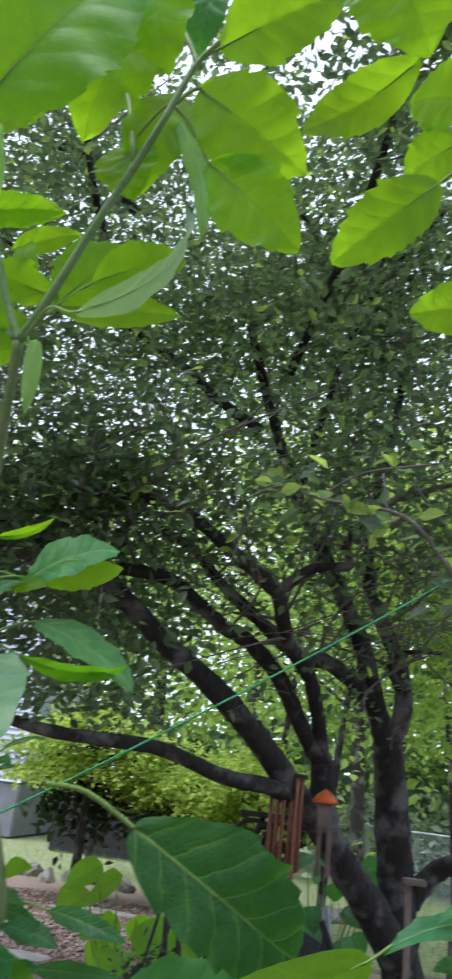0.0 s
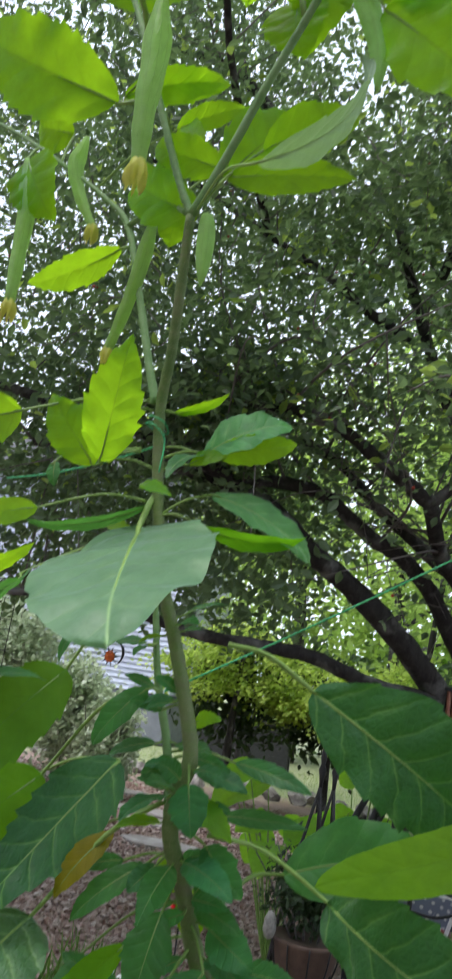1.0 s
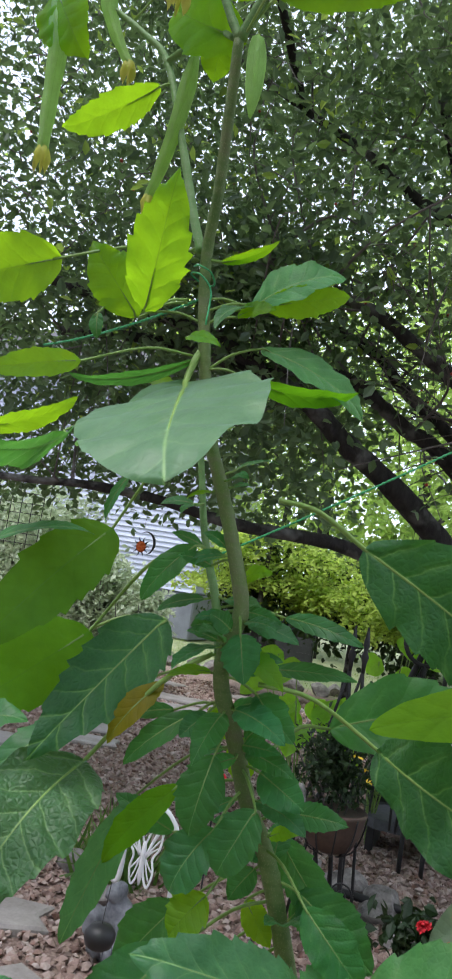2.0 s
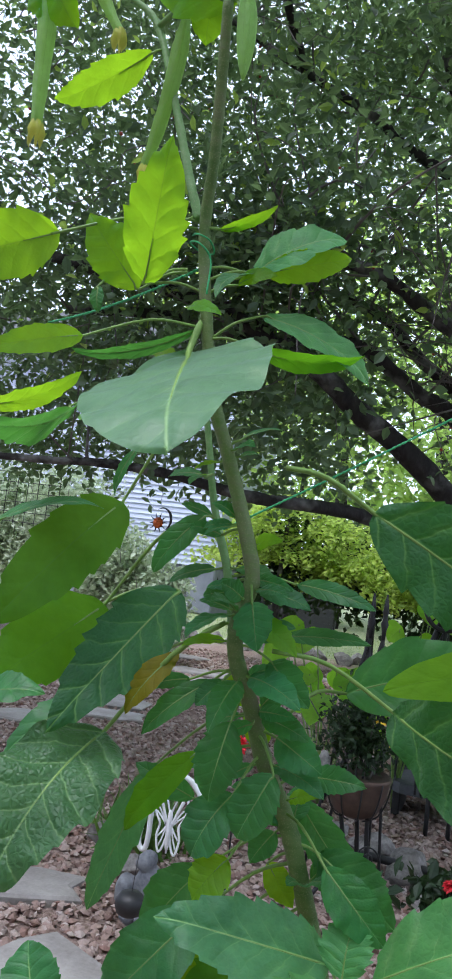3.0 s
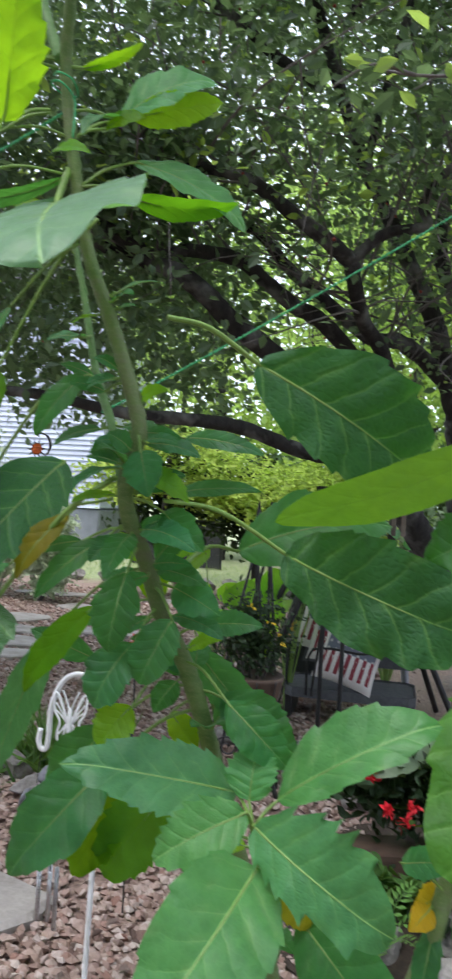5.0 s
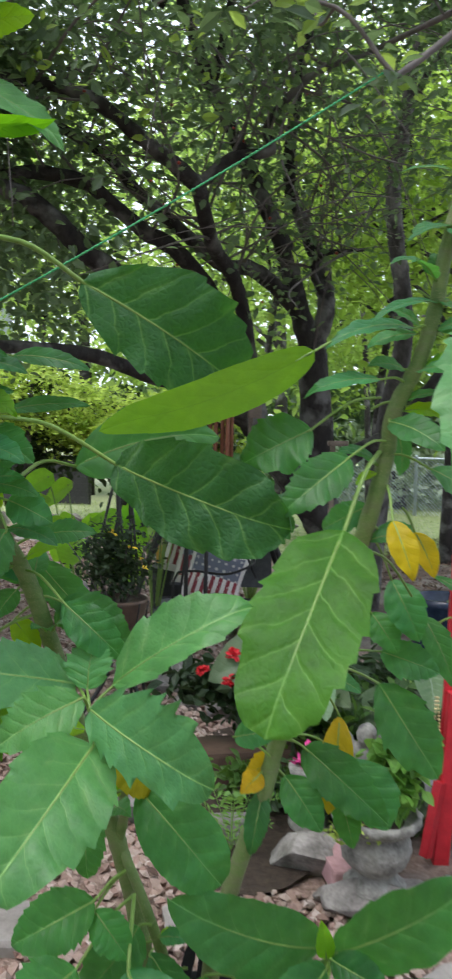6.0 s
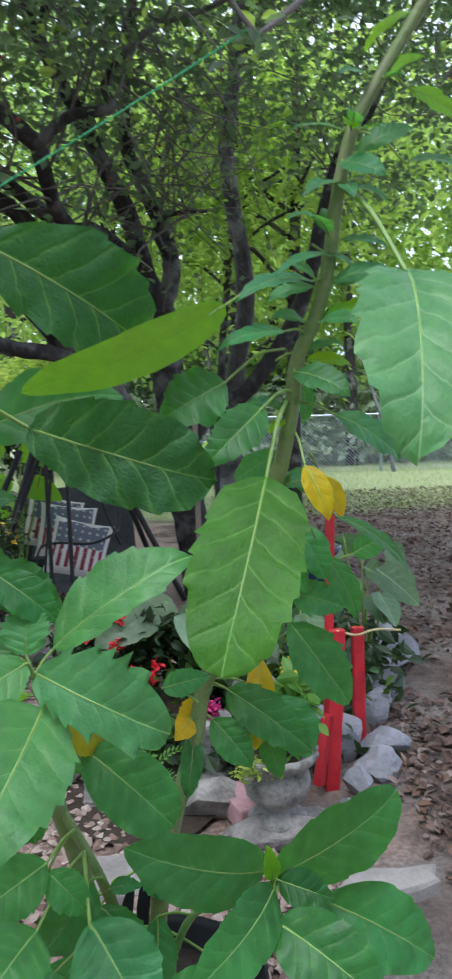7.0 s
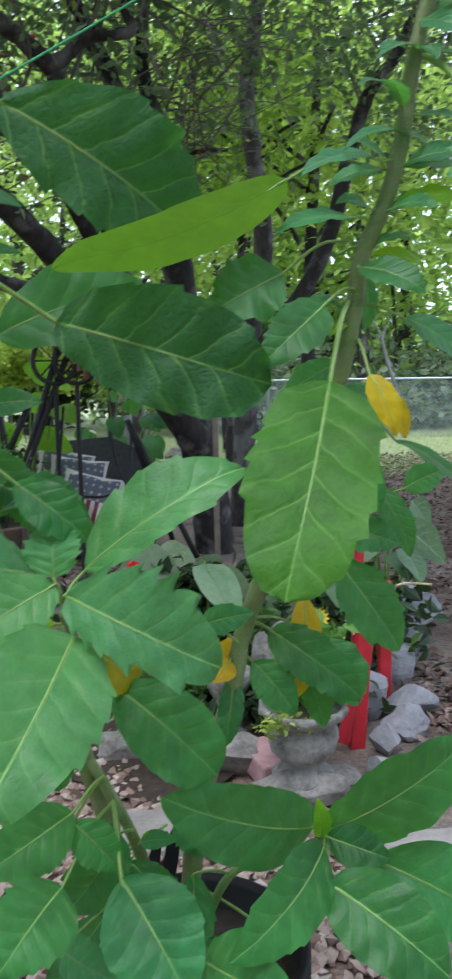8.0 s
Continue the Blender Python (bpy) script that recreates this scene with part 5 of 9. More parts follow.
add_leaf((-0.298, 1.087, 1.936), (-0.249, 1.1, 1.956), (-0.183, 1.1, 1.974), 0.036, (-0.1, -0.92, 0.38), LEAF_YOUNG)
add_leaf((-0.282, 1.09, 1.86), (-0.205, 1.12, 1.91), (-0.027, 1.18, 1.82), 0.075, (0.12, -0.72, 0.68), LEAF_PALE, droop=0.09, wide=0.45, point=0.7)
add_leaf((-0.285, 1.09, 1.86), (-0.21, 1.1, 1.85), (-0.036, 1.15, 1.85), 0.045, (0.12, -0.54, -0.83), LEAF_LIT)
add_leaf((-0.313, 1.08, 2.043), (-0.288, 1.08, 2.043), (-0.193, 1.08, 2.075), 0.019, (0.28, -0.47, -0.84), LEAF_YOUNG)
add_leaf((-0.224, 1.09, 1.669), (-0.211, 1.08, 1.679), (-0.168, 1.05, 1.683), 0.029, (-0.4, -0.46, 0.8), LEAF_GREEN, teeth=0)
add_leaf((-0.229, 1.091, 1.682), (-0.211, 1.1, 1.698), (-0.15, 1.15, 1.727), 0.016, (-0.04, -0.48, 0.88), LEAF_GREEN, teeth=0)
add_leaf((-0.129, 1.1, 1.66), (-0.003, 1.19, 1.61), (0.271, 1.27, 1.44), 0.185, (-0.1, -0.99, 0.05), LEAF_DARK, droop=0.08, blunt=0.56, wide=0.56, point=0.5, asym=0.15)
add_leaf((0.515, 1.19, 1.54), (0.378, 1.09, 1.49), (0.07, 0.985, 1.37), 0.088, (0.03, -0.82, 0.57), LEAF_OLIVE, droop=-0.1, fold=0.0, teeth=0.2, wave=0.35, wide=0.42, point=0.6)
add_leaf((-0.108, 1.07, 1.38), (0.064, 1.16, 1.31), (0.34, 1.04, 1.22), 0.155, (-0.42, -0.9, 0.04), LEAF_DARK, droop=0.14, fold=0.22, wave=2.2, blunt=0.58, wide=0.6, point=0.42, asym=0.08, curl=2.2)
add_leaf((-0.087, 1.12, 1.282), (-0.039, 1.32, 1.3), (0.223, 1.35, 1.364), 0.137, (0, -0.91, 0.41), LEAF_GREEN)
add_leaf((0.497, 1.19, 1.34), (0.427, 1.05, 1.22), (0.313, 0.827, 0.993), 0.158, (-0.11, -0.69, 0.72), LEAF_FRESH, droop=0.05, fold=0.1, teeth=0.9, wave=1.3, blunt=0.56, wide=0.44, point=0.42)
add_leaf((0.607, 1.2, 1.7), (0.661, 1.05, 1.53), (0.563, 0.769, 1.27), 0.180, (-0.01, -0.64, 0.77), LEAF_RIBBED, wave=1.2, blunt=0.5, wide=0.48, point=0.5)
add_leaf((0.514, 1.2, 1.357), (0.441, 1.12, 1.331), (0.331, 1.05, 1.242), 0.073, (0.12, -0.85, 0.52), LEAF_GREEN)
add_leaf((0.496, 1.19, 1.429), (0.38, 1.12, 1.373), (0.27, 1.1, 1.314), 0.097, (-0.02, -0.94, 0.35), LEAF_GREEN, wave=2)
add_leaf((0.517, 1.2, 1.395), (0.509, 1.18, 1.389), (0.582, 1.1, 1.347), 0.056, (-0.34, -0.66, 0.67), LEAF_GREEN)
add_leaf((0.51, 1.2, 1.337), (0.577, 1.17, 1.314), (0.689, 1.15, 1.236), 0.061, (0.23, -0.81, 0.54), LEAF_GREEN)
add_leaf((0.573, 1.2, 1.545), (0.544, 1.18, 1.541), (0.396, 1.1, 1.502), 0.041, (0.09, -0.57, 0.82), LEAF_GREEN)
add_leaf((0.54, 1.2, 1.452), (0.488, 1.15, 1.455), (0.365, 1.1, 1.424), 0.040, (0.04, -0.6, 0.8), LEAF_GREEN)
add_leaf((0.582, 1.2, 1.584), (0.584, 1.19, 1.584), (0.467, 1.12, 1.544), 0.026, (0.01, -0.51, 0.86), LEAF_GREEN)
add_leaf((0.613, 1.2, 1.745), (0.6, 1.18, 1.738), (0.655, 1.12, 1.7), 0.053, (-0.3, -0.69, 0.66), LEAF_GREEN)
add_leaf((0.617, 1.2, 1.761), (0.634, 1.2, 1.758), (0.736, 1.2, 1.805), 0.048, (-0.24, -0.83, 0.51), LEAF_GREEN)
add_leaf((0.631, 1.2, 1.803), (0.741, 1.25, 1.76), (0.831, 1.2, 1.736), 0.040, (-0.09, -0.57, 0.82), LEAF_GREEN)
add_leaf((0.683, 1.2, 1.892), (0.73, 1.2, 1.867), (0.821, 1.2, 1.816), 0.047, (0.18, -0.93, 0.32), LEAF_YOUNG)
add_leaf((0.653, 1.223, 1.72), (0.612, 1.2, 1.709), (0.522, 1.15, 1.674), 0.019, (-0.03, -0.53, 0.85), LEAF_GREEN)
add_leaf((0.592, 1.2, 1.648), (0.574, 1.2, 1.643), (0.497, 1.15, 1.639), 0.023, (0.21, -0.39, 0.89), LEAF_GREEN)
add_leaf((0.669, 1.2, 1.785), (0.619, 1.2, 1.792), (0.514, 1.2, 1.796), 0.018, (0.03, -0.51, 0.86), LEAF_GREEN)
add_leaf((0.584, 1.2, 1.6), (0.568, 1.2, 1.596), (0.629, 1.2, 1.559), 0.032, (0.42, -0.57, 0.7), LEAF_GREEN)
add_leaf((0.482, 1.2, 1.41), (0.532, 1.2, 1.424), (0.605, 1.2, 1.438), 0.027, (-0.16, -0.52, 0.84), LEAF_GREEN)
add_leaf((0.49, 1.191, 1.254), (0.484, 1.2, 1.25), (0.411, 1.25, 1.202), 0.051, (-0.62, -0.77, 0.13), LEAF_GREEN)
add_leaf((0.48, 1.191, 1.22), (0.507, 1.25, 1.207), (0.589, 1.3, 1.168), 0.054, (0.59, -0.78, 0.23), LEAF_GREEN)
add_leaf((0.511, 1.19, 1.286), (0.514, 1.14, 1.231), (0.543, 1.1, 1.143), 0.047, (0, -0.91, 0.41), LEAF_YELLOW, teeth=0.3)
add_leaf((0.543, 1.22, 1.247), (0.569, 1.24, 1.204), (0.597, 1.2, 1.133), 0.042, (-0.03, -0.88, 0.48), LEAF_YELLOW, teeth=0.3)
add_leaf((0.39, 1.24, 0.948), (0.46, 1.32, 0.851), (0.44, 1.27, 0.685), 0.060, (-0.04, -0.98, 0.2), LEAF_YELLOW, teeth=0.3)
add_leaf((0.474, 1.193, 1.2), (0.616, 1.3, 1.12), (0.757, 1.28, 1.007), 0.034, (0.37, -0.72, 0.59), LEAF_GREEN)
add_leaf((0.474, 1.193, 1.2), (0.56, 1.4, 1.094), (0.61, 1.36, 0.984), 0.077, (0.03, -0.93, 0.35), LEAF_GREEN)
add_leaf((0.39, 1.24, 0.948), (0.544, 1.4, 0.954), (0.65, 1.36, 0.926), 0.074, (-0.2, -0.86, 0.47), LEAF_GREEN)
add_leaf((0.39, 1.24, 0.948), (0.542, 1.4, 0.891), (0.658, 1.36, 0.721), 0.110, (0.09, -0.95, 0.29), LEAF_GREEN)
add_leaf((0.467, 1.194, 1.181), (0.626, 1.42, 1.022), (0.683, 1.38, 0.894), 0.060, (0.04, -0.95, 0.31), LEAF_GREEN)
add_leaf((0.347, 1.27, 0.818), (0.394, 1.3, 0.799), (0.544, 1.24, 0.686), 0.085, (-0.08, -0.89, 0.44), LEAF_GREEN, wide=0.4, point=0.75)
add_leaf((0.351, 1.27, 0.833), (0.487, 1.33, 0.764), (0.553, 1.29, 0.653), 0.099, (0.03, -0.93, 0.36), LEAF_GREEN)
add_leaf((0.351, 1.27, 0.833), (0.465, 1.32, 0.703), (0.488, 1.28, 0.621), 0.051, (-0.01, -0.9, 0.43), LEAF_GREEN)
add_leaf((0.335, 1.259, 0.774), (0.36, 1.28, 0.751), (0.426, 1.24, 0.669), 0.070, (-0.01, -0.9, 0.43), LEAF_GREEN)
add_leaf((0.331, 1.267, 0.783), (0.322, 1.25, 0.742), (0.301, 1.21, 0.635), 0.043, (-0.01, -0.94, 0.35), LEAF_GREEN)
add_leaf((0.339, 1.261, 0.788), (0.268, 1.25, 0.829), (0.349, 1.21, 0.859), 0.049, (-0.51, -0.81, 0.29), LEAF_GREEN)
add_leaf((0.429, 1.21, 1.063), (0.524, 1.4, 1.028), (0.569, 1.36, 0.963), 0.061, (-0.06, -0.87, 0.5), LEAF_GREEN)
add_leaf((0.673, 1.522, 0.979), (0.712, 1.5, 1.006), (0.784, 1.46, 1.048), 0.057, (-0.56, -0.81, 0.18), LEAF_GREEN)
add_leaf((0.33, 1.256, 0.759), (0.316, 1.25, 0.766), (0.284, 1.2, 0.751), 0.042, (0.43, -0.51, 0.74), LEAF_YELLOW)
add_leaf((0.343, 1.264, 0.803), (0.347, 1.3, 0.777), (0.29, 1.25, 0.758), 0.049, (0.4, -0.69, 0.6), LEAF_YELLOW)
add_leaf((0.066, 0.985, 0.955), (0.03, 1.05, 0.976), (-0.184, 0.934, 1.03), 0.105, (0.2, -0.72, 0.66), LEAF_PALE, teeth=1.5, wide=0.42, point=0.75, droop=0.06)
add_leaf((0.066, 0.985, 0.955), (0.054, 1.02, 0.978), (0.058, 1.06, 1.04), 0.074, (-0.2, -0.9, 0.3), LEAF_PALE, teeth=1.5, wide=0.5, point=0.55)
add_leaf((0.066, 0.985, 0.955), (0.095, 1.01, 0.989), (0.298, 1, 1.12), 0.095, (-0.1, -0.75, 0.65), LEAF_PALE, wide=0.5, point=0.62, asym=0.3, teeth=1.2)
add_leaf((0.066, 0.985, 0.955), (0.072, 0.959, 0.971), (0.248, 0.885, 0.893), 0.116, (-0.5, -0.8, 0.33), LEAF_PALE, teeth=2.3, wide=0.52, point=0.55, asym=0.3)
add_leaf((0.066, 0.985, 0.955), (0.06, 0.964, 0.984), (-0.049, 0.919, 0.925), 0.078, (0.13, -0.87, 0.48), LEAF_PALE, teeth=2.0, wide=0.45, point=0.7)
add_leaf((0.066, 0.985, 0.955), (0.08, 0.948, 0.924), (-0.014, 0.748, 0.801), 0.142, (0.37, -0.67, 0.64), LEAF_PALE, teeth=1.3, wide=0.4, point=0.7)
add_leaf((0.083, 1.03, 0.812), (0.129, 1.06, 0.811), (0.26, 1.01, 0.695), 0.108, (0.05, -0.93, 0.37), LEAF_GREEN, teeth=0.4, wide=0.55, point=0.45)
add_leaf((0.064, 1.15, 0.789), (0.039, 1.12, 0.759), (0.042, 1.1, 0.643), 0.064, (0.01, -0.99, 0.17), LEAF_GREEN)
add_leaf((-0.081, 1.137, 1.136), (0.008, 1.06, 1.098), (0.101, 1.05, 1.019), 0.065, (0.15, -0.95, 0.29), LEAF_GREEN)
add_leaf((0.028, 1.15, 0.875), (0.085, 1.04, 0.881), (0.162, 1.07, 0.814), 0.072, (-0.1, -0.86, 0.51), LEAF_FADING, wide=0.5, point=0.5)
add_leaf((0.433, 1.09, 0.534), (0.42, 1.1, 0.549), (0.187, 0.995, 0.675), 0.118, (0.38, -0.92, 0.03), LEAF_GREEN, teeth=0.4, wide=0.5, point=0.6)
add_leaf((0.422, 1.09, 0.53), (0.437, 1.09, 0.547), (0.64, 1.06, 0.684), 0.125, (-0.2, -0.97, -0.09), LEAF_GREEN, teeth=0.4, wide=0.52, point=0.55)
add_leaf((0.433, 1.09, 0.534), (0.432, 1.08, 0.545), (0.519, 1.04, 0.524), 0.062, (-0.26, -0.83, 0.49), LEAF_GREEN)
add_leaf((0.433, 1.09, 0.534), (0.418, 1.02, 0.512), (0.557, 0.913, 0.429), 0.118, (-0.07, -0.85, 0.52), LEAF_GREEN, teeth=0.4, wide=0.45, point=0.65)
add_leaf((0.433, 1.09, 0.534), (0.423, 1.06, 0.543), (0.263, 0.916, 0.489), 0.095, (0.27, -0.87, 0.42), LEAF_GREEN, teeth=0.4, wide=0.45, point=0.65)
add_leaf((0.433, 1.09, 0.534), (0.516, 1.1, 0.484), (0.7, 1.05, 0.383), 0.134, (-0.02, -0.91, 0.42), LEAF_GREEN, teeth=0.4)
add_leaf((0.433, 1.09, 0.534), (0.425, 1.08, 0.544), (0.414, 1.06, 0.618), 0.030, (0.12, -0.96, -0.24), LEAF_YOUNG)
add_leaf((0.118, 1.1, 0.623), (0.126, 1, 0.566), (0.206, 0.9, 0.457), 0.131, (-0.14, -0.78, 0.61), LEAF_GREEN, teeth=0.4)
add_leaf((0.118, 1.1, 0.623), (0.048, 1, 0.564), (-0.025, 0.9, 0.524), 0.106, (0.39, -0.58, 0.72), LEAF_GREEN)
add_leaf((0.107, 1.08, 0.673), (0.064, 1.05, 0.64), (-0.05, 1, 0.594), 0.090, (0.17, -0.85, 0.49), LEAF_GREEN)
add_leaf((0.107, 1.08, 0.673), (0.064, 1.05, 0.624), (0.124, 1.02, 0.567), 0.061, (-0.03, -0.9, 0.44), LEAF_GREEN)
add_leaf((0.293, 1.12, 0.474), (0.233, 1.1, 0.494), (0.219, 1.08, 0.373), 0.066, (-0.03, -0.99, 0.17), LEAF_GREEN)
add_leaf((0.18, 1.165, 0.42), (0.238, 1, 0.429), (0.338, 0.9, 0.441), 0.118, (-0.65, -0.59, 0.48), LEAF_GREEN)
add_leaf((0.263, 1.207, 0.552), (0.225, 1.2, 0.549), (0.262, 1.18, 0.47), 0.066, (0.07, -0.96, 0.28), LEAF_GREEN)
add_leaf((0.173, 1.163, 0.443), (0.036, 1.1, 0.398), (0.125, 1, 0.407), 0.073, (-0.66, -0.54, 0.51), LEAF_GREEN)
add_leaf((-0.155, 1.07, 1.476), (-0.136, 1.03, 1.45), (-0.11, 1, 1.384), 0.058, (-0, -0.91, 0.42), LEAF_GREEN)
add_leaf((-0.167, 1.077, 1.38), (-0.112, 1.08, 1.364), (-0.039, 1.05, 1.311), 0.053, (-0.04, -0.9, 0.44), LEAF_GREEN)
add_leaf((-0.149, 1.09, 1.31), (-0.152, 1.05, 1.27), (-0.164, 1.02, 1.16), 0.072, (-0.02, -0.96, 0.27), LEAF_GREEN)
add_leaf((-0.129, 1.11, 1.25), (-0.079, 1.05, 1.21), (-0.114, 1.02, 1.12), 0.068, (-0.02, -0.94, 0.34), LEAF_GREEN, wide=0.5, point=0.6)
add_leaf((-0.129, 1.11, 1.25), (-0.093, 1.1, 1.25), (-0.015, 1.07, 1.22), 0.058, (-0.08, -0.88, 0.47), LEAF_GREEN)
add_leaf((-0.16, 1.086, 1.344), (-0.183, 1.08, 1.322), (-0.211, 1.05, 1.284), 0.037, (0.11, -0.82, 0.56), LEAF_GREEN)
add_leaf((-0.16, 1.086, 1.344), (-0.207, 1.1, 1.316), (-0.305, 1.07, 1.22), 0.042, (-0.06, -0.93, 0.35), LEAF_GREEN)
add_leaf((-0.134, 1.11, 1.27), (-0.194, 1.04, 1.22), (-0.292, 1.02, 1.09), 0.050, (-0.07, -0.94, 0.33), LEAF_OLIVE)
add_leaf((-0.117, 1.12, 1.22), (-0.135, 1.05, 1.17), (-0.179, 1.02, 1.08), 0.072, (-0.04, -0.94, 0.34), LEAF_GREEN, wide=0.5, point=0.6)
add_leaf((-0.087, 1.134, 1.147), (-0.131, 1.05, 1.079), (-0.169, 1.02, 1.022), 0.062, (0.03, -0.89, 0.45), LEAF_YOUNG)
add_leaf((-0.097, 1.129, 1.17), (-0.051, 1.15, 1.19), (0.042, 1.12, 1.202), 0.042, (-0.33, -0.86, 0.39), LEAF_GREEN)
add_leaf((-0.192, 1.104, 1.425), (-0.121, 1.18, 1.393), (0.022, 1.15, 1.406), 0.030, (-0.22, -0.89, 0.4), LEAF_GREEN)
add_leaf((-0.215, 1.133, 1.478), (-0.103, 1.15, 1.48), (0.028, 1.12, 1.46), 0.033, (-0.14, -0.89, 0.44), LEAF_GREEN)
add_leaf((-0.157, 1.07, 1.467), (-0.171, 1.1, 1.461), (-0.23, 1.07, 1.447), 0.045, (0.29, -0.81, 0.5), LEAF_GREEN)
add_leaf((-0.258, 1.169, 1.562), (-0.261, 1.12, 1.572), (-0.332, 1.09, 1.472), 0.051, (-0.06, -0.94, 0.33), LEAF_GREEN)
add_leaf((-0.063, 1.144, 1.089), (-0.018, 1.15, 1.082), (0.104, 1.12, 1.016), 0.087, (-0, -0.91, 0.41), LEAF_GREEN)
add_leaf((-0.087, 1.134, 1.147), (-0.073, 1.2, 1.14), (0.049, 1.17, 1.029), 0.064, (0.08, -0.94, 0.34), LEAF_GREEN)
add_leaf((-0.161, 1.07, 1.448), (-0.158, 1.05, 1.451), (-0.184, 1.02, 1.472), 0.034, (0.78, -0.62, 0.08), LEAF_GREEN)
add_leaf((-0.209, 1.126, 1.464), (-0.158, 1.1, 1.48), (-0.088, 1.07, 1.473), 0.025, (-0.31, -0.83, 0.46), LEAF_GREEN)
add_leaf((-0.168, 1.074, 1.526), (-0.168, 1.1, 1.528), (-0.115, 1.07, 1.546), 0.029, (-0.54, -0.78, 0.31), LEAF_YOUNG)
add_leaf((-0.138, 1.103, 1.28), (-0.126, 1.1, 1.283), (-0.06, 1.07, 1.289), 0.027, (-0.4, -0.82, 0.41), LEAF_GREEN)
add_leaf((-0.134, 1.106, 1.267), (-0.128, 1.08, 1.267), (-0.165, 1.05, 1.247), 0.025, (0.29, -0.75, 0.6), LEAF_GREEN)
add_leaf((-0.197, 1.12, 1.3), (-0.156, 1.1, 1.326), (-0.095, 1.07, 1.357), 0.023, (-0.52, -0.83, 0.23), LEAF_GREEN)
add_leaf((-0.156, 1.089, 1.333), (-0.252, 1.12, 1.309), (-0.319, 1.09, 1.288), 0.027, (0.22, -0.84, 0.49), LEAF_GREEN)
add_leaf((-0.178, 1.077, 1.554), (-0.223, 1.1, 1.543), (-0.27, 1.07, 1.552), 0.026, (0.54, -0.75, 0.39), LEAF_GREEN)
add_leaf((-0.258, 1.169, 1.562), (-0.262, 1.15, 1.574), (-0.308, 1.12, 1.589), 0.021, (0.59, -0.74, 0.32), LEAF_GREEN)
add_leaf((-0.072, 1.141, 1.113), (-0.089, 1.14, 1.102), (-0.116, 1.11, 1.059), 0.042, (0.07, -0.84, 0.54), LEAF_GREEN)
add_leaf((-0.102, 1.126, 1.181), (-0.122, 1.16, 1.158), (-0.078, 1.13, 1.117), 0.042, (-0.1, -0.85, 0.51), LEAF_GREEN)
add_leaf((-0.081, 1.137, 1.136), (-0.22, 1.12, 1.128), (-0.315, 1.09, 1.17), 0.042, (0.4, -0.88, 0.27), LEAF_GREEN)
add_leaf((-0.059, 1.146, 1.076), (-0.1, 1.16, 1.047), (-0.047, 1.13, 1.004), 0.043, (-0.09, -0.87, 0.49), LEAF_YOUNG)
add_leaf((-0.121, 1.114, 1.229), (-0.177, 1.1, 1.208), (-0.217, 1.07, 1.188), 0.030, (0.28, -0.76, 0.58), LEAF_GREEN)
add_leaf((-0.185, 1.08, 1.41), (-0.269, 1.1, 1.35), (-0.328, 1.05, 1.25), 0.045, (0.03, -0.89, 0.45), LEAF_FADING)
add_leaf((-0.054, 1.147, 1.064), (-0.186, 1.12, 0.966), (-0.308, 1.05, 0.81), 0.112, (-0, -0.91, 0.41), LEAF_GREEN)
add_leaf((-0.045, 1.15, 1.04), (-0.163, 1.14, 0.916), (-0.227, 1.1, 0.799), 0.087, (-0.04, -0.94, 0.34), LEAF_OLIVE)
add_leaf((-0.067, 1.143, 1.101), (-0.209, 1.18, 1.006), (-0.291, 1.15, 0.887), 0.091, (-0.08, -0.95, 0.3), LEAF_GREEN)
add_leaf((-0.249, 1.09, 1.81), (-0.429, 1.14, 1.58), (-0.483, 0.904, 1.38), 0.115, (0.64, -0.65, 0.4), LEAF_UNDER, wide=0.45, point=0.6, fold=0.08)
# one folded leaf as two blades: lit half and shaded half painted apart
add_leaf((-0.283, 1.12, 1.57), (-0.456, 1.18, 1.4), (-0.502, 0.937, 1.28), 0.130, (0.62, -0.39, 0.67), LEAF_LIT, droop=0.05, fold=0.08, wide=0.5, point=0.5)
add_leaf((-0.469, 1.2, 1.4), (-0.344, 1.24, 1.44), (-0.401, 0.959, 1.23), 0.122, (0.57, -0.53, 0.63), LEAF_DARK, droop=0.06, fold=0.1, wide=0.42, point=0.75)
add_leaf((-0.19, 1.08, 1.41), (-0.372, 1.08, 1.21), (-0.409, 0.867, 1.03), 0.165, (0.28, -0.63, 0.73), LEAF_QUILTED, wave=2, wide=0.42, point=0.65)
add_leaf((-0.138, 1.1, 1.28), (-0.314, 1.16, 1.15), (-0.352, 1.06, 0.944), 0.060, (0.33, -0.86, 0.4), LEAF_PALE, wave=1.6)
add_leaf((-0.199, 1.1, 1.378), (-0.438, 1.25, 1.251), (-0.578, 1.1, 1.122), 0.077, (-0.03, -0.63, 0.77), LEAF_GREEN)
add_leaf((-0.52, 0.85, 1.246), (-0.472, 0.85, 1.266), (-0.353, 0.85, 1.303), 0.060, (-0.22, -0.68, 0.7), LEAF_GREEN)
add_leaf((-0.268, 0.834, 0.853), (-0.293, 0.85, 0.898), (-0.341, 0.88, 0.974), 0.089, (0.02, -0.93, 0.38), LEAF_GREEN)
add_leaf((-0.61, 0.937, 1.482), (-0.565, 0.95, 1.503), (-0.388, 1, 1.568), 0.044, (-0.17, -0.5, 0.85), LEAF_GREEN)
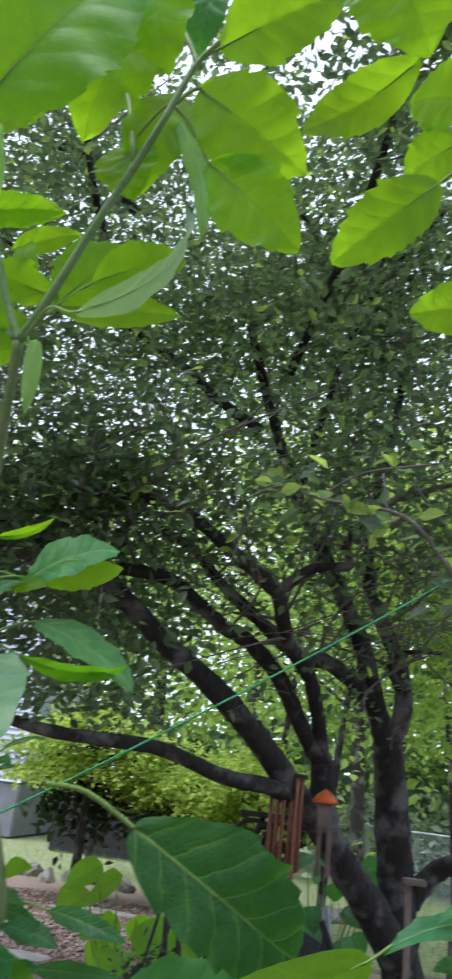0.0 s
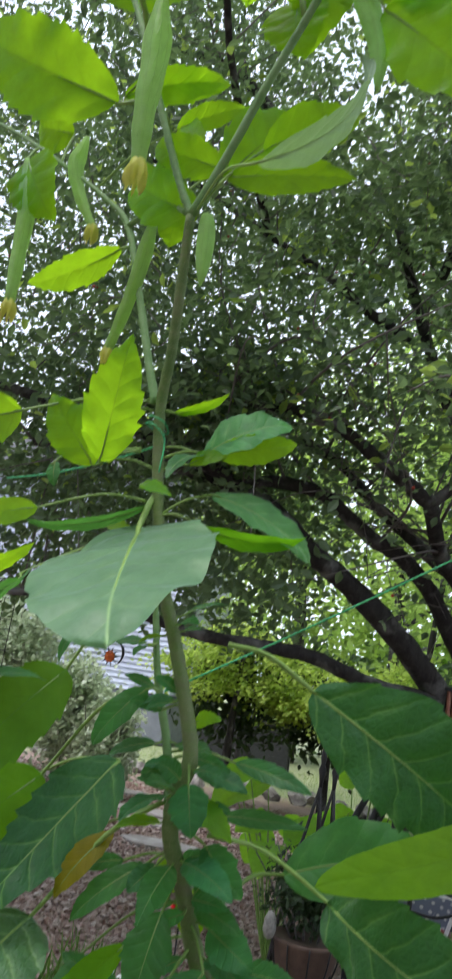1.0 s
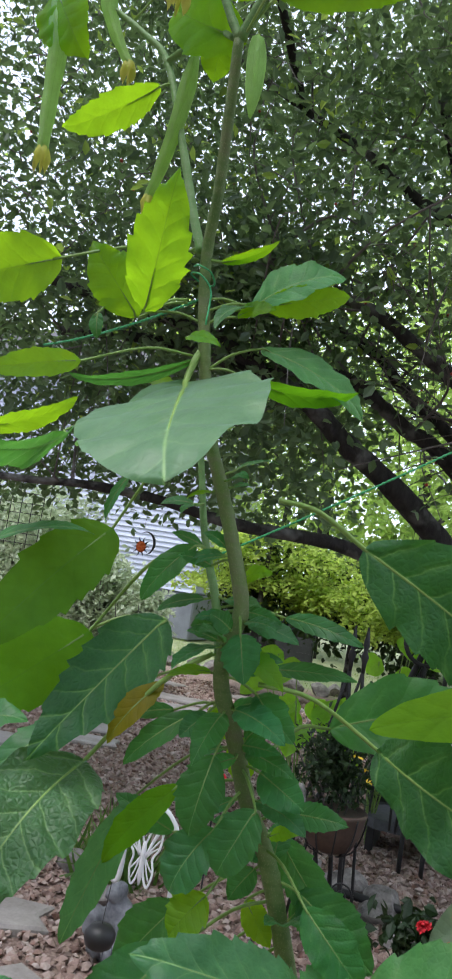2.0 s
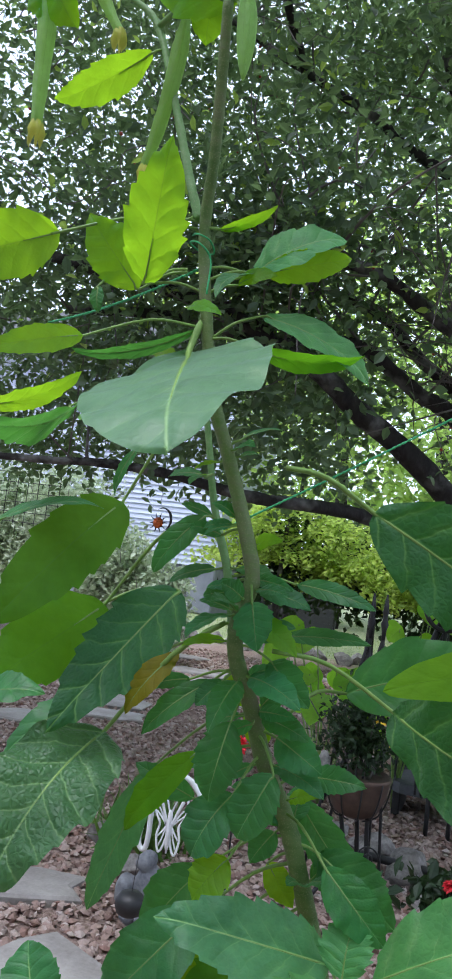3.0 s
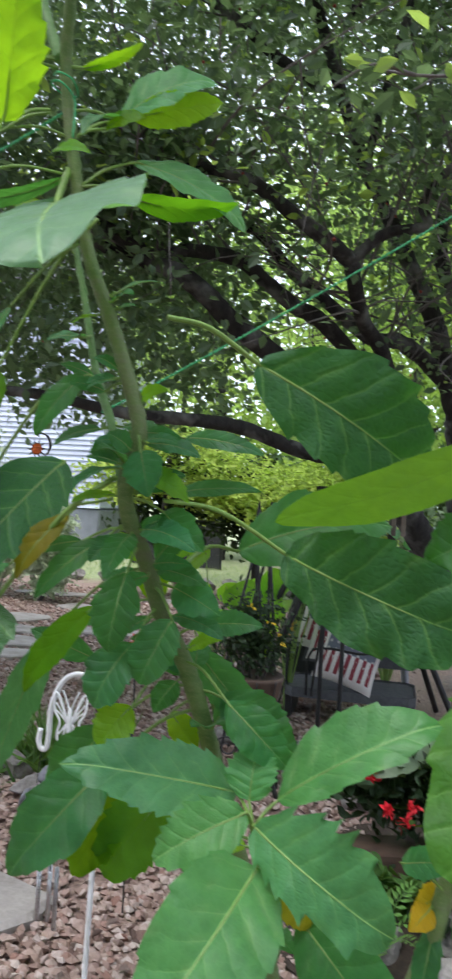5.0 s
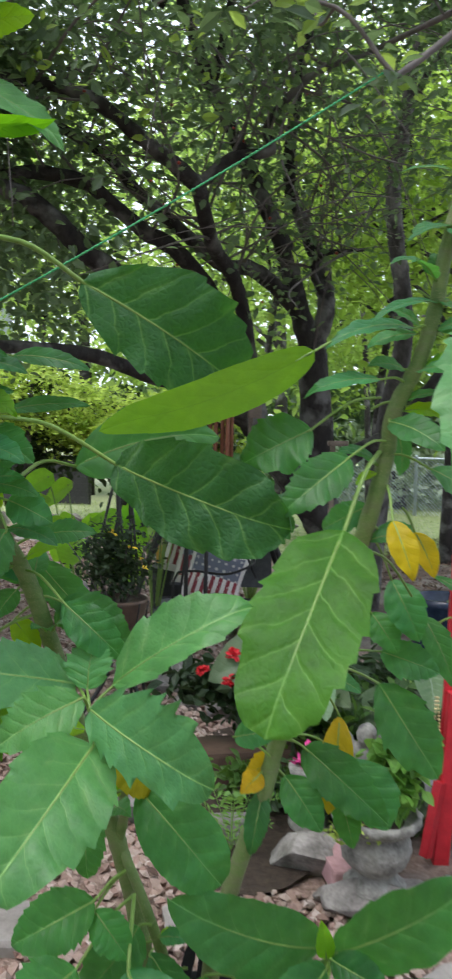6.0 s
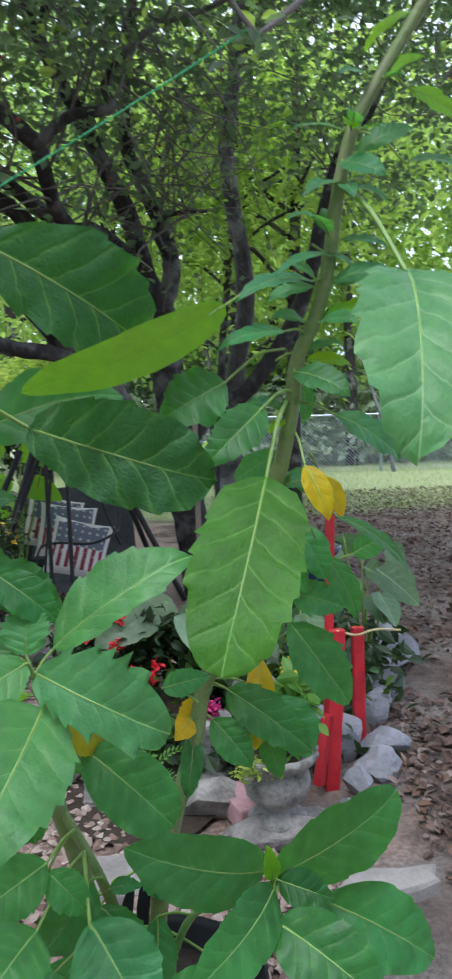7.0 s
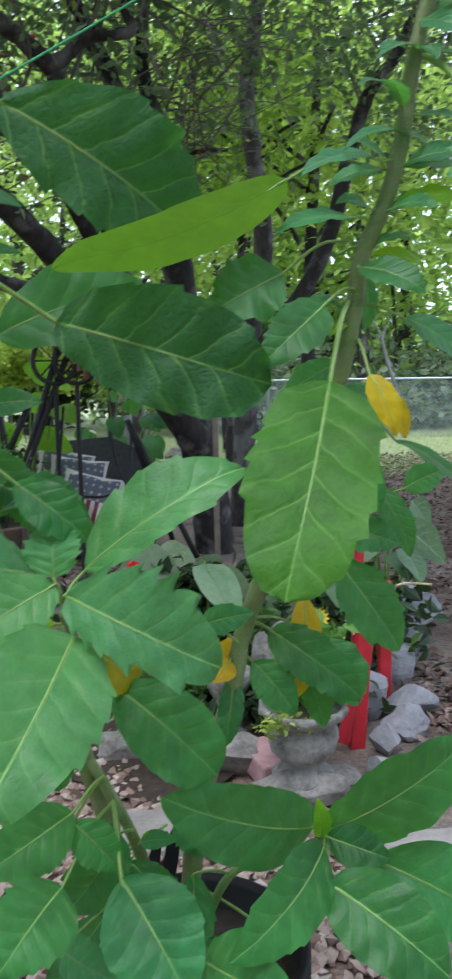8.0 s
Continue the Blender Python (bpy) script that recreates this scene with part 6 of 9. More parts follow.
add_leaf((-0.269, 1.099, 1.779), (-0.39, 1.1, 1.676), (-0.426, 1.1, 1.589), 0.021, (-0.16, -0.99, 0.07), LEAF_GREEN)
add_leaf((-0.086, 1.135, 1.146), (-0.097, 1.124, 1.155), (-0.147, 1.076, 1.173), 0.037, (0.63, -0.4, 0.67), LEAF_GREEN)
add_leaf((-0.086, 1.135, 1.146), (-0.072, 1.131, 1.156), (-0.02, 1.117, 1.177), 0.032, (-0.42, -0.62, 0.66), LEAF_YOUNG)
add_leaf((-0.086, 1.135, 1.146), (-0.103, 1.13, 1.151), (-0.153, 1.117, 1.153), 0.021, (0.19, -0.63, 0.75), LEAF_GREEN)
add_leaf((-0.114, 1.119, 1.206), (-0.12, 1.124, 1.222), (-0.152, 1.149, 1.288), 0.047, (-0.04, -0.94, 0.34), LEAF_YOUNG)
add_leaf((-0.114, 1.119, 1.206), (-0.127, 1.108, 1.201), (-0.166, 1.071, 1.175), 0.022, (0.19, -0.71, 0.68), LEAF_GREEN)
add_leaf((-0.114, 1.119, 1.206), (-0.097, 1.113, 1.206), (-0.008, 1.076, 1.186), 0.043, (-0.02, -0.52, 0.85), LEAF_GREEN)
add_leaf((-0.136, 1.104, 1.274), (-0.126, 1.109, 1.289), (-0.074, 1.133, 1.346), 0.049, (-0.01, -0.92, 0.4), LEAF_GREEN)
add_leaf((-0.136, 1.104, 1.274), (-0.153, 1.105, 1.271), (-0.21, 1.108, 1.247), 0.024, (-0.33, -0.63, 0.71), LEAF_GREEN)
add_leaf((-0.136, 1.104, 1.274), (-0.119, 1.098, 1.275), (-0.038, 1.071, 1.261), 0.041, (-0.1, -0.67, 0.74), LEAF_GREEN)
add_leaf((-0.136, 1.104, 1.274), (-0.147, 1.107, 1.287), (-0.196, 1.121, 1.324), 0.037, (0.12, -0.87, 0.47), LEAF_YOUNG)
add_leaf((-0.156, 1.089, 1.332), (-0.156, 1.072, 1.327), (-0.156, 0.968, 1.272), 0.045, (0.22, -0.46, 0.86), LEAF_GREEN)
add_leaf((-0.156, 1.089, 1.332), (-0.139, 1.083, 1.331), (-0.085, 1.066, 1.313), 0.023, (0.09, -0.57, 0.82), LEAF_GREEN)
add_leaf((-0.156, 1.089, 1.332), (-0.141, 1.079, 1.334), (-0.045, 1.02, 1.315), 0.050, (-0.22, -0.59, 0.78), LEAF_GREEN)
add_leaf((-0.167, 1.077, 1.382), (-0.153, 1.076, 1.392), (-0.079, 1.073, 1.421), 0.035, (-0.28, -0.73, 0.63), LEAF_GREEN)
add_leaf((-0.167, 1.077, 1.382), (-0.151, 1.075, 1.389), (-0.089, 1.07, 1.398), 0.028, (-0.18, -0.66, 0.73), LEAF_GREEN)
add_leaf((-0.167, 1.077, 1.382), (-0.183, 1.069, 1.383), (-0.242, 1.039, 1.371), 0.026, (0.08, -0.51, 0.85), LEAF_YOUNG)
add_leaf((-0.166, 1.07, 1.426), (-0.173, 1.054, 1.424), (-0.211, 0.972, 1.392), 0.045, (-0.17, -0.29, 0.94), LEAF_GREEN)
add_leaf((-0.166, 1.07, 1.426), (-0.182, 1.069, 1.432), (-0.232, 1.064, 1.44), 0.023, (0.16, -0.65, 0.74), LEAF_GREEN)
add_leaf((-0.166, 1.07, 1.426), (-0.149, 1.067, 1.422), (-0.065, 1.051, 1.381), 0.042, (0.2, -0.71, 0.67), LEAF_YOUNG)
add_leaf((-0.166, 1.07, 1.426), (-0.168, 1.054, 1.433), (-0.179, 0.974, 1.447), 0.035, (0.45, 0.09, 0.89), LEAF_GREEN)
add_leaf((-0.158, 1.07, 1.462), (-0.14, 1.072, 1.463), (-0.058, 1.079, 1.449), 0.042, (0.19, -0.65, 0.73), LEAF_GREEN)
add_leaf((-0.158, 1.07, 1.462), (-0.142, 1.063, 1.466), (-0.085, 1.038, 1.464), 0.028, (-0.2, -0.54, 0.82), LEAF_GREEN)
add_leaf((-0.158, 1.07, 1.462), (-0.176, 1.069, 1.465), (-0.224, 1.065, 1.46), 0.024, (-0.02, -0.69, 0.72), LEAF_GREEN)
add_leaf((-0.18, 1.078, 1.561), (-0.197, 1.072, 1.558), (-0.236, 1.058, 1.541), 0.020, (-0.11, -0.63, 0.77), LEAF_GREEN)
add_leaf((-0.18, 1.078, 1.561), (-0.194, 1.079, 1.572), (-0.238, 1.081, 1.594), 0.026, (0.3, -0.67, 0.68), LEAF_GREEN)
add_leaf((-0.18, 1.078, 1.561), (-0.198, 1.079, 1.561), (-0.252, 1.081, 1.55), 0.026, (-0.18, -0.66, 0.73), LEAF_GREEN)
add_leaf((-0.067, 1.143, 1.1), (-0.077, 1.148, 1.114), (-0.131, 1.174, 1.169), 0.039, (0.24, -0.76, 0.6), LEAF_GREEN)
add_leaf((-0.067, 1.143, 1.1), (-0.067, 1.153, 1.114), (-0.068, 1.203, 1.163), 0.039, (0.23, -0.68, 0.7), LEAF_GREEN)
add_leaf((-0.067, 1.143, 1.1), (-0.081, 1.144, 1.111), (-0.145, 1.151, 1.144), 0.035, (0.3, -0.65, 0.7), LEAF_GREEN)
add_leaf((-0.039, 1.15, 1.026), (-0.029, 1.139, 1.037), (0.019, 1.089, 1.066), 0.038, (-0.56, -0.05, 0.82), LEAF_GREEN)
add_leaf((-0.039, 1.15, 1.026), (-0.029, 1.152, 1.041), (0.027, 1.161, 1.093), 0.044, (-0.36, -0.78, 0.51), LEAF_GREEN)
add_leaf((-0.039, 1.15, 1.026), (-0.041, 1.135, 1.036), (-0.049, 1.086, 1.052), 0.026, (0.33, 0.25, 0.91), LEAF_GREEN)
add_leaf((-0.272, 1.098, 1.793), (-0.284, 1.086, 1.8), (-0.314, 1.056, 1.805), 0.018, (0.51, -0.39, 0.76), LEAF_YOUNG)
add_leaf((-0.272, 1.098, 1.793), (-0.289, 1.094, 1.793), (-0.331, 1.087, 1.781), 0.019, (-0.07, -0.71, 0.7), LEAF_YOUNG)
add_leaf((-0.221, 1.089, 1.662), (-0.238, 1.085, 1.658), (-0.274, 1.075, 1.642), 0.016, (-0.19, -0.62, 0.76), LEAF_YOUNG)
add_leaf((-0.221, 1.089, 1.662), (-0.206, 1.094, 1.671), (-0.18, 1.103, 1.679), 0.014, (-0.02, -0.64, 0.77), LEAF_GREEN)
add_leaf((0.519, 1.2, 1.405), (0.523, 1.209, 1.39), (0.545, 1.252, 1.297), 0.036, (0.41, -0.86, -0.3), LEAF_GREEN)
add_leaf((0.519, 1.2, 1.405), (0.536, 1.2, 1.408), (0.618, 1.197, 1.401), 0.038, (0.05, -0.68, 0.73), LEAF_YOUNG)
add_leaf((0.549, 1.2, 1.47), (0.533, 1.192, 1.476), (0.469, 1.159, 1.479), 0.036, (0.35, -0.61, 0.71), LEAF_GREEN)
add_leaf((0.549, 1.2, 1.47), (0.556, 1.184, 1.473), (0.596, 1.099, 1.462), 0.043, (-0.45, -0.32, 0.83), LEAF_GREEN)
add_leaf((0.549, 1.2, 1.47), (0.564, 1.192, 1.476), (0.661, 1.143, 1.484), 0.056, (-0.34, -0.56, 0.75), LEAF_YOUNG)
add_leaf((0.549, 1.2, 1.47), (0.565, 1.199, 1.478), (0.646, 1.195, 1.494), 0.041, (-0.17, -0.64, 0.75), LEAF_GREEN)
add_leaf((0.57, 1.2, 1.535), (0.552, 1.2, 1.535), (0.471, 1.2, 1.512), 0.040, (-0.21, -0.65, 0.73), LEAF_GREEN)
add_leaf((0.57, 1.2, 1.535), (0.585, 1.192, 1.541), (0.681, 1.146, 1.547), 0.056, (-0.33, -0.58, 0.74), LEAF_GREEN)
add_leaf((0.57, 1.2, 1.535), (0.556, 1.198, 1.547), (0.5, 1.192, 1.576), 0.031, (0.4, -0.68, 0.62), LEAF_GREEN)
add_leaf((0.57, 1.2, 1.535), (0.587, 1.2, 1.54), (0.677, 1.199, 1.541), 0.044, (-0.01, -0.66, 0.75), LEAF_GREEN)
add_leaf((0.586, 1.2, 1.613), (0.604, 1.195, 1.613), (0.678, 1.172, 1.596), 0.037, (0.02, -0.56, 0.83), LEAF_GREEN)
add_leaf((0.586, 1.2, 1.613), (0.584, 1.203, 1.63), (0.576, 1.214, 1.671), 0.026, (-0.06, -0.97, 0.25), LEAF_GREEN)
add_leaf((0.586, 1.2, 1.613), (0.576, 1.188, 1.621), (0.53, 1.131, 1.638), 0.039, (0.38, -0.04, 0.92), LEAF_GREEN)
add_leaf((0.602, 1.2, 1.703), (0.586, 1.192, 1.704), (0.533, 1.168, 1.692), 0.025, (0.11, -0.62, 0.78), LEAF_GREEN)
add_leaf((0.602, 1.2, 1.703), (0.602, 1.183, 1.699), (0.599, 1.114, 1.664), 0.031, (-0.18, -0.44, 0.88), LEAF_GREEN)
add_leaf((0.602, 1.2, 1.703), (0.616, 1.188, 1.699), (0.666, 1.144, 1.666), 0.030, (0.07, -0.54, 0.84), LEAF_GREEN)
add_leaf((0.625, 1.2, 1.793), (0.619, 1.183, 1.797), (0.598, 1.116, 1.798), 0.031, (0.53, -0.16, 0.84), LEAF_GREEN)
add_leaf((0.625, 1.2, 1.793), (0.636, 1.186, 1.793), (0.668, 1.145, 1.783), 0.020, (-0.07, -0.3, 0.95), LEAF_GREEN)
add_leaf((0.625, 1.2, 1.793), (0.618, 1.183, 1.793), (0.593, 1.125, 1.78), 0.031, (0.36, -0.35, 0.86), LEAF_YOUNG)
add_leaf((0.674, 1.2, 1.878), (0.657, 1.195, 1.882), (0.593, 1.177, 1.881), 0.027, (0.16, -0.6, 0.78), LEAF_GREEN)
add_leaf((0.674, 1.2, 1.878), (0.681, 1.184, 1.878), (0.7, 1.143, 1.865), 0.022, (0.05, -0.26, 0.96), LEAF_GREEN)
add_leaf((0.674, 1.2, 1.878), (0.688, 1.196, 1.889), (0.749, 1.179, 1.914), 0.036, (-0.44, -0.64, 0.63), LEAF_YOUNG)
add_leaf((0.753, 1.2, 2.002), (0.763, 1.186, 2.009), (0.791, 1.147, 2.017), 0.025, (-0.21, 0.03, 0.98), LEAF_YOUNG)
add_leaf((0.753, 1.2, 2.002), (0.738, 1.208, 1.997), (0.664, 1.245, 1.947), 0.037, (-0.64, -0.54, 0.54), LEAF_YOUNG)
add_leaf((0.503, 1.197, 1.31), (0.491, 1.185, 1.307), (0.455, 1.15, 1.288), 0.020, (0.05, -0.53, 0.85), LEAF_YOUNG)
add_leaf((0.503, 1.197, 1.31), (0.49, 1.189, 1.319), (0.426, 1.147, 1.342), 0.039, (0.52, -0.37, 0.77), LEAF_GREEN)
add_leaf((0.503, 1.197, 1.31), (0.492, 1.188, 1.32), (0.443, 1.149, 1.343), 0.029, (0.61, -0.34, 0.72), LEAF_GREEN)
add_leaf((0.469, 1.194, 1.184), (0.485, 1.196, 1.192), (0.552, 1.202, 1.203), 0.033, (-0.05, -0.71, 0.71), LEAF_GREEN)
add_leaf((0.469, 1.194, 1.184), (0.46, 1.21, 1.185), (0.427, 1.27, 1.169), 0.031, (-0.33, 0.06, 0.94), LEAF_YOUNG)
add_leaf((0.469, 1.194, 1.184), (0.472, 1.199, 1.201), (0.484, 1.216, 1.243), 0.028, (-0.35, -0.83, 0.44), LEAF_GREEN)
add_leaf((0.395, 1.236, 0.962), (0.413, 1.234, 0.959), (0.486, 1.226, 0.926), 0.034, (0.18, -0.77, 0.61), LEAF_GREEN)
add_leaf((0.395, 1.236, 0.962), (0.408, 1.224, 0.963), (0.455, 1.178, 0.952), 0.025, (-0.13, -0.36, 0.92), LEAF_GREEN)
add_leaf((0.143, 1.138, 0.524), (0.157, 1.135, 0.535), (0.191, 1.129, 0.549), 0.017, (-0.4, -0.66, 0.64), LEAF_YOUNG)
add_leaf((0.143, 1.138, 0.524), (0.157, 1.132, 0.533), (0.209, 1.109, 0.547), 0.029, (-0.44, -0.57, 0.69), LEAF_GREEN)
add_leaf((0.087, 1.042, 0.786), (0.091, 1.049, 0.802), (0.105, 1.07, 0.84), 0.025, (-0.21, -0.82, 0.53), LEAF_YOUNG)
add_leaf((0.087, 1.042, 0.786), (0.095, 1.029, 0.795), (0.128, 0.975, 0.814), 0.036, (-0.61, -0.09, 0.79), LEAF_GREEN)
add_leaf((0.087, 1.042, 0.786), (0.074, 1.032, 0.793), (0.023, 0.994, 0.806), 0.027, (0.48, -0.38, 0.79), LEAF_YOUNG)
add_leaf((0.069, 1.02, 0.913), (0.077, 1.023, 0.929), (0.092, 1.03, 0.953), 0.018, (-0.29, -0.86, 0.42), LEAF_YOUNG)
add_leaf((0.069, 1.02, 0.913), (0.053, 1.016, 0.919), (-0.014, 0.998, 0.925), 0.032, (0.24, -0.61, 0.76), LEAF_YOUNG)
add_leaf((0.069, 1.02, 0.913), (0.087, 1.022, 0.916), (0.128, 1.027, 0.915), 0.021, (0.1, -0.65, 0.76), LEAF_YOUNG)
add_leaf((-0.221, 1.14, 1.491), (-0.224, 1.155, 1.482), (-0.23, 1.196, 1.446), 0.019, (-0.9, 0.19, 0.38), LEAF_GREEN)
add_leaf((-0.221, 1.14, 1.491), (-0.204, 1.136, 1.493), (-0.132, 1.117, 1.483), 0.035, (-0.03, -0.58, 0.82), LEAF_GREEN)
add_leaf((-0.221, 1.14, 1.491), (-0.238, 1.135, 1.488), (-0.311, 1.116, 1.46), 0.031, (-0.08, -0.73, 0.68), LEAF_GREEN)
add_leaf((-0.287, 1.188, 1.644), (-0.29, 1.17, 1.643), (-0.296, 1.135, 1.632), 0.015, (-0.3, -0.24, 0.92), LEAF_YOUNG)
add_leaf((-0.287, 1.188, 1.644), (-0.305, 1.187, 1.646), (-0.368, 1.182, 1.639), 0.028, (-0.04, -0.65, 0.76), LEAF_GREEN)
add_leaf((-0.287, 1.188, 1.644), (-0.29, 1.17, 1.642), (-0.297, 1.116, 1.623), 0.025, (-0.16, -0.31, 0.94), LEAF_GREEN)
add_leaf((0.147, 1.1, 0.574), (0.126, 1.1, 0.571), (0.046, 1.06, 0.481), 0.085, (0.2, -0.9, 0.4), LEAF_GREEN, wide=0.45, point=0.6)
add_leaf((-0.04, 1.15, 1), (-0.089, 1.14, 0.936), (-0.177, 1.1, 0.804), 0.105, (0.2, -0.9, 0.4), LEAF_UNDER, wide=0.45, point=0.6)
for x, y, z, dx, dz, w in ((0.02, 1.12, 0.47, -0.10, -0.09, 0.07), (0.10, 1.16, 0.40, -0.09, -0.07, 0.07), (0.14, 1.14, 0.50, 0.09, -0.08, 0.06), (0.05, 1.10, 0.36, 0.09, -0.05, 0.07),
                           (-0.04, 1.10, 0.42, -0.08, -0.08, 0.06), (0.12, 1.10, 0.33, -0.07, -0.06, 0.07), (0.24, 1.12, 0.38, 0.05, -0.09, 0.055), (0.33, 1.10, 0.40, -0.05, -0.09, 0.05)):
    add_leaf((0.2, 1.18, z + 0.03), (x, y, z), (x + dx, y - 0.07, z + dz), w, (0.1 - dx, -0.8, 0.6), LEAF_GREEN)
add_bud([(-0.041, 0.95, 2.82), (-0.005, 0.95, 2.738), (0.021, 0.95, 2.653), (0.028, 0.95, 2.57)], 0.042, False)
add_bud([(-0.241, 0.97, 2.364), (-0.235, 0.97, 2.297), (-0.232, 0.97, 2.229)], 0.030, False)
add_bud([(-0.374, 0.9, 2.781), (-0.362, 0.9, 2.629), (-0.361, 0.9, 2.525), (-0.353, 0.9, 2.421)], 0.050, True)
add_bud([(-0.737, 1.1, 2.612), (-0.708, 1.1, 2.495), (-0.701, 1.1, 2.378), (-0.696, 1.1, 2.271)], 0.040, True)
add_bud([(-0.617, 1.12, 2.673), (-0.627, 1.12, 2.596), (-0.598, 1.12, 2.519), (-0.557, 1.12, 2.451)], 0.036, True)
add_bud([(-0.41, 1.1, 2.467), (-0.419, 1.1, 2.343), (-0.437, 1.1, 2.237), (-0.454, 1.1, 2.169)], 0.031, True)

# ---- pot and ties ----
POT_BLACK = plain("black_plastic", (0.007, 0.007, 0.008), (0.016, 0.016, 0.018), 0.6, scale=12, relief=0.15)
SOIL = plain("potting_soil", (0.02, 0.014, 0.010), (0.06, 0.042, 0.03), 0.95, scale=40, fine=150, relief=1.0, dist=0.01)
POT_BLACK.node_tree.nodes["Principled BSDF"].inputs["Specular IOR Level"].default_value = 0.2
pot = thing("nursery_pot", (0.24, 1.22, 0), "large black plastic nursery pot on gravel", "plant pot")
v, f = lathe(0.24, 1.22, [(0.15, 0.0), (0.155, 0.01), (0.185, 0.235), (0.20, 0.245), (0.20, 0.285), (0.192, 0.287), (0.182, 0.275), (0.178, 0.20)], 36)
part("pot_wall", mesh_of("pot_wall", v, f, POT_BLACK), pot)
v, f = lathe(0.24, 1.22, [(0.178, 0.20), (0.178, 0.225), (0.10, 0.24), (0.01, 0.245)], 30, wob=0.03)
part("soil", mesh_of("soil", v, f, SOIL), pot, "dark potting soil")

for k, (x, w, h) in enumerate(((0.175, 0.022, 0.10), (0.21, 0.024, 0.125))):        # torn flaps of the rim
    pv = []
    for i in range(5):
        q = i / 4
        for sx in (-1, 1):
            for dy in (0.0, 0.003):
                pv.append((x + 0.02 * q + sx * w * (0.6 + 0.5 * math.sin(2.2 * q)) * (1 - 0.45 * q ** 4) * 0.6, 1.375 + 0.02 * q + dy, 0.272 + h * q + 0.01 * sx * q))
    pf = []
    for i in range(4):
        a = i * 4
        pf += [(a, a + 2, a + 6, a + 4), (a + 1, a + 5, a + 7, a + 3), (a, a + 4, a + 5, a + 1), (a + 2, a + 3, a + 7, a + 6)]
    pf += [(0, 1, 3, 2), (16, 18, 19, 17)]
    part("rim_flap", mesh_of("rim_flap", pv, pf, POT_BLACK, smooth=False), pot, "torn black plastic flap")

TWINE = plain("green_twine", (0.03, 0.28, 0.10), (0.07, 0.45, 0.19), 0.6, scale=200, fine=900)


def twine(points, r=0.0021):
    ob = thing("garden_twine", points[0], "taut bright green garden twine tied to a stem", "twine", "tying twine")
    strands = []
    a, b = Vector(points[0]), Vector(points[-1])
    ln = (b - a).length
    s = (b - a).cross(Vector((0, 0, 1))).normalized()
    u = s.cross(b - a).normalized()
    k = max(12, int(ln * 140))
    for ph in (0, math.pi):
        pts = []
        for i in range(k + 1):
            q = a.lerp(b, i / k) - Vector((0, 0, 0.012 * 4 * (i / k) * (1 - i / k)))
            w = i / k * ln * 260 + ph
            pts.append(tuple(q + s * r * 0.7 * math.cos(w) + u * r * 0.7 * math.sin(w)))
        strands.append(tube(pts, r * 0.8, sides=5, per=1))
    v, f = join(*strands)
    part("strand", mesh_of("strand", v, f, TWINE), ob)
    return ob


twine([(-0.40, 1.55, 1.563), (0.571, 1.768, 2.221)])
twine([(-0.312, 1.090, 1.983), (-0.817, 1.400, 1.983)])
v, f = tube([(-0.333, 1.08, 2.035), (-0.315, 1.06, 2.028), (-0.296, 1.07, 2.02), (-0.30, 1.10, 2.01), (-0.325, 1.10, 2.015), (-0.334, 1.075, 2.02), (-0.31, 1.06, 2.012), (-0.293, 1.075, 1.99), (-0.29, 1.07, 1.93)], 0.0016, sides=6)
tagged(new("twine_knot", mesh_of("twine_knot", v, f, TWINE)), "knotted green twine round the stem", "twine")


# ---- house, fence and far yard ----
SIDING = plain("pale_blue_siding", (0.46, 0.50, 0.62), (0.56, 0.60, 0.73), 0.55, scale=2, fine=30, relief=0.1)
CONCRETE = plain("grey_foundation", (0.13, 0.14, 0.16), (0.22, 0.23, 0.26), 0.85, scale=3, fine=40, relief=0.5)
SHINGLE = plain("dark_shingles", (0.05, 0.05, 0.055), (0.11, 0.11, 0.115), 0.9, scale=6, fine=60)
STEEL = plain("galvanised_steel", (0.40, 0.46, 0.55), (0.55, 0.61, 0.70), 0.45, metal=0.6, scale=10)
BLACK_METAL = plain("black_iron", (0.010, 0.010, 0.011), (0.028, 0.028, 0.030), 0.5, scale=15, relief=0.3)

HX0, HX1, HY = -15.0, -6.7, 18.0
house = thing("house", (HX0, HY, 0), "house wall with pale blue lap siding above grey foundation", "house")
v, f = box((HX0 + HX1) / 2, HY + 2.1, 0, HX1 - HX0, 4.0, 1.15, bev=0.01)
part("foundation", mesh_of("foundation", v, f, CONCRETE, smooth=False), house, "grey concrete foundation")
v, f = box((HX0 + HX1) / 2, HY + 2.1, 1.15, HX1 - HX0 - 0.06, 3.9, 5.5, bev=0.01)
wall = part("wall", mesh_of("wall", v, f, SIDING, smooth=False), house)
